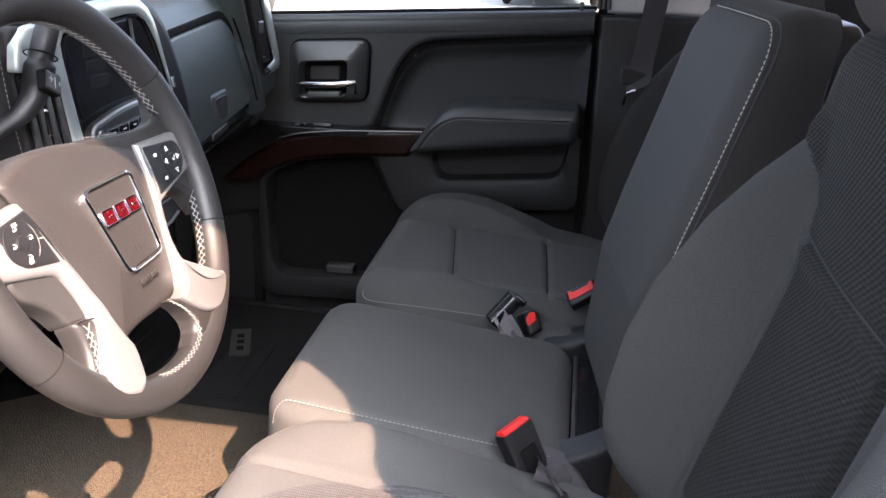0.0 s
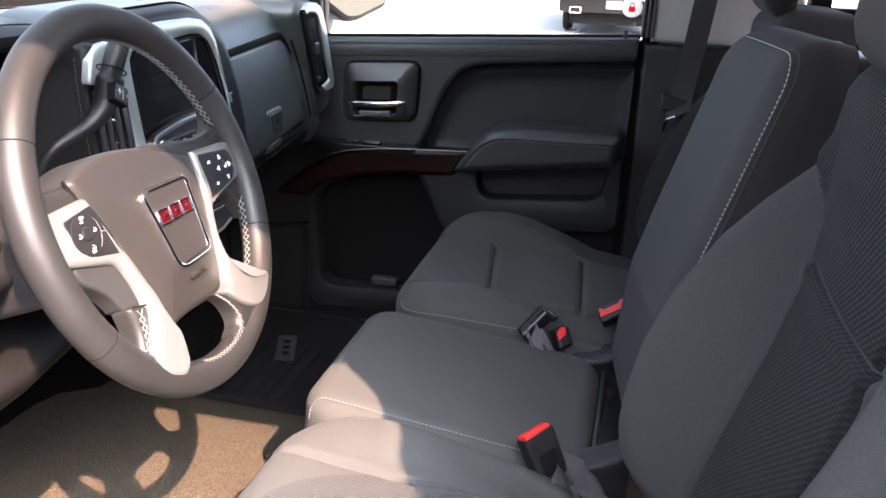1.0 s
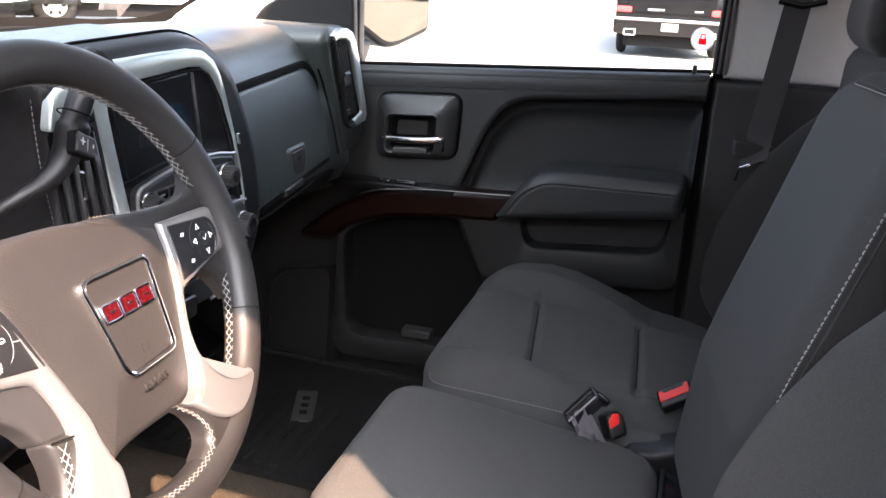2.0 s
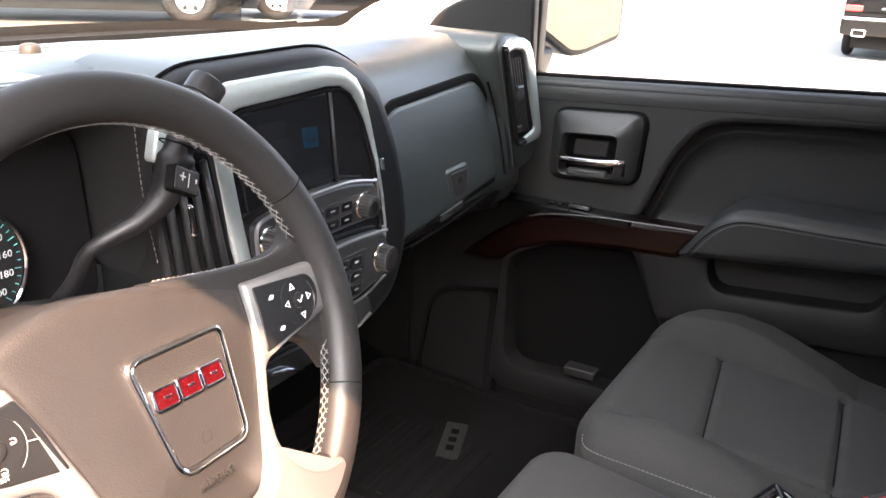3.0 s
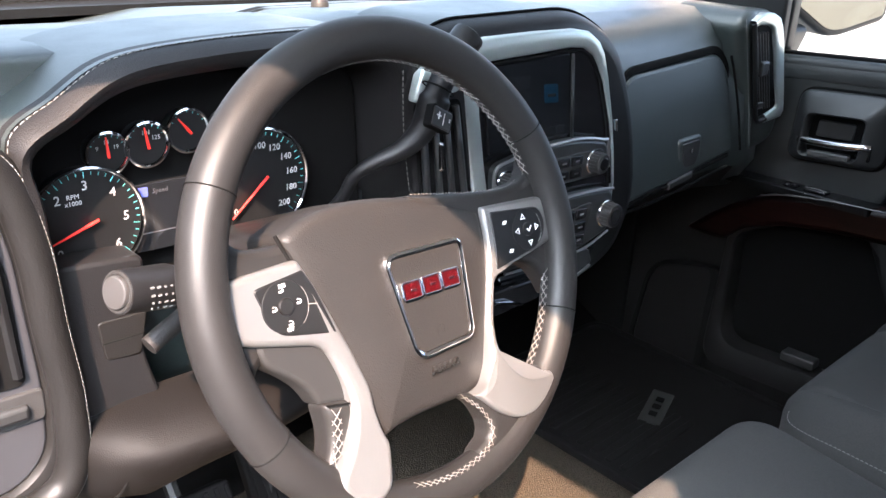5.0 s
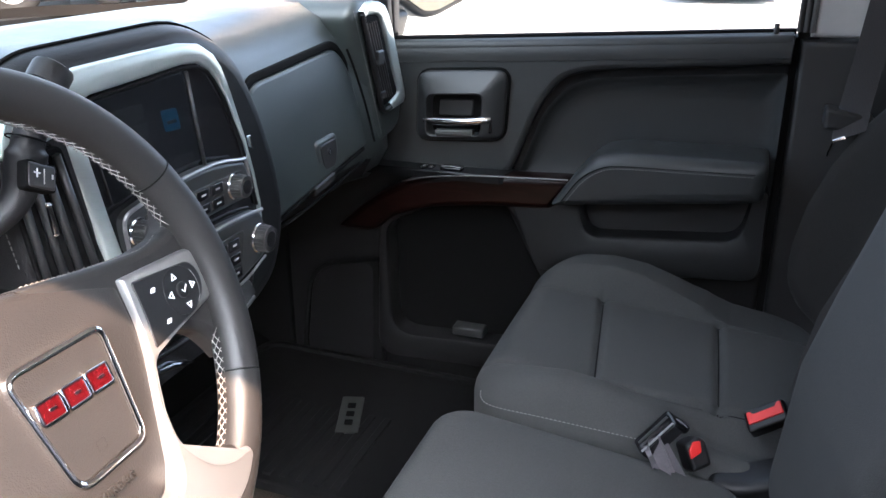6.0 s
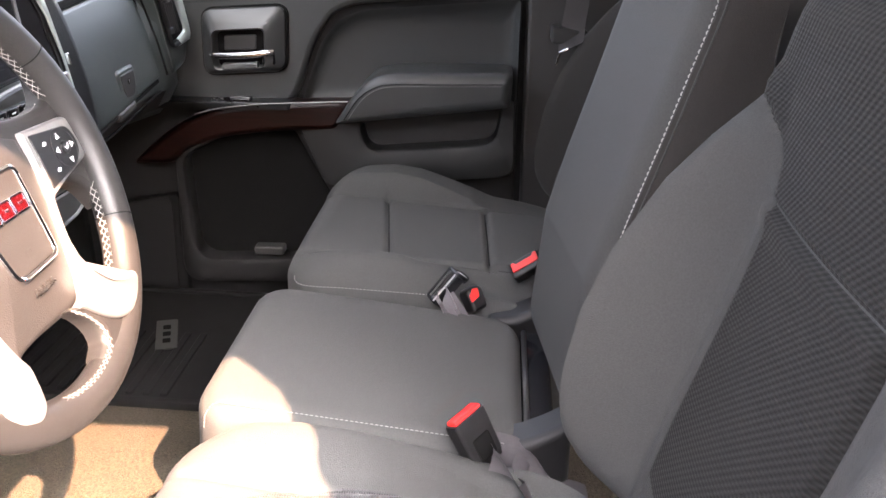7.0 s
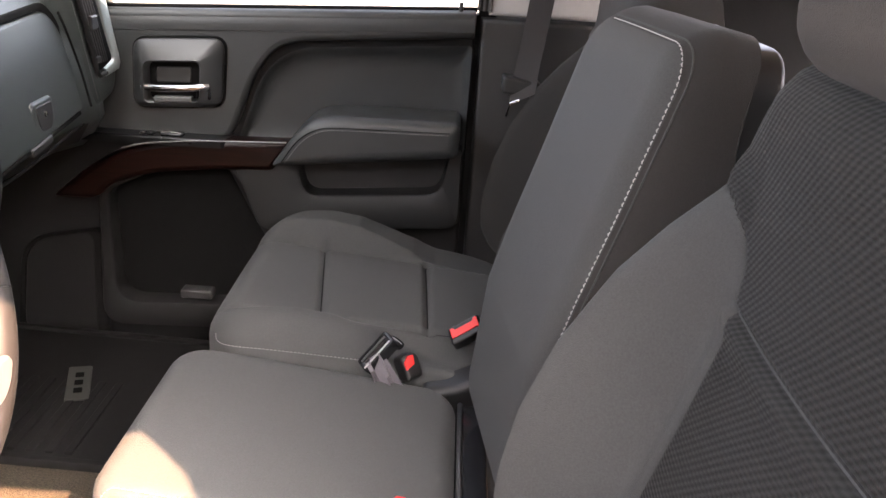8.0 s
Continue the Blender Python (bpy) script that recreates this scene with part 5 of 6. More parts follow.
part("back_shell", slab(rounded([(0.312, 0.86), (0.60, 0.86), (0.60, 1.412), (0.312, 1.412)], 0.045), 0.034, DASH(0.738), 0.006), PODBLACK, centre, "gloss black plastic back shell")

# ---- steering column, stalk, gear lever ----
column = thing("steering_column", (-0.12, 0.0, 1.15), "black plastic steering column shroud under the wheel", "steering column")
sh = lambda w, a, b, c, d: [at_wheel(*p, w) for p in rounded([(-a, -c), (a, -c), (b, d), (-b, d)], 0.02)]
part("upper_shroud", loft([sh(-0.035, 0.060, 0.055, 0.055, 0.030), sh(-0.10, 0.085, 0.075, 0.065, 0.045), sh(-0.24, 0.085, 0.075, 0.065, 0.050)]), COLBLACK, column)
part("key_lock", cylinder(basis((-0.02, 0.085, 1.20), (0, 0.6, 0.8), Vector((-0.3, 0.8, -0.6)).cross(Vector((0, 0.6, 0.8))).normalized(), Vector((0.5, 0.8, -0.2)).normalized()), 0.016, -0.02, 0.012, 20, 0.002), GLOSS, column)
part("tilt_lever", tube(smooth_path([(-0.128, -0.153, 1.181), (-0.130, -0.140, 1.187), (-0.135, -0.115, 1.196), (-0.150, -0.085, 1.200)], 4), 0.0085, 12), HUBSKIN, column, "brown black tilt lever")
stalk = thing("indicator_stalk", (-0.08, -0.13, 1.235), "black plastic indicator stalk with printed symbols", "lever")
sp = [(-0.110, -0.07, 1.228), (-0.100, -0.11, 1.238), (-0.090, -0.145, 1.248), (-0.084, -0.165, 1.253), (-0.077, -0.196, 1.260)]
part("arm", tube(sp[:3], [0.012, 0.013, 0.015], 16), COLBLACK, stalk)
part("grip", tube([sp[2], Vector(sp[2]).lerp(Vector(sp[4]), 0.2), sp[4]], [0.015, 0.0175, 0.0165], 24), COLBLACK, stalk)
d = (Vector(sp[4]) - Vector(sp[2])).normalized()
u_ = d.orthogonal().normalized()
part("end_button", cylinder(basis(Vector(sp[4]), u_, d.cross(u_), d), 0.0125, -0.004, 0.004, 28, 0.0015), material("stalk_cap", (0.034, 0.032, 0.031), 0.55, vary=0.08, scale=60), stalk, "round end button")
part("end_ring", tube([Vector(sp[4]) + (u_ * math.cos(a) + d.cross(u_) * math.sin(a)) * 0.0142 for a in [2 * math.pi * i / 28 for i in range(28)]], 0.0018, 8, True), TRIMDARK, stalk)
PRINT = material("worn_print", (0.13, 0.13, 0.13), 0.5)
for f in (0.05, 0.20, 0.35, 0.50):
    for up in (0.006, 0.0, -0.006, -0.0115):
        c = Vector(sp[2]).lerp(Vector(sp[4]), 0.28 + f * 0.75)
        c = c + Vector((math.sqrt(max(0.0172 ** 2 - up * up, 0)) + 0.0002, 0.0030, up))
        if (round(f * 20) + round(up * 1000)) % 3 == 0:
            continue
        wide = 0.0016 if (f > 0.3) == (up > -0.002) else 0.0009
        part("symbol_print", slab(rounded(box_pts(-wide, -0.0008, wide, 0.0008), 0.0004), 0.0014, basis(c, (0, 1, 0), (0, 0, 1), (1, 0, 0)), 0.0001), PRINT, stalk)
part("lower_lever", tube([(-0.10, -0.06, 1.19), (-0.09, -0.10, 1.20), (-0.08, -0.135, 1.205)], [0.008, 0.009, 0.010], 12), COLBLACK, stalk)
gear = thing("gear_lever", (-0.16, 0.07, 1.25), "black plastic column gear lever with plus minus button", "gear lever")
gp = smooth_path([(-0.200, 0.080, 1.225), (-0.178, 0.0855, 1.252), (-0.162, 0.0884, 1.2790), (-0.148, 0.105, 1.2935), (-0.138, 0.1248, 1.3035), (-0.130, 0.1423, 1.3196), (-0.126, 0.1525, 1.3400)], 6)
part("arm", tube(gp, [float(np.interp(i / (len(gp) - 1), [0, 0.35, 0.6, 0.85, 1], [0.0066, 0.0064, 0.0088, 0.0130, 0.0148])) for i in range(len(gp))], 18), COLBLACK, gear)
gg = smooth_path([(-0.127, 0.150, 1.3330), (-0.125, 0.1545, 1.3480), (-0.124, 0.1590, 1.3620), (-0.122, 0.1690, 1.3830), (-0.121, 0.1800, 1.4000), (-0.120, 0.1870, 1.4085)], 6)
part("grip", tube(gg, [float(np.interp(i / (len(gg) - 1), [0, 0.15, 0.30, 0.36, 0.8, 1], [0.0146, 0.0160, 0.0158, 0.0128, 0.0120, 0.0120])) for i in range(len(gg))], 20), COLBLACK, gear)
gt = (Vector((-0.119, 0.1960, 1.4175)) - Vector((-0.121, 0.1800, 1.4000))).normalized()
part("grip_cap", cylinder(basis(Vector((-0.1205, 0.183, 1.4035)), gt.orthogonal().normalized(), gt.cross(gt.orthogonal().normalized()), gt), 0.0165, 0, 0.018, 28, 0.004), COLBLACK, gear, "black end cap of the lever")
part("grip_ring", tube([Vector((-0.1245, 0.1600, 1.3640)) + Vector((0, 0.86, -0.5)).normalized() * 0.0166 * math.cos(a) + Vector((1, 0, 0)) * 0.0166 * math.sin(a) for a in [2 * math.pi * i / 28 for i in range(28)]], 0.0008, 6, True), DARK, gear)
G = basis(Vector((-0.1072, 0.1515, 1.3385)), Vector((-0.10, 0.90, -0.42)).normalized(), Vector((-0.20, 0.40, 0.89)).normalized(), Vector((0.97, 0.0, 0.2)).normalized())
part("button_gap", slab(rounded(box_pts(-0.0175, -0.0115, 0.0175, 0.0115), 0.004), 0.010, G @ Matrix.Translation((0, 0, -0.0012)), 0.001), DARK, gear)
part("shift_button", slab(rounded(box_pts(-0.0160, -0.0100, 0.0160, 0.0100), 0.003), 0.012, G, 0.002), PLASTIC, gear)
writing("plus_print", "+", 0.015, G @ pose(-0.007, 0.001, 0.0004), WHITE, gear)
writing("minus_print", "-", 0.015, G @ pose(0.010, 0.001, 0.0004, 0, 0, 90), WHITE, gear)
part("bar_print", slab(box_pts(-0.0004, -0.006, 0.0004, 0.006), 0.0006, G @ Matrix.Translation((0.0015, 0, 0.0005)), 0.0001), WHITE, gear)

# ---- instruments ----
def gauge(y, z, r, x, lo, hi, marks, needle, group):
    g = part("gauge", cylinder(basis((x, y, z), (0, 1, 0), (0, 0, 1), (1, 0, 0)), r, -0.012, 0.0, 40, 0.001), PODBLACK, dash, "round dial with red needle")
    part("dial_ring", tube([(x + 0.002, y + (r + 0.001) * math.cos(a), z + (r + 0.001) * math.sin(a)) for a in [2 * math.pi * i / 48 for i in range(48)]], 0.0017, 6, True), CHROME, g)
    n = 32 if r > 0.03 else 6
    for i in range(n + 1):
        a = radians(lo + (hi - lo) * i / n)
        k = 0.84 if i % 4 == 0 else 0.89
        p, q = (Vector((x + 0.0008, y + r * f * math.cos(a), z + r * f * math.sin(a))) for f in (k, 0.95))
        part("tick", tube([p, q], 0.0004 if r > 0.03 else 0.0004, 4), TEAL, g)
    for i, txt in enumerate(marks):
        a = radians(lo + (hi - lo) * i / max(len(marks) - 1, 1))
        f = 0.70 if r > 0.03 else 0.55
        writing("dial_number", txt, r * (0.17 if len(marks) > 7 else 0.24 if r > 0.03 else 0.30), basis((x + 0.0008, y + r * f * math.cos(a), z + r * f * math.sin(a)), (0, 1, 0), (0, 0, 1), (1, 0, 0)), DIALPRINT, g, 0.0002)
    a = radians(needle)
    c = Vector((x + 0.004, y, z))
    tip = c + Vector((0, math.cos(a), math.sin(a))) * r * 0.85
    tail = c - Vector((0, math.cos(a), math.sin(a))) * r * 0.18
    part("needle", tube([tail, c, tip], [0.0014, 0.0016, 0.0007], 8), NEEDLE, g, "red needle")
    return g


TEAL = material("teal_print", (0.12, 0.42, 0.42), 0.5)
NEEDLE = material("needle_red", (0.80, 0.03, 0.02), 0.4)
gauge(0.0193, 1.266, 0.0540, -0.226, 222, -42, ("0", "20", "40", "60", "80", "100", "120", "140", "160", "180", "200"), 222, "dials")
gauge(-0.1555, 1.2605, 0.0490, -0.222, 222, -42, ("0", "1", "2", "3", "4", "5", "6"), 200, "dials")
gauge(-0.1312, 1.318, 0.0175, -0.228, 150, 30, ("9", "14", "19"), 95, "dials")
gauge(-0.0950, 1.3210, 0.0190, -0.228, 150, 30, ("", "101", "125"), 100, "dials")
gauge(-0.0550, 1.3285, 0.0190, -0.228, 150, 30, ("", "", ""), 130, "dials")
gauge(-0.012, 1.325, 0.0165, -0.228, 150, 30, ("", "", ""), 110, "dials")
writing("rpm_print", "RPM\nx1000", 0.0058, basis((-0.2215, -0.166, 1.2835), (0, 1, 0), (0, 0, 1), (1, 0, 0)), DIALPRINT, dash, 0.0002)
DISPLAYINK = material("display_ink", (0.065, 0.067, 0.078), 0.4)
disp = part("trip_display", slab(rounded(box_pts(-0.112, 1.220, -0.035, 1.285), 0.004), 0.006, DASH(-0.228), 0.001), SCREEN, dash)
writing("display_word", "Speed", 0.0062, basis((-0.2275, -0.085, 1.277), (0, 1, 0), (0, 0, 1), (1, 0, 0)), DISPLAYINK, disp, 0.0002)
writing("display_digit", "0", 0.018, basis((-0.2275, -0.055, 1.258), (0, 1, 0), (0, 0, 1), (1, 0, 0)), DISPLAYINK, disp, 0.0002)
part("display_rule", slab(box_pts(-0.108, 1.2375, -0.040, 1.2385), 0.0006, DASH(-0.2273), 0.0001), DISPLAYINK, disp)
part("display_mark", slab(rounded(box_pts(-0.107, 1.273, -0.097, 1.282), 0.001), 0.0006, DASH(-0.2273), 0.0001), material("display_blue", (0.10, 0.12, 0.45), 0.4), disp)

# ---- driver's end of the dashboard ----
lo_ = rounded([(-0.315, 1.012), (-0.225, 1.018), (-0.192, 1.050), (-0.189, 1.120), (-0.199, 1.195), (-0.208, 1.275), (-0.226, 1.340), (-0.262, 1.362), (-0.315, 1.365)], [0.02, 0.03, 0.04, 0.06, 0.08, 0.06, 0.03, 0.03, 0.01])
li_ = rounded([(-0.312, 1.040), (-0.245, 1.042), (-0.218, 1.068), (-0.215, 1.130), (-0.221, 1.195), (-0.226, 1.265), (-0.243, 1.318), (-0.265, 1.335), (-0.312, 1.338)], [0.01, 0.03, 0.02, 0.06, 0.06, 0.05, 0.02, 0.02, 0.005])
pad = part("end_pad", hoop(lo_, li_, 0.12, DASH(-0.192), 0.006), PADSKIN, dash, "stitched leather pad round the driver vent")
roll = smooth_path([Vector((-0.181, y, z)) for y, z in ((-0.315, 1.026), (-0.235, 1.031), (-0.206, 1.058), (-0.2025, 1.125), (-0.210, 1.195), (-0.217, 1.27), (-0.2345, 1.329), (-0.263, 1.3485), (-0.315, 1.352))], 8)
part("pad_roll", tube(roll, 0.0145, 18), PADSKIN, pad)
away = [(b - a).normalized() for a, b in zip(roll, roll[1:])]
part("pad_stitching", stitches([p + Vector((0.0098, d.z * 0.0107, -d.y * 0.0107)) for p, d in zip(roll, away)][6:-8], 0.0046, 0.0004), GREYTHREAD, pad)
part("end_trim", slab(li_, 0.02, DASH(-0.200), 0.003), material("dull_silver", (0.042, 0.042, 0.046), 0.5, 0.2, vary=0.05), dash, "dull silver vent surround")
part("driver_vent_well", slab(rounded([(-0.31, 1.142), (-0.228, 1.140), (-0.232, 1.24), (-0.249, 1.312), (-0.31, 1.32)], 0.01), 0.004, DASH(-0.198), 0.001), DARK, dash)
for k in range(4):
    y = -0.302 + 0.019 * k
    part("vent_slat", tube([(-0.197, y, 1.300), (-0.197, y + 0.010, 1.150)], 0.0045, 6), PODBLACK, dash)
part("vent_tab", slab(rounded(box_pts(-0.270, 1.218, -0.246, 1.252), 0.006), 0.02, DASH(-0.186), 0.006), PLASTIC, dash)
part("thumb_wheel_panel", slab(rounded(box_pts(-0.290, 1.104, -0.216, 1.134), 0.006), 0.006, DASH(-0.197), 0.002), PLASTIC, dash)
part("thumb_wheel", slab(rounded(box_pts(-0.262, 1.110, -0.230, 1.124), 0.004), 0.01, DASH(-0.192), 0.004), material("wheel_grey", (0.020, 0.020, 0.020), 0.5), dash)
# switch panel, knee panel
part("switch_panel", slab(rounded([(-0.205, 1.075), (-0.112, 1.080), (-0.116, 1.097), (-0.130, 1.148), (-0.122, 1.235), (-0.205, 1.240)], [0.01, 0.008, 0.008, 0.02, 0.01, 0.01]), 0.05, DASH(-0.190), 0.004), COLBLACK, dash)
part("panel_step", slab(rounded([(-0.198, 1.076), (-0.113, 1.081), (-0.116, 1.097), (-0.198, 1.094)], 0.003), 0.03, DASH(-0.183), 0.006), COLBLACK, dash)
part("switch_cover", slab(rounded([(-0.164, 1.144), (-0.132, 1.142), (-0.124, 1.182), (-0.169, 1.182)], 0.004), 0.01, DASH(-0.1885), 0.0012), PADSKIN, dash)
part("switch_rule", slab(box_pts(-0.166, 1.1610, -0.128, 1.1618), 0.002, DASH(-0.1882), 0.0001), DARK, dash)
knee = [[(x, y, z) for x, z in prof] for y, prof in ((-0.202, [(-0.215, 1.085), (-0.190, 1.078), (-0.182, 1.055), (-0.19, 1.02), (-0.25, 0.98)]), (-0.188, [(-0.205, 1.095), (-0.162, 1.086), (-0.146, 1.062), (-0.180, 1.015), (-0.285, 0.975)]), (-0.15, [(-0.20, 1.10), (-0.142, 1.092), (-0.122, 1.065), (-0.166, 1.01), (-0.28, 0.97)]), (-0.04, [(-0.20, 1.10), (-0.140, 1.087), (-0.119, 1.060), (-0.172, 1.020), (-0.29, 0.995)]), (0.15, [(-0.20, 1.10), (-0.160, 1.090), (-0.142, 1.070), (-0.19, 1.035), (-0.30, 1.010)]), (0.24, [(-0.22, 1.09), (-0.185, 1.080), (-0.172, 1.065), (-0.21, 1.035), (-0.30, 1.010)]))]
knee = [[tuple(q) for q in smooth_path(row, 5)] for row in knee]
part("knee_panel", loft(knee, False, False, False), material("brown_black_vinyl", (0.0058, 0.0049, 0.0044), 0.6, spec=0.18, vary=0.12, scale=30, bump=0.3, bump_scale=900), dash, "grained lower dash panel")
part("knee_crease", tube(smooth_path([(-0.170, -0.186, 1.088), (-0.150, -0.176, 1.078), (-0.141, -0.170, 1.064), (-0.150, -0.178, 1.035), (-0.168, -0.190, 1.012)], 6), 0.0016, 6), DARK, dash)
# centre vent between dials and stack
part("centre_vent_panel", slab(rounded([(0.172, 1.215), (0.262, 1.210), (0.240, 1.385), (0.160, 1.392)], 0.012), 0.06, DASH(-0.1595), 0.008), HOODVINYL, dash)
part("centre_vent_well", slab(rounded([(0.178, 1.222), (0.256, 1.220), (0.226, 1.342), (0.160, 1.343)], 0.008), 0.003, DASH(-0.157), 0.001), DARK, dash)
for k in range(4):
    part("vent_slat", tube([(-0.1545, 0.168 + 0.0160 * k, 1.336), (-0.1545, 0.184 + 0.0190 * k, 1.226)], 0.0040, 8), SATINBLACK, dash)
part("vent_tab", slab(rounded([(0.194, 1.266), (0.2025, 1.266), (0.1985, 1.300), (0.1900, 1.300)], 0.004), 0.02, DASH(-0.148), 0.005), CHROME, dash)
part("vent_cap", slab(rounded([(0.155, 1.345), (0.172, 1.343), (0.222, 1.352), (0.2255, 1.392), (0.185, 1.390), (0.163, 1.378)], [0.006, 0.006, 0.008, 0.006, 0.02, 0.012]), 0.012, DASH(-0.151), 0.004), BEZEL, dash, "bright silver trim over the vent")
part("panel_stitching", stitches(smooth_path([(-0.166, 0.150, 1.377), (-0.166, 0.152, 1.34), (-0.166, 0.156, 1.30), (-0.166, 0.166, 1.245)], 6), 0.006, 0.0006), THREAD, dash)
# screen picture, radio and climate keys
tile = material("screen_tile", (0.013, 0.014, 0.016), 0.25)
blue = material("screen_blue", (0.006, 0.024, 0.045), 0.25)
part("screen_tile", slab(rounded([(0.3735, 1.3200), (0.4000, 1.3185), (0.3955, 1.3420), (0.3690, 1.3435)], 0.003), 0.001, DASH(-0.1600), 0.0002), blue, dash)
part("tile_mark", slab(rounded([(0.378, 1.3275), (0.3935, 1.3268), (0.3925, 1.3305), (0.377, 1.3312)], 0.001), 0.001, DASH(-0.1597), 0.0001), tile, dash)
for k in range(3):
    part("screen_tile", slab(rounded(box_pts(0.300 + 0.004 * k, 1.341 - 0.020 * k, 0.343 + 0.004 * k, 1.356 - 0.020 * k), 0.002), 0.001, DASH(-0.1600), 0.0002), tile, dash)
for k in range(3):
    part("screen_tile", slab(rounded(box_pts(0.366 + 0.018 * k, 1.280, 0.381 + 0.018 * k, 1.290), 0.002), 0.001, DASH(-0.1600), 0.0002), tile, dash)
part("screen_edge", tube([(-0.160, 0.4345, 1.268), (-0.160, 0.4180, 1.376)], 0.0022, 8), SATINBLACK, dash)
part("radio_lip", tube(smooth_path([(-0.152, 0.286, 1.222), (-0.150, 0.284, 1.254), (-0.150, 0.31, 1.2625), (-0.149, 0.36, 1.2695), (-0.149, 0.44, 1.2705), (-0.150, 0.490, 1.2625), (-0.151, 0.502, 1.258), (-0.152, 0.511, 1.222)], 6), 0.0022, 8), SILVER, dash)
part("climate_lip", tube(smooth_path([(-0.152, 0.30, 1.1875), (-0.151, 0.38, 1.193), (-0.151, 0.44, 1.1955), (-0.151, 0.50, 1.1925), (-0.152, 0.530, 1.189)], 6), 0.0022, 8), SILVER, dash)
for k in range(5):
    for z in (1.243, 1.2265):
        part("radio_key", slab(rounded(box_pts(0.315 + 0.027 * k, z - 0.006, 0.338 + 0.027 * k, z + 0.006), 0.002), 0.004, DASH(-0.1470), 0.001), GLOSS, dash)
        part("key_print", slab(box_pts(0.323 + 0.027 * k, z - 0.001, 0.331 + 0.027 * k, z + 0.001), 0.0006, DASH(-0.1465), 0.0001), GREYTHREAD, dash)
for k in range(5):
    for z in (1.166, 1.148, 1.130):
        part("climate_key", slab(rounded(box_pts(0.345 + 0.026 * k, z - 0.007, 0.367 + 0.026 * k, z + 0.007), 0.002), 0.004, DASH(-0.1490), 0.001), GLOSS, dash)
        part("key_print", slab(box_pts(0.352 + 0.026 * k, z - 0.0012, 0.360 + 0.026 * k, z + 0.0012), 0.0006, DASH(-0.1485), 0.0001), GREYTHREAD, dash)
part("climate_edge", tube(smooth_path([(-0.1500, 0.400, 1.1145), (-0.1500, 0.470, 1.1135), (-0.1505, 0.527, 1.1285)], 5), 0.0016, 8), SILVER, dash)
part("tray_face", slab(rounded([(0.315, 1.078), (0.480, 1.070), (0.512, 1.083), (0.500, 1.106), (0.318, 1.108)], 0.006), 0.02, DASH(-0.159), 0.002), SATINBLACK, dash)
part("tray_edge", tube([(-0.158, 0.325, 1.112), (-0.158, 0.372, 1.109)], 0.0022, 8), SILVER, dash)
part("tray_edge", tube([(-0.158, 0.44, 1.0685), (-0.158, 0.480, 1.0715), (-0.158, 0.505, 1.0800)], 0.0022, 8), SILVER, dash)
part("open_drawer", slab(rounded([(0.262, 1.070), (0.375, 1.072), (0.378, 1.102), (0.258, 1.106)], 0.008), 0.05, DASH(-0.137), 0.004), GLOSS, dash)
part("drawer_edge", tube([(-0.134, 0.282, 1.092), (-0.132, 0.305, 1.0875), (-0.134, 0.336, 1.0760)], [0.0026, 0.0034, 0.0014], 8), CHROME, dash, "bright drawer edge")
# top of the dashboard: slot, light sensor
def dash_top(x, y):
    """Height of the dashboard's upper surface."""
    ys = [s[0] for s in stations]
    row = [float(np.interp(x, [q[0] for q in prof[:6]], [q[1] for q in prof[:6]])) for _, prof in stations]
    return float(np.interp(y, ys, row)) + 0.0012


slot = smooth_path([(-0.40, -0.04, 0), (-0.46, 0.10, 0), (-0.51, 0.24, 0), (-0.55, 0.42, 0)], 8)
part("defrost_slot", loft([[Vector((p.x + dx, p.y, dash_top(p.x + dx, p.y) + 0.0015)) for dx in (-0.012, -0.004, 0.004, 0.012)] for p in slot], False, False, False), DARK, dash)
part("light_sensor", cylinder(basis((-0.48, 0.28, dash_top(-0.48, 0.28)), (1, 0, 0), (0, 1, 0), (0, 0, 1)), 0.012, -0.003, 0.010, 20, 0.006), PLASTIC, dash)
part("glove_lower_gap", tube(smooth_path([(-0.244, 0.66, 1.092), (-0.236, 0.78, 1.098), (-0.236, 1.06, 1.128)], 6), 0.003, 6), DARK, dash)

# ---- pedals ----
for nm, y0, y1, z0, z1, xx, lab in (("brake_pedal", -0.10, 0.03, 0.80, 0.86, -0.30, "ribbed black rubber brake pedal"), ("accelerator_pedal", 0.10, 0.16, 0.70, 0.86, -0.36, "ribbed black rubber accelerator pedal")):
    pd = thing(nm, (xx, (y0 + y1) / 2, z0), lab, "pedal")
    PD = basis((xx, 0, z0), (0, 1, 0), Vector((-0.5, 0, 0.866)), Vector((0.866, 0, 0.5)))
    part("pad", slab(rounded(box_pts(y0, 0, y1, z1 - z0), 0.01), 0.016, PD, 0.004), RUBBER, pd)
    for k in range(int((y1 - y0) / 0.014)):
        part("rib", slab(rounded(box_pts(y0 + 0.008 + 0.014 * k, 0.006, y0 + 0.014 + 0.014 * k, z1 - z0 - 0.006), 0.002), 0.004, PD @ Matrix.Translation((0, 0, 0.0028)), 0.001), RUBBER, pd)
    part("arm", tube([PD @ Vector(((y0 + y1) / 2, 0.02, -0.014)), (xx - 0.10, (y0 + y1) / 2, z1 + 0.05), (xx - 0.12, (y0 + y1) / 2, 1.02)], 0.009, 8), PLASTIC, pd)

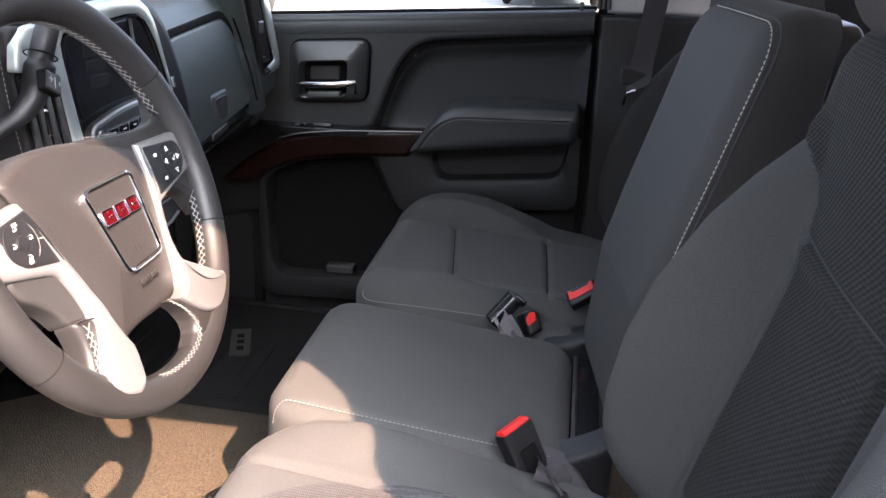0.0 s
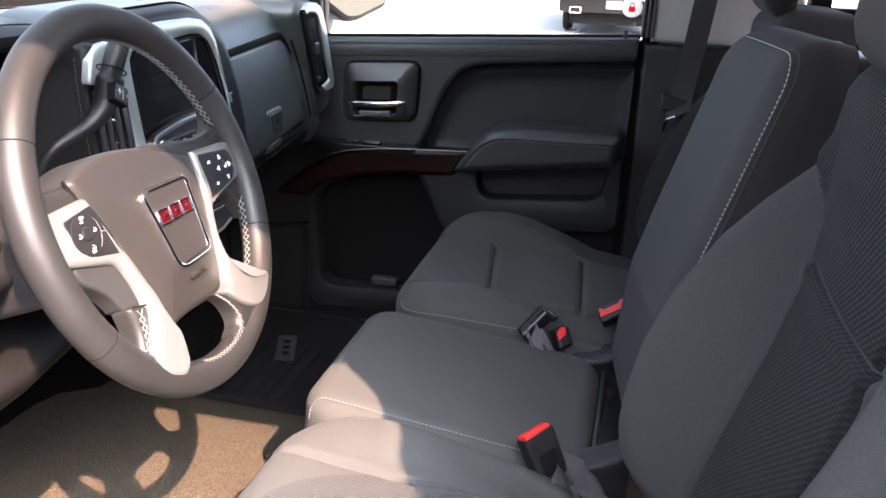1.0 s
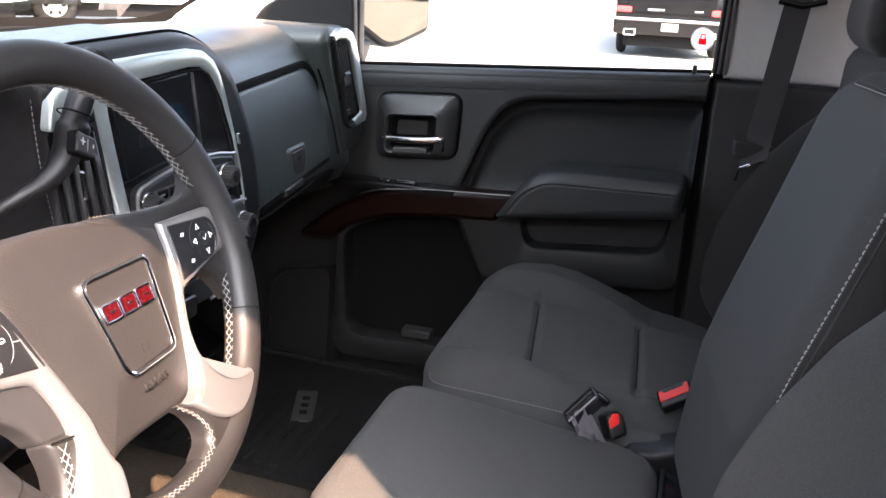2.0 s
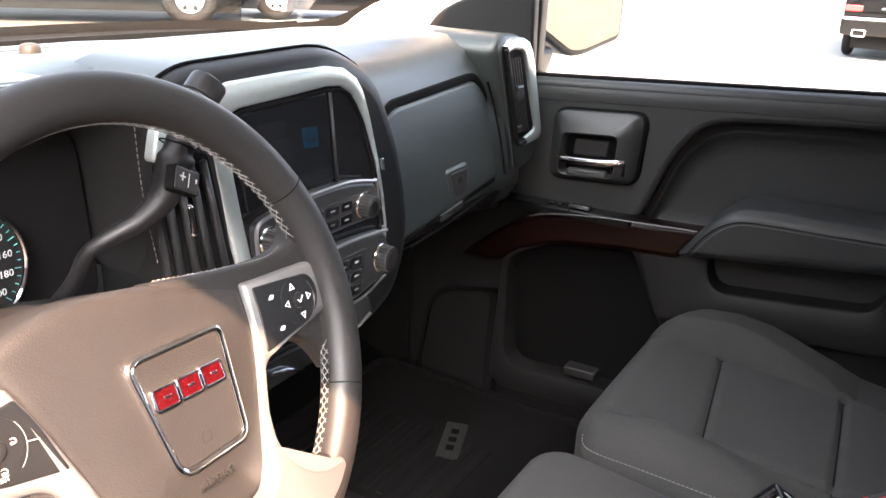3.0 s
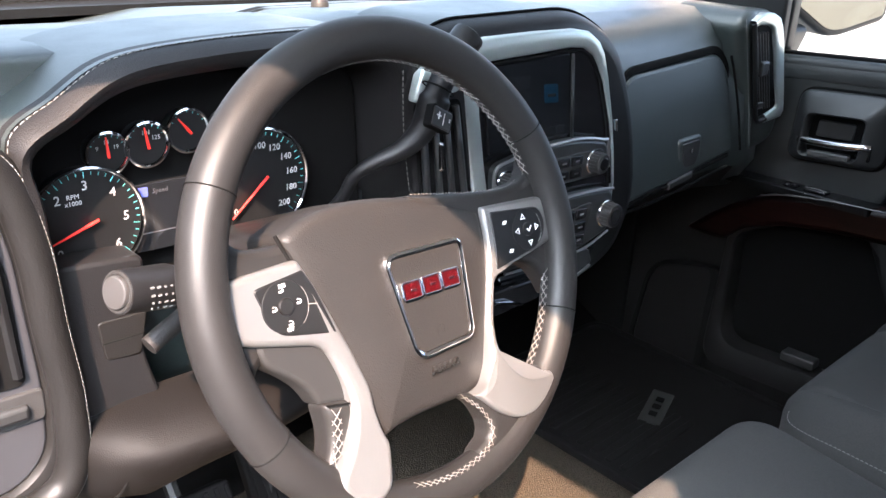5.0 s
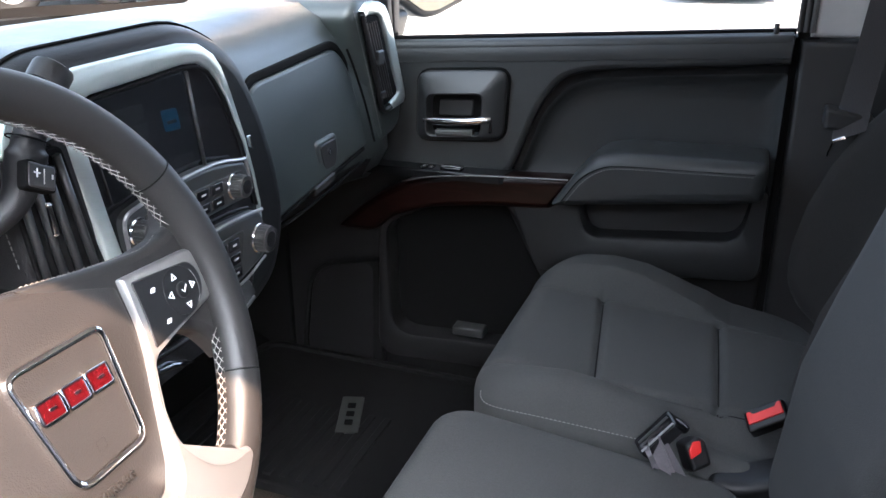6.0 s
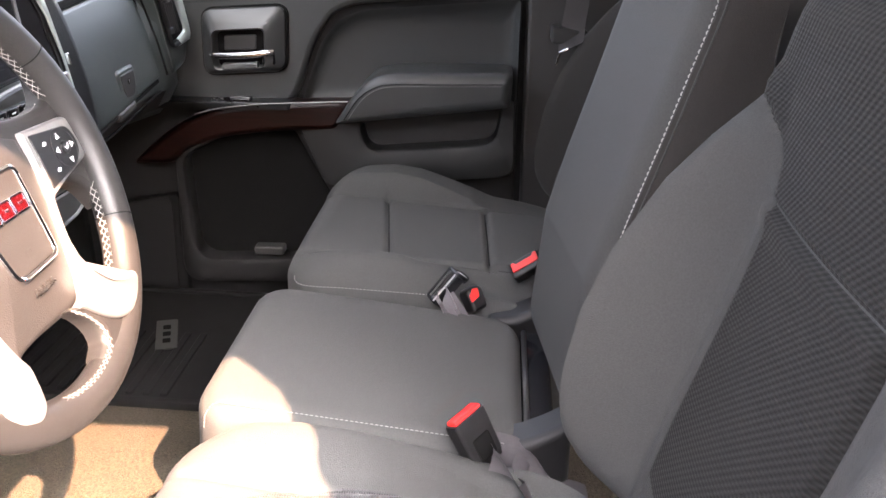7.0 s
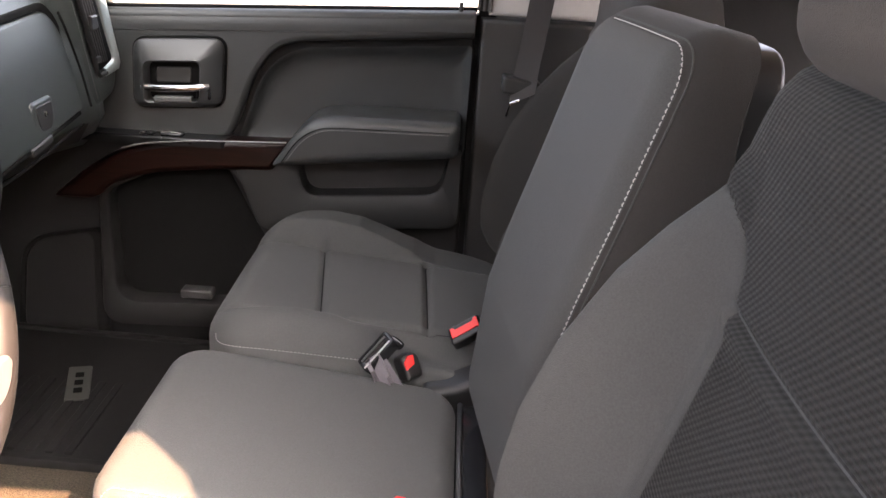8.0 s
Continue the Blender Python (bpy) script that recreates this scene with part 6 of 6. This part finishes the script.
# ---- belts and buckles ----
def buckle(at, up, side, label, length=0.10):
    b = thing("seat_belt_buckle", at, label, "buckle", "seat belt buckles")
    up, side = Vector(up).normalized(), Vector(side)
    side = (side - up * side.dot(up)).normalized()
    m = basis(Vector(at), side, side.cross(up) * -1, up)
    prof = rounded(box_pts(-0.026, -0.012, 0.026, 0.012), 0.006)
    part("body", loft([[m @ Vector((x * f, y * f, z)) for x, y in prof] for z, f in ((-length, 0.62), (-length * 0.75, 0.70), (-length * 0.5, 0.95), (-0.012, 1.0), (-0.003, 0.98))]), COLBLACK, b)
    part("release_button", slab(inset(prof, 0.0035), 0.012, m @ Matrix.Translation((0, 0, 0.002)), 0.003), RED, b, "red release button")
    part("side_mark", slab(rounded(box_pts(-0.014, -0.05, 0.014, -0.02), 0.004), 0.002, basis(Vector(at), side, up, side.cross(up)) @ Matrix.Translation((0, -0.01, 0.0130)), 0.0008), DARK, b)
    part("anchor_strap", tube([m @ Vector((0, 0, -length)), m @ Vector((0.01, 0.0, -length - 0.05))], 0.012, 8), COLBLACK, b)
    return b


buckle((0.388, 0.268, 0.911), (-0.42, 0.12, 0.88), (0.6, 0.75, 0.2), "black seat belt buckle with red button beside the driver seat", 0.115)
# the passenger's buckle, sunk beside its cushion
pb = thing("seat_belt_buckle", (0.468, 0.700, 0.925), "black buckle with long red button by the passenger cushion", "buckle", "seat belt buckles")
PB = basis(Vector((0.468, 0.700, 0.9235)), Vector((0.0385, 0.006, 0.0235)).normalized(), Vector((-0.35, 0.75, 0.56)).normalized(), Vector((0.0385, 0.006, 0.0235)).normalized().cross(Vector((-0.35, 0.75, 0.56)).normalized()))
part("body", slab(rounded(box_pts(-0.027, -0.018, 0.027, 0.012), 0.005), 0.022, PB @ Matrix.Translation((0, 0, -0.002)), 0.004), PODBLACK, pb)
part("release_button", slab(rounded([(-0.0235, -0.0085), (0.0235, -0.0085), (0.0235, 0.0085), (0.0175, 0.0085), (0.0150, 0.0040), (-0.0150, 0.0040), (-0.0175, 0.0085), (-0.0235, 0.0085)], 0.002), 0.010, PB, 0.0015), RED, pb, "red release button")
# the centre buckle with its latch folded over it
cb = thing("seat_belt_buckle", (0.385, 0.640, 0.870), "small black centre buckle with red button", "buckle", "seat belt buckles")
CB = basis(Vector((0.386, 0.640, 0.888)), Vector((0.80, 0.55, 0.22)).normalized(), Vector((-0.42, 0.30, 0.86)).normalized(), Vector((0.80, 0.55, 0.22)).normalized().cross(Vector((-0.42, 0.30, 0.86)).normalized()))
part("body", slab(rounded([(-0.014, -0.026), (0.014, -0.026), (0.017, 0.006), (0.010, 0.014), (-0.013, 0.012)], 0.006), 0.030, CB @ Matrix.Translation((0, 0, 0.012)), 0.006), PODBLACK, cb)
part("release_button", slab(rounded([(-0.010, -0.010), (0.006, -0.006), (0.009, 0.008), (0.000, 0.010), (-0.009, 0.002)], 0.002), 0.006, CB @ Matrix.Translation((-0.001, 0.001, 0.0145)), 0.0012), RED, cb, "red release button")
tongue = thing("seat_belt_tongue", (0.345, 0.625, 0.89), "black belt latch with folded grey webbing", "seat belt")
T = basis(Vector((0.3395, 0.618, 0.9145)), Vector((0.62, 0.25, 0.74)).normalized(), Vector((-0.50, 0.83, 0.14)).normalized(), Vector((0.62, 0.25, 0.74)).normalized().cross(Vector((-0.50, 0.83, 0.14)).normalized()))
part("grip", hoop(rounded(box_pts(-0.031, -0.012, 0.031, 0.018), 0.006), rounded(box_pts(-0.023, -0.004, 0.023, 0.000), 0.002), 0.018, T, 0.003), GLOSS, tongue)
part("grip_edge", tube([T @ Vector((-0.027, -0.0085, 0.0015)), T @ Vector((0.027, -0.0085, 0.0015))], 0.0013, 6), SILVER, tongue, "bright metal edge")
part("grip_rib", tube([T @ Vector((-0.025, 0.0060, 0.0010)), T @ Vector((0.025, 0.0060, 0.0010))], 0.0016, 6), PLASTIC, tongue)
L_ = [Vector(p) for p in ((0.3540, 0.633, 0.9290), (0.362, 0.637, 0.9250), (0.369, 0.6400, 0.9195), (0.375, 0.642, 0.9130))]
part("tongue_plate", tube(smooth_path(L_, 5), 0.0068, 10), GLOSS, tongue)
part("plate_edge", tube(smooth_path([p + Vector((0.001, -0.004, 0.0058)) for p in L_], 5), 0.0012, 6), SILVER, tongue, "bright steel edge")
top, low = [Vector(p) for p in ((0.326, 0.607, 0.899), (0.350, 0.616, 0.9225))], [Vector(p) for p in ((0.335, 0.598, 0.884), (0.376, 0.606, 0.878))]
part("webbing", loft([[top[0].lerp(top[1], k / 6).lerp(low[0].lerp(low[1], k / 6), f) + Vector((0.0035, -0.0045, 0.003)) * math.sin(k * 1.9 + f * 1.5) for k in range(7)] for f in (0.0, 0.33, 0.66, 1.0, 1.4)], False, False, False), material("grey_webbing", (0.105, 0.096, 0.104), 0.45, vary=0.2, scale=300), tongue)
# webbing strap at the driver buckle
loose = thing("belt_webbing", (0.44, 0.24, 0.83), "crumpled grey belt webbing by the buckle", "seat belt")
WEB = material("loose_webbing", (0.050, 0.046, 0.049), 0.5, vary=0.25, scale=250)
part("strap", loft([[Vector((0.420 + 0.0092 * i + 0.005 * math.sin(i * 0.8 + k * 0.4), 0.205 + 0.0075 * k, 0.878 - 0.0068 * i + 0.007 * math.sin(i * 0.62 + k * 0.45))) for k in range(13)] for i in range(14)], False, False, False), WEB, loose, smooth=80)
part("strap_fold", loft([[Vector((0.455 + 0.004 * i + 0.007 * math.sin(k * 0.55), 0.190 + 0.006 * k, 0.862 - 0.0068 * i + 0.007 * math.cos(i * 0.35 + k * 0.5))) for k in range(13)] for i in range(11)], False, False, False), WEB, loose, smooth=80)
# plastic brackets at the foot of the centre backrest
for nm, y, w in (("hinge_cover", 0.297, 0.030), ("hinge_cover", 0.640, 0.034)):
    h = thing(nm, (0.47, y, 0.80), "black plastic hinge cover at the centre seat", "hinge cover", "hinge covers")
    part("cover", slab(rounded([(0.405, 0.80), (0.52, 0.80), (0.52, 0.895), (0.490, 0.875), (0.455, 0.858), (0.41, 0.852)], 0.012), w * 1.6, SIDE(y - w * 0.5), 0.012, 5), COLBLACK, h)
gap = thing("centre_tray", (0.47, 0.46, 0.80), "black plastic tray behind the centre cushion", "tray")
part("tray", slab(rounded(box_pts(0.462, 0.325, 0.505, 0.605), 0.006), 0.05, FLAT(0.842), 0.004), GLOSS, gap)
part("tray_lip", tube([(0.468, 0.33, 0.846), (0.468, 0.60, 0.846)], 0.004, 8), PLASTIC, gap)
# passenger belt on the pillar
belt = thing("passenger_seat_belt", (0.55, 1.16, 1.19), "black seat belt hanging on the pillar", "seat belt")
bp = [Vector(p) for p in ((0.600, 1.175, 1.535), (0.592, 1.172, 1.485), (0.578, 1.168, 1.36), (0.562, 1.150, 1.245), (0.556, 1.120, 1.20))]
bp = smooth_path(bp, 5)
part("webbing", loft([[p + Vector((0.024 * k, -0.004 * k, 0.012 * k)) for k in (-1, 0, 1)] for p in bp], False, False, False), BELT, belt)
part("shoulder_loop", slab(rounded(box_pts(0.565, 1.478, 0.640, 1.56), 0.02), 0.03, SIDE(1.182), 0.010), TRIMGREY, belt, "grey shoulder belt guide")
part("loop_mouth", tube([(0.560, 1.175, 1.487), (0.60, 1.168, 1.480), (0.638, 1.175, 1.490)], 0.006, 8), GLOSS, belt)
part("lower_guide", slab(rounded([(0.518, 1.205), (0.592, 1.200), (0.592, 1.228), (0.518, 1.240)], 0.008), 0.04, SIDE(1.135), 0.006), PLASTIC, belt)
part("buckle_tongue", tube([(0.530, 1.128, 1.165), (0.536, 1.125, 1.19), (0.552, 1.122, 1.198)], 0.003, 8), CHROME, belt)

# ---- floor mat with its label ----
mat = thing("floor_mat", (-0.33, 0.90, 0.60), "ribbed black rubber floor mat with a pale label", "floor mat")
MF = basis((-0.36, 0.90, 0.603), Vector((1, 0, -0.03)).normalized(), (0, 1, 0), Vector((0.03, 0, 1)).normalized())
part("mat", slab(rounded(box_pts(-0.22, -0.19, 0.34, 0.285), 0.05), 0.008, MF @ Matrix.Translation((0, 0, 0.012)), 0.003), RUBBER, mat)
part("mat_rim", hoop(rounded(box_pts(-0.22, -0.19, 0.34, 0.285), 0.05), rounded(box_pts(-0.205, -0.175, 0.325, 0.270), 0.04), 0.01, MF @ Matrix.Translation((0, 0, 0.020)), 0.003), RUBBER, mat)
for k in range(11):
    part("rib", slab(rounded(box_pts(-0.17 + 0.033 * k, -0.16, -0.155 + 0.033 * k, 0.08), 0.004), 0.005, MF @ Matrix.Translation((0, 0, 0.0165)), 0.002), RUBBER, mat)
LAB = MF @ pose(0.092, 0.066, 0.0172, 0, 0, 19)
lab = part("label", slab(rounded(box_pts(-0.022, -0.065, 0.022, 0.065), 0.004), 0.003, LAB, 0.001), material("label_grey", (0.030, 0.031, 0.027), 0.6, vary=0.2), mat, "pale rubber label with printed bars")
for k in (-0.03, 0.0, 0.03):
    part("label_bar", slab(rounded(box_pts(-0.008, k - 0.009, 0.008, k + 0.009), 0.003), 0.001, LAB @ Matrix.Translation((0, 0, 0.0008)), 0.0003), DARK, lab)

# ---- sticker on the window ----
stick = thing("window_sticker", (0.438, 1.241, 1.408), "round clear sticker with a red padlock", "sticker")
C_ = lambda r, n=32: [(0.438 + r * math.cos(2 * math.pi * i / n), 1.408 + r * math.sin(2 * math.pi * i / n)) for i in range(n)]

part("film", slab(C_(0.0215), 0.001, SIDE(1.2400), 0.0002), film_like("sticker_film", (0.85, 0.82, 0.80), 0.45), stick, "clear film")
part("film_edge", hoop(C_(0.0225), C_(0.0212), 0.001, SIDE(1.2396), 0.0002), TRIMGREY, stick)
part("padlock", slab(rounded(box_pts(0.431, 1.398, 0.445, 1.409), 0.002), 0.001, SIDE(1.2394), 0.0002), film_like("padlock_red", (0.85, 0.02, 0.03), 0.92), stick, "red padlock print")
part("shackle", hoop(rounded(box_pts(0.433, 1.408, 0.443, 1.418), 0.004), rounded(box_pts(0.4355, 1.408, 0.4405, 1.4155), 0.002), 0.001, SIDE(1.2394), 0.0002), film_like("padlock_red", (0.85, 0.02, 0.03), 0.92), stick)

for x, z in ((0.327, 1.353), (0.447, 1.373)):
    dot = thing("window_mark", (x, 1.241, z), "tiny pale square mark on the window glass", "mark", "window marks")
    part("mark", hoop(rounded(box_pts(x - 0.003, z - 0.0035, x + 0.003, z + 0.0035), 0.001), rounded(box_pts(x - 0.0018, z - 0.002, x + 0.0018, z + 0.002), 0.0006), 0.001, SIDE(1.2402), 0.0002), TRIMGREY, dot)

# ---- door mirror ----
mir = thing("door_mirror", (-0.30, 1.36, 1.36), "black door mirror with flat glass", "mirror")
MM = basis((-0.30, 1.45, 1.42), (0.425, 0.905, 0), (0, 0, 1), (0.905, -0.425, 0))
mo = rounded([(-0.105, 0.020), (-0.095, -0.035), (0.015, -0.098), (0.060, -0.098), (0.178, -0.062), (0.182, 0.16), (-0.105, 0.16)], [0.03, 0.03, 0.03, 0.02, 0.02, 0.05, 0.05])
part("housing", slab(mo, 0.09, MM @ Matrix.Translation((0, 0, -0.002)), 0.012), PODBLACK, mir)
part("mirror_glass", slab(inset(mo, 0.015), 0.004, MM @ Matrix.Translation((0, 0, 0.001)), 0.001), MIRROR, mir, "mirror glass")
part("mirror_arm", slab(rounded([(-0.42, 1.28), (-0.32, 1.28), (-0.30, 1.345), (-0.40, 1.36)], 0.02), 0.10, SIDE(1.30), 0.015), PODBLACK, mir)

# ---- own bonnet and wiper ----
bm = loft([[(x, y, z - 0.10 * abs((y - 0.445) / 0.85) ** 3) for y in [-0.36 + 1.61 * i / 12 for i in range(13)]] for x, z in ((-1.00, 1.215), (-1.3, 1.205), (-1.8, 1.165), (-2.2, 1.11), (-2.32, 1.05), (-2.36, 0.9), (-2.36, 0.5))], False, False, False)
bmesh.ops.solidify(bm, geom=bm.faces[:], thickness=0.02)
structure("bonnet", bm, BODY, "pale painted bonnet beyond the windscreen", "bonnet")
bm = loft([[(x, y, z) for y in (-0.36, 0.445, 1.25)] for x, z in ((-0.90, 1.33), (-0.96, 1.26), (-1.02, 1.205))], False, False, False)
bmesh.ops.solidify(bm, geom=bm.faces[:], thickness=0.01)
structure("cowl", bm, PODBLACK, "black plastic cowl panel", "cowl")
wiper = thing("wiper", (-0.955, 0.25, 1.33), "grey wiper arm lying on the cowl", "wiper")
part("arm", tube([(-0.955, 0.20, 1.335), (-0.962, 0.30, 1.340), (-0.97, 0.62, 1.335)], [0.010, 0.008, 0.006], 8), STEEL, wiper)
part("pivot", slab(rounded(box_pts(-0.975, 0.205, -0.935, 0.29), 0.01), 0.02, FLAT(1.352), 0.006), STEEL, wiper)
part("blade", tube([(-0.945, 0.28, 1.335), (-0.955, 0.80, 1.345)], 0.006, 6), RUBBER, wiper)

# ---- parked vehicles ----
BLACKPAINT = material("black_paint", (0.0025, 0.0025, 0.0027), 0.16, 0.0, spec=0.3, vary=0.1, scale=3)
def pickup(name, label, paint):
    """A parked pickup at the origin, its tail towards -y, wheels on z = 0."""
    v = thing(name, (0, 0, 0), label, "pickup truck", "parked trucks")
    side = [(0.0, 0.62), (0.02, 1.30), (1.75, 1.32), (1.85, 1.38), (2.15, 1.86), (2.5, 1.92), (3.4, 1.90), (4.05, 1.40), (5.35, 1.28), (5.55, 1.10), (5.58, 0.55), (5.2, 0.48), (0.3, 0.50)]
    side = rounded(side, 0.10)
    part("body", loft([[(x, y, z * 1.0 - (0.02 if abs(x) > 0.9 else 0)) for y, z in side] for x in (-0.98, -0.93, 0.93, 0.98)]), paint, v, smooth=30)
    # dark block added under the body to deepen the shade there
    part("underbody_shade", slab(rounded(box_pts(-0.80, 0.12, 0.80, 5.3), 0.1), 0.34, FLAT(0.54), 0.04), DARK, v)
    part("tailgate", slab(rounded(box_pts(-0.78, 0.80, 0.78, 1.27), 0.05), 0.02, basis((0, -0.025, 0), (1, 0, 0), (0, 0, 1), (0, -1, 0)), 0.012), paint, v)
    part("tailgate_bars", slab(rounded(box_pts(-0.42, 0.84, -0.12, 0.88), 0.01), 0.01, basis((0, -0.032, 0), (1, 0, 0), (0, 0, 1), (0, -1, 0)), 0.003), CHROME, v)
    part("tailgate_bars", slab(rounded(box_pts(0.40, 0.85, 0.55, 0.88), 0.01), 0.01, basis((0, -0.032, 0), (1, 0, 0), (0, 0, 1), (0, -1, 0)), 0.003), CHROME, v)
    bump = part("rear_bumper", slab(rounded(box_pts(-1.0, 0.42, 1.0, 0.70), 0.06), 0.16, basis((0, -0.13, 0), (1, 0, 0), (0, 0, 1), (0, -1, 0)), 0.03), BLACKPAINT, v)
    part("bumper_strip", slab(rounded(box_pts(-0.97, 0.665, 0.97, 0.715), 0.015), 0.03, basis((0, -0.145, 0), (1, 0, 0), (0, 0, 1), (0, -1, 0)), 0.008), CHROME, bump)
    part("plate", slab(rounded(box_pts(-0.15, 0.50, 0.15, 0.64), 0.01), 0.02, basis((0, -0.140, 0), (1, 0, 0), (0, 0, 1), (0, -1, 0)), 0.003), STEEL, bump)
    for s in (-1, 1):
        part("tail_light", slab(rounded(box_pts(*sorted((s * 0.70, s * 0.97))[:1], 0.80, sorted((s * 0.70, s * 0.97))[1], 0.90), 0.03), 0.03, basis((0, -0.03, 0), (1, 0, 0), (0, 0, 1), (0, -1, 0)), 0.01), RED, v, "red tail light")
        tip = part("exhaust_tip", hoop([(s * 0.70 + a, b) for a, b in rounded(box_pts(-0.11, 0.40, 0.11, 0.52), 0.03)], [(s * 0.70 + a, b) for a, b in rounded(box_pts(-0.085, 0.42, 0.085, 0.50), 0.02)], 0.08, basis((0, -0.165, 0), (1, 0, 0), (0, 0, 1), (0, -1, 0)), 0.008), CHROME, v, "chrome exhaust tip")
        part("side_glass", slab(rounded([(2.25, 1.36), (3.85, 1.36), (3.35, 1.78), (2.45, 1.78)], 0.06), 0.01, basis((s * 0.985, 0, 0), (0, s, 0), (0, 0, 1), (s, 0, 0)) @ Matrix.Diagonal((s, 1, 1, 1)), 0.004), GLOSS, v)
        for y in (1.05, 4.55):
            w = part("tyre", tube([(s * 0.86, y + 0.30 * math.cos(a), 0.40 + 0.30 * math.sin(a)) for a in [2 * math.pi * i / 32 for i in range(32)]], 0.10, 12, True), RUBBER, v)
            part("rim", cylinder(basis((s * 0.84, y, 0.40), (0, s, 0), (0, 0, 1), (s, 0, 0)), 0.235, -0.05, 0.06, 32, 0.02), SILVER, w, "bright alloy rim")
            part("hub_cap", cylinder(basis((s * 0.84, y, 0.40), (0, s, 0), (0, 0, 1), (s, 0, 0)), 0.07, 0.0, 0.085, 20, 0.01), SILVER, w)
            for k in range(6):
                a = 2 * math.pi * k / 6
                part("rim_hole", slab([(y * s + 0.15 * math.cos(a) + q * 0.035 * math.cos(a + c), 0.40 + 0.15 * math.sin(a) + q * 0.035 * math.sin(a + c)) for q, c in ((1.4, 0), (1, 1.1), (1, 2.2), (1.3, 3.14), (1, 4.1), (1, 5.2))], 0.004, basis((s * 0.903, 0, 0), (0, s, 0), (0, 0, 1), (s, 0, 0)), 0.001), DARK, w)
            part("wheel_arch", slab([(y * s + 0.46 * math.cos(a), 0.42 + 0.46 * math.sin(a)) for a in [math.pi * i / 14 for i in range(15)]], 0.02, basis((s * 0.984, 0, 0), (0, s, 0), (0, 0, 1), (s, 0, 0)), 0.003), DARK, v)
    return v


def park(v, x, y, turn):
    v.matrix_basis = pose(x, y, 0.1, 0, 0, turn)
    return v



WHITEPAINT = material("white_paint", (0.70, 0.70, 0.68), 0.35, coat=0.5)
black_truck = park(pickup("pickup_truck", "black pickup parked with its tail to the lot", BLACKPAINT), -0.20, 16.0, 3)
copy_thing(black_truck, pose(-5.6, 52, 0.1, 0, 0, -5))
white_truck = pickup("pickup_truck", "white pickup parked broadside with alloy wheels", WHITEPAINT)
copy_thing(white_truck, pose(-12.4, 13.0, 0.1, 0, 0, -44))
white_truck.matrix_basis = pose(-15.29, 7.71, 0.1, 0, 0, -44) @ Matrix.Diagonal((1.15, 1.15, 1.15, 1))
for x, y, r in ((38, 14, 80), (44, 20, 85), (50, 27, 80)):
    copy_thing(black_truck, pose(x, y, 0.1, 0, 0, r))
shed = thing("red_building", (75, 40, 0.1), "long red metal building across the lot", "building")
part("wall", slab(rounded(box_pts(0, 0.1, 60, 5.0), 0.05), 8, basis((80, 10, 0), (0, 1, 0), (0, 0, 1), (-1, 0, 0)) @ Matrix.Diagonal((-1, 1, 1, 1)) @ Matrix.Translation((-50, 0, 0)), 0.05), material("red_cladding", (0.32, 0.05, 0.04), 0.6, vary=0.2, scale=0.6), shed)
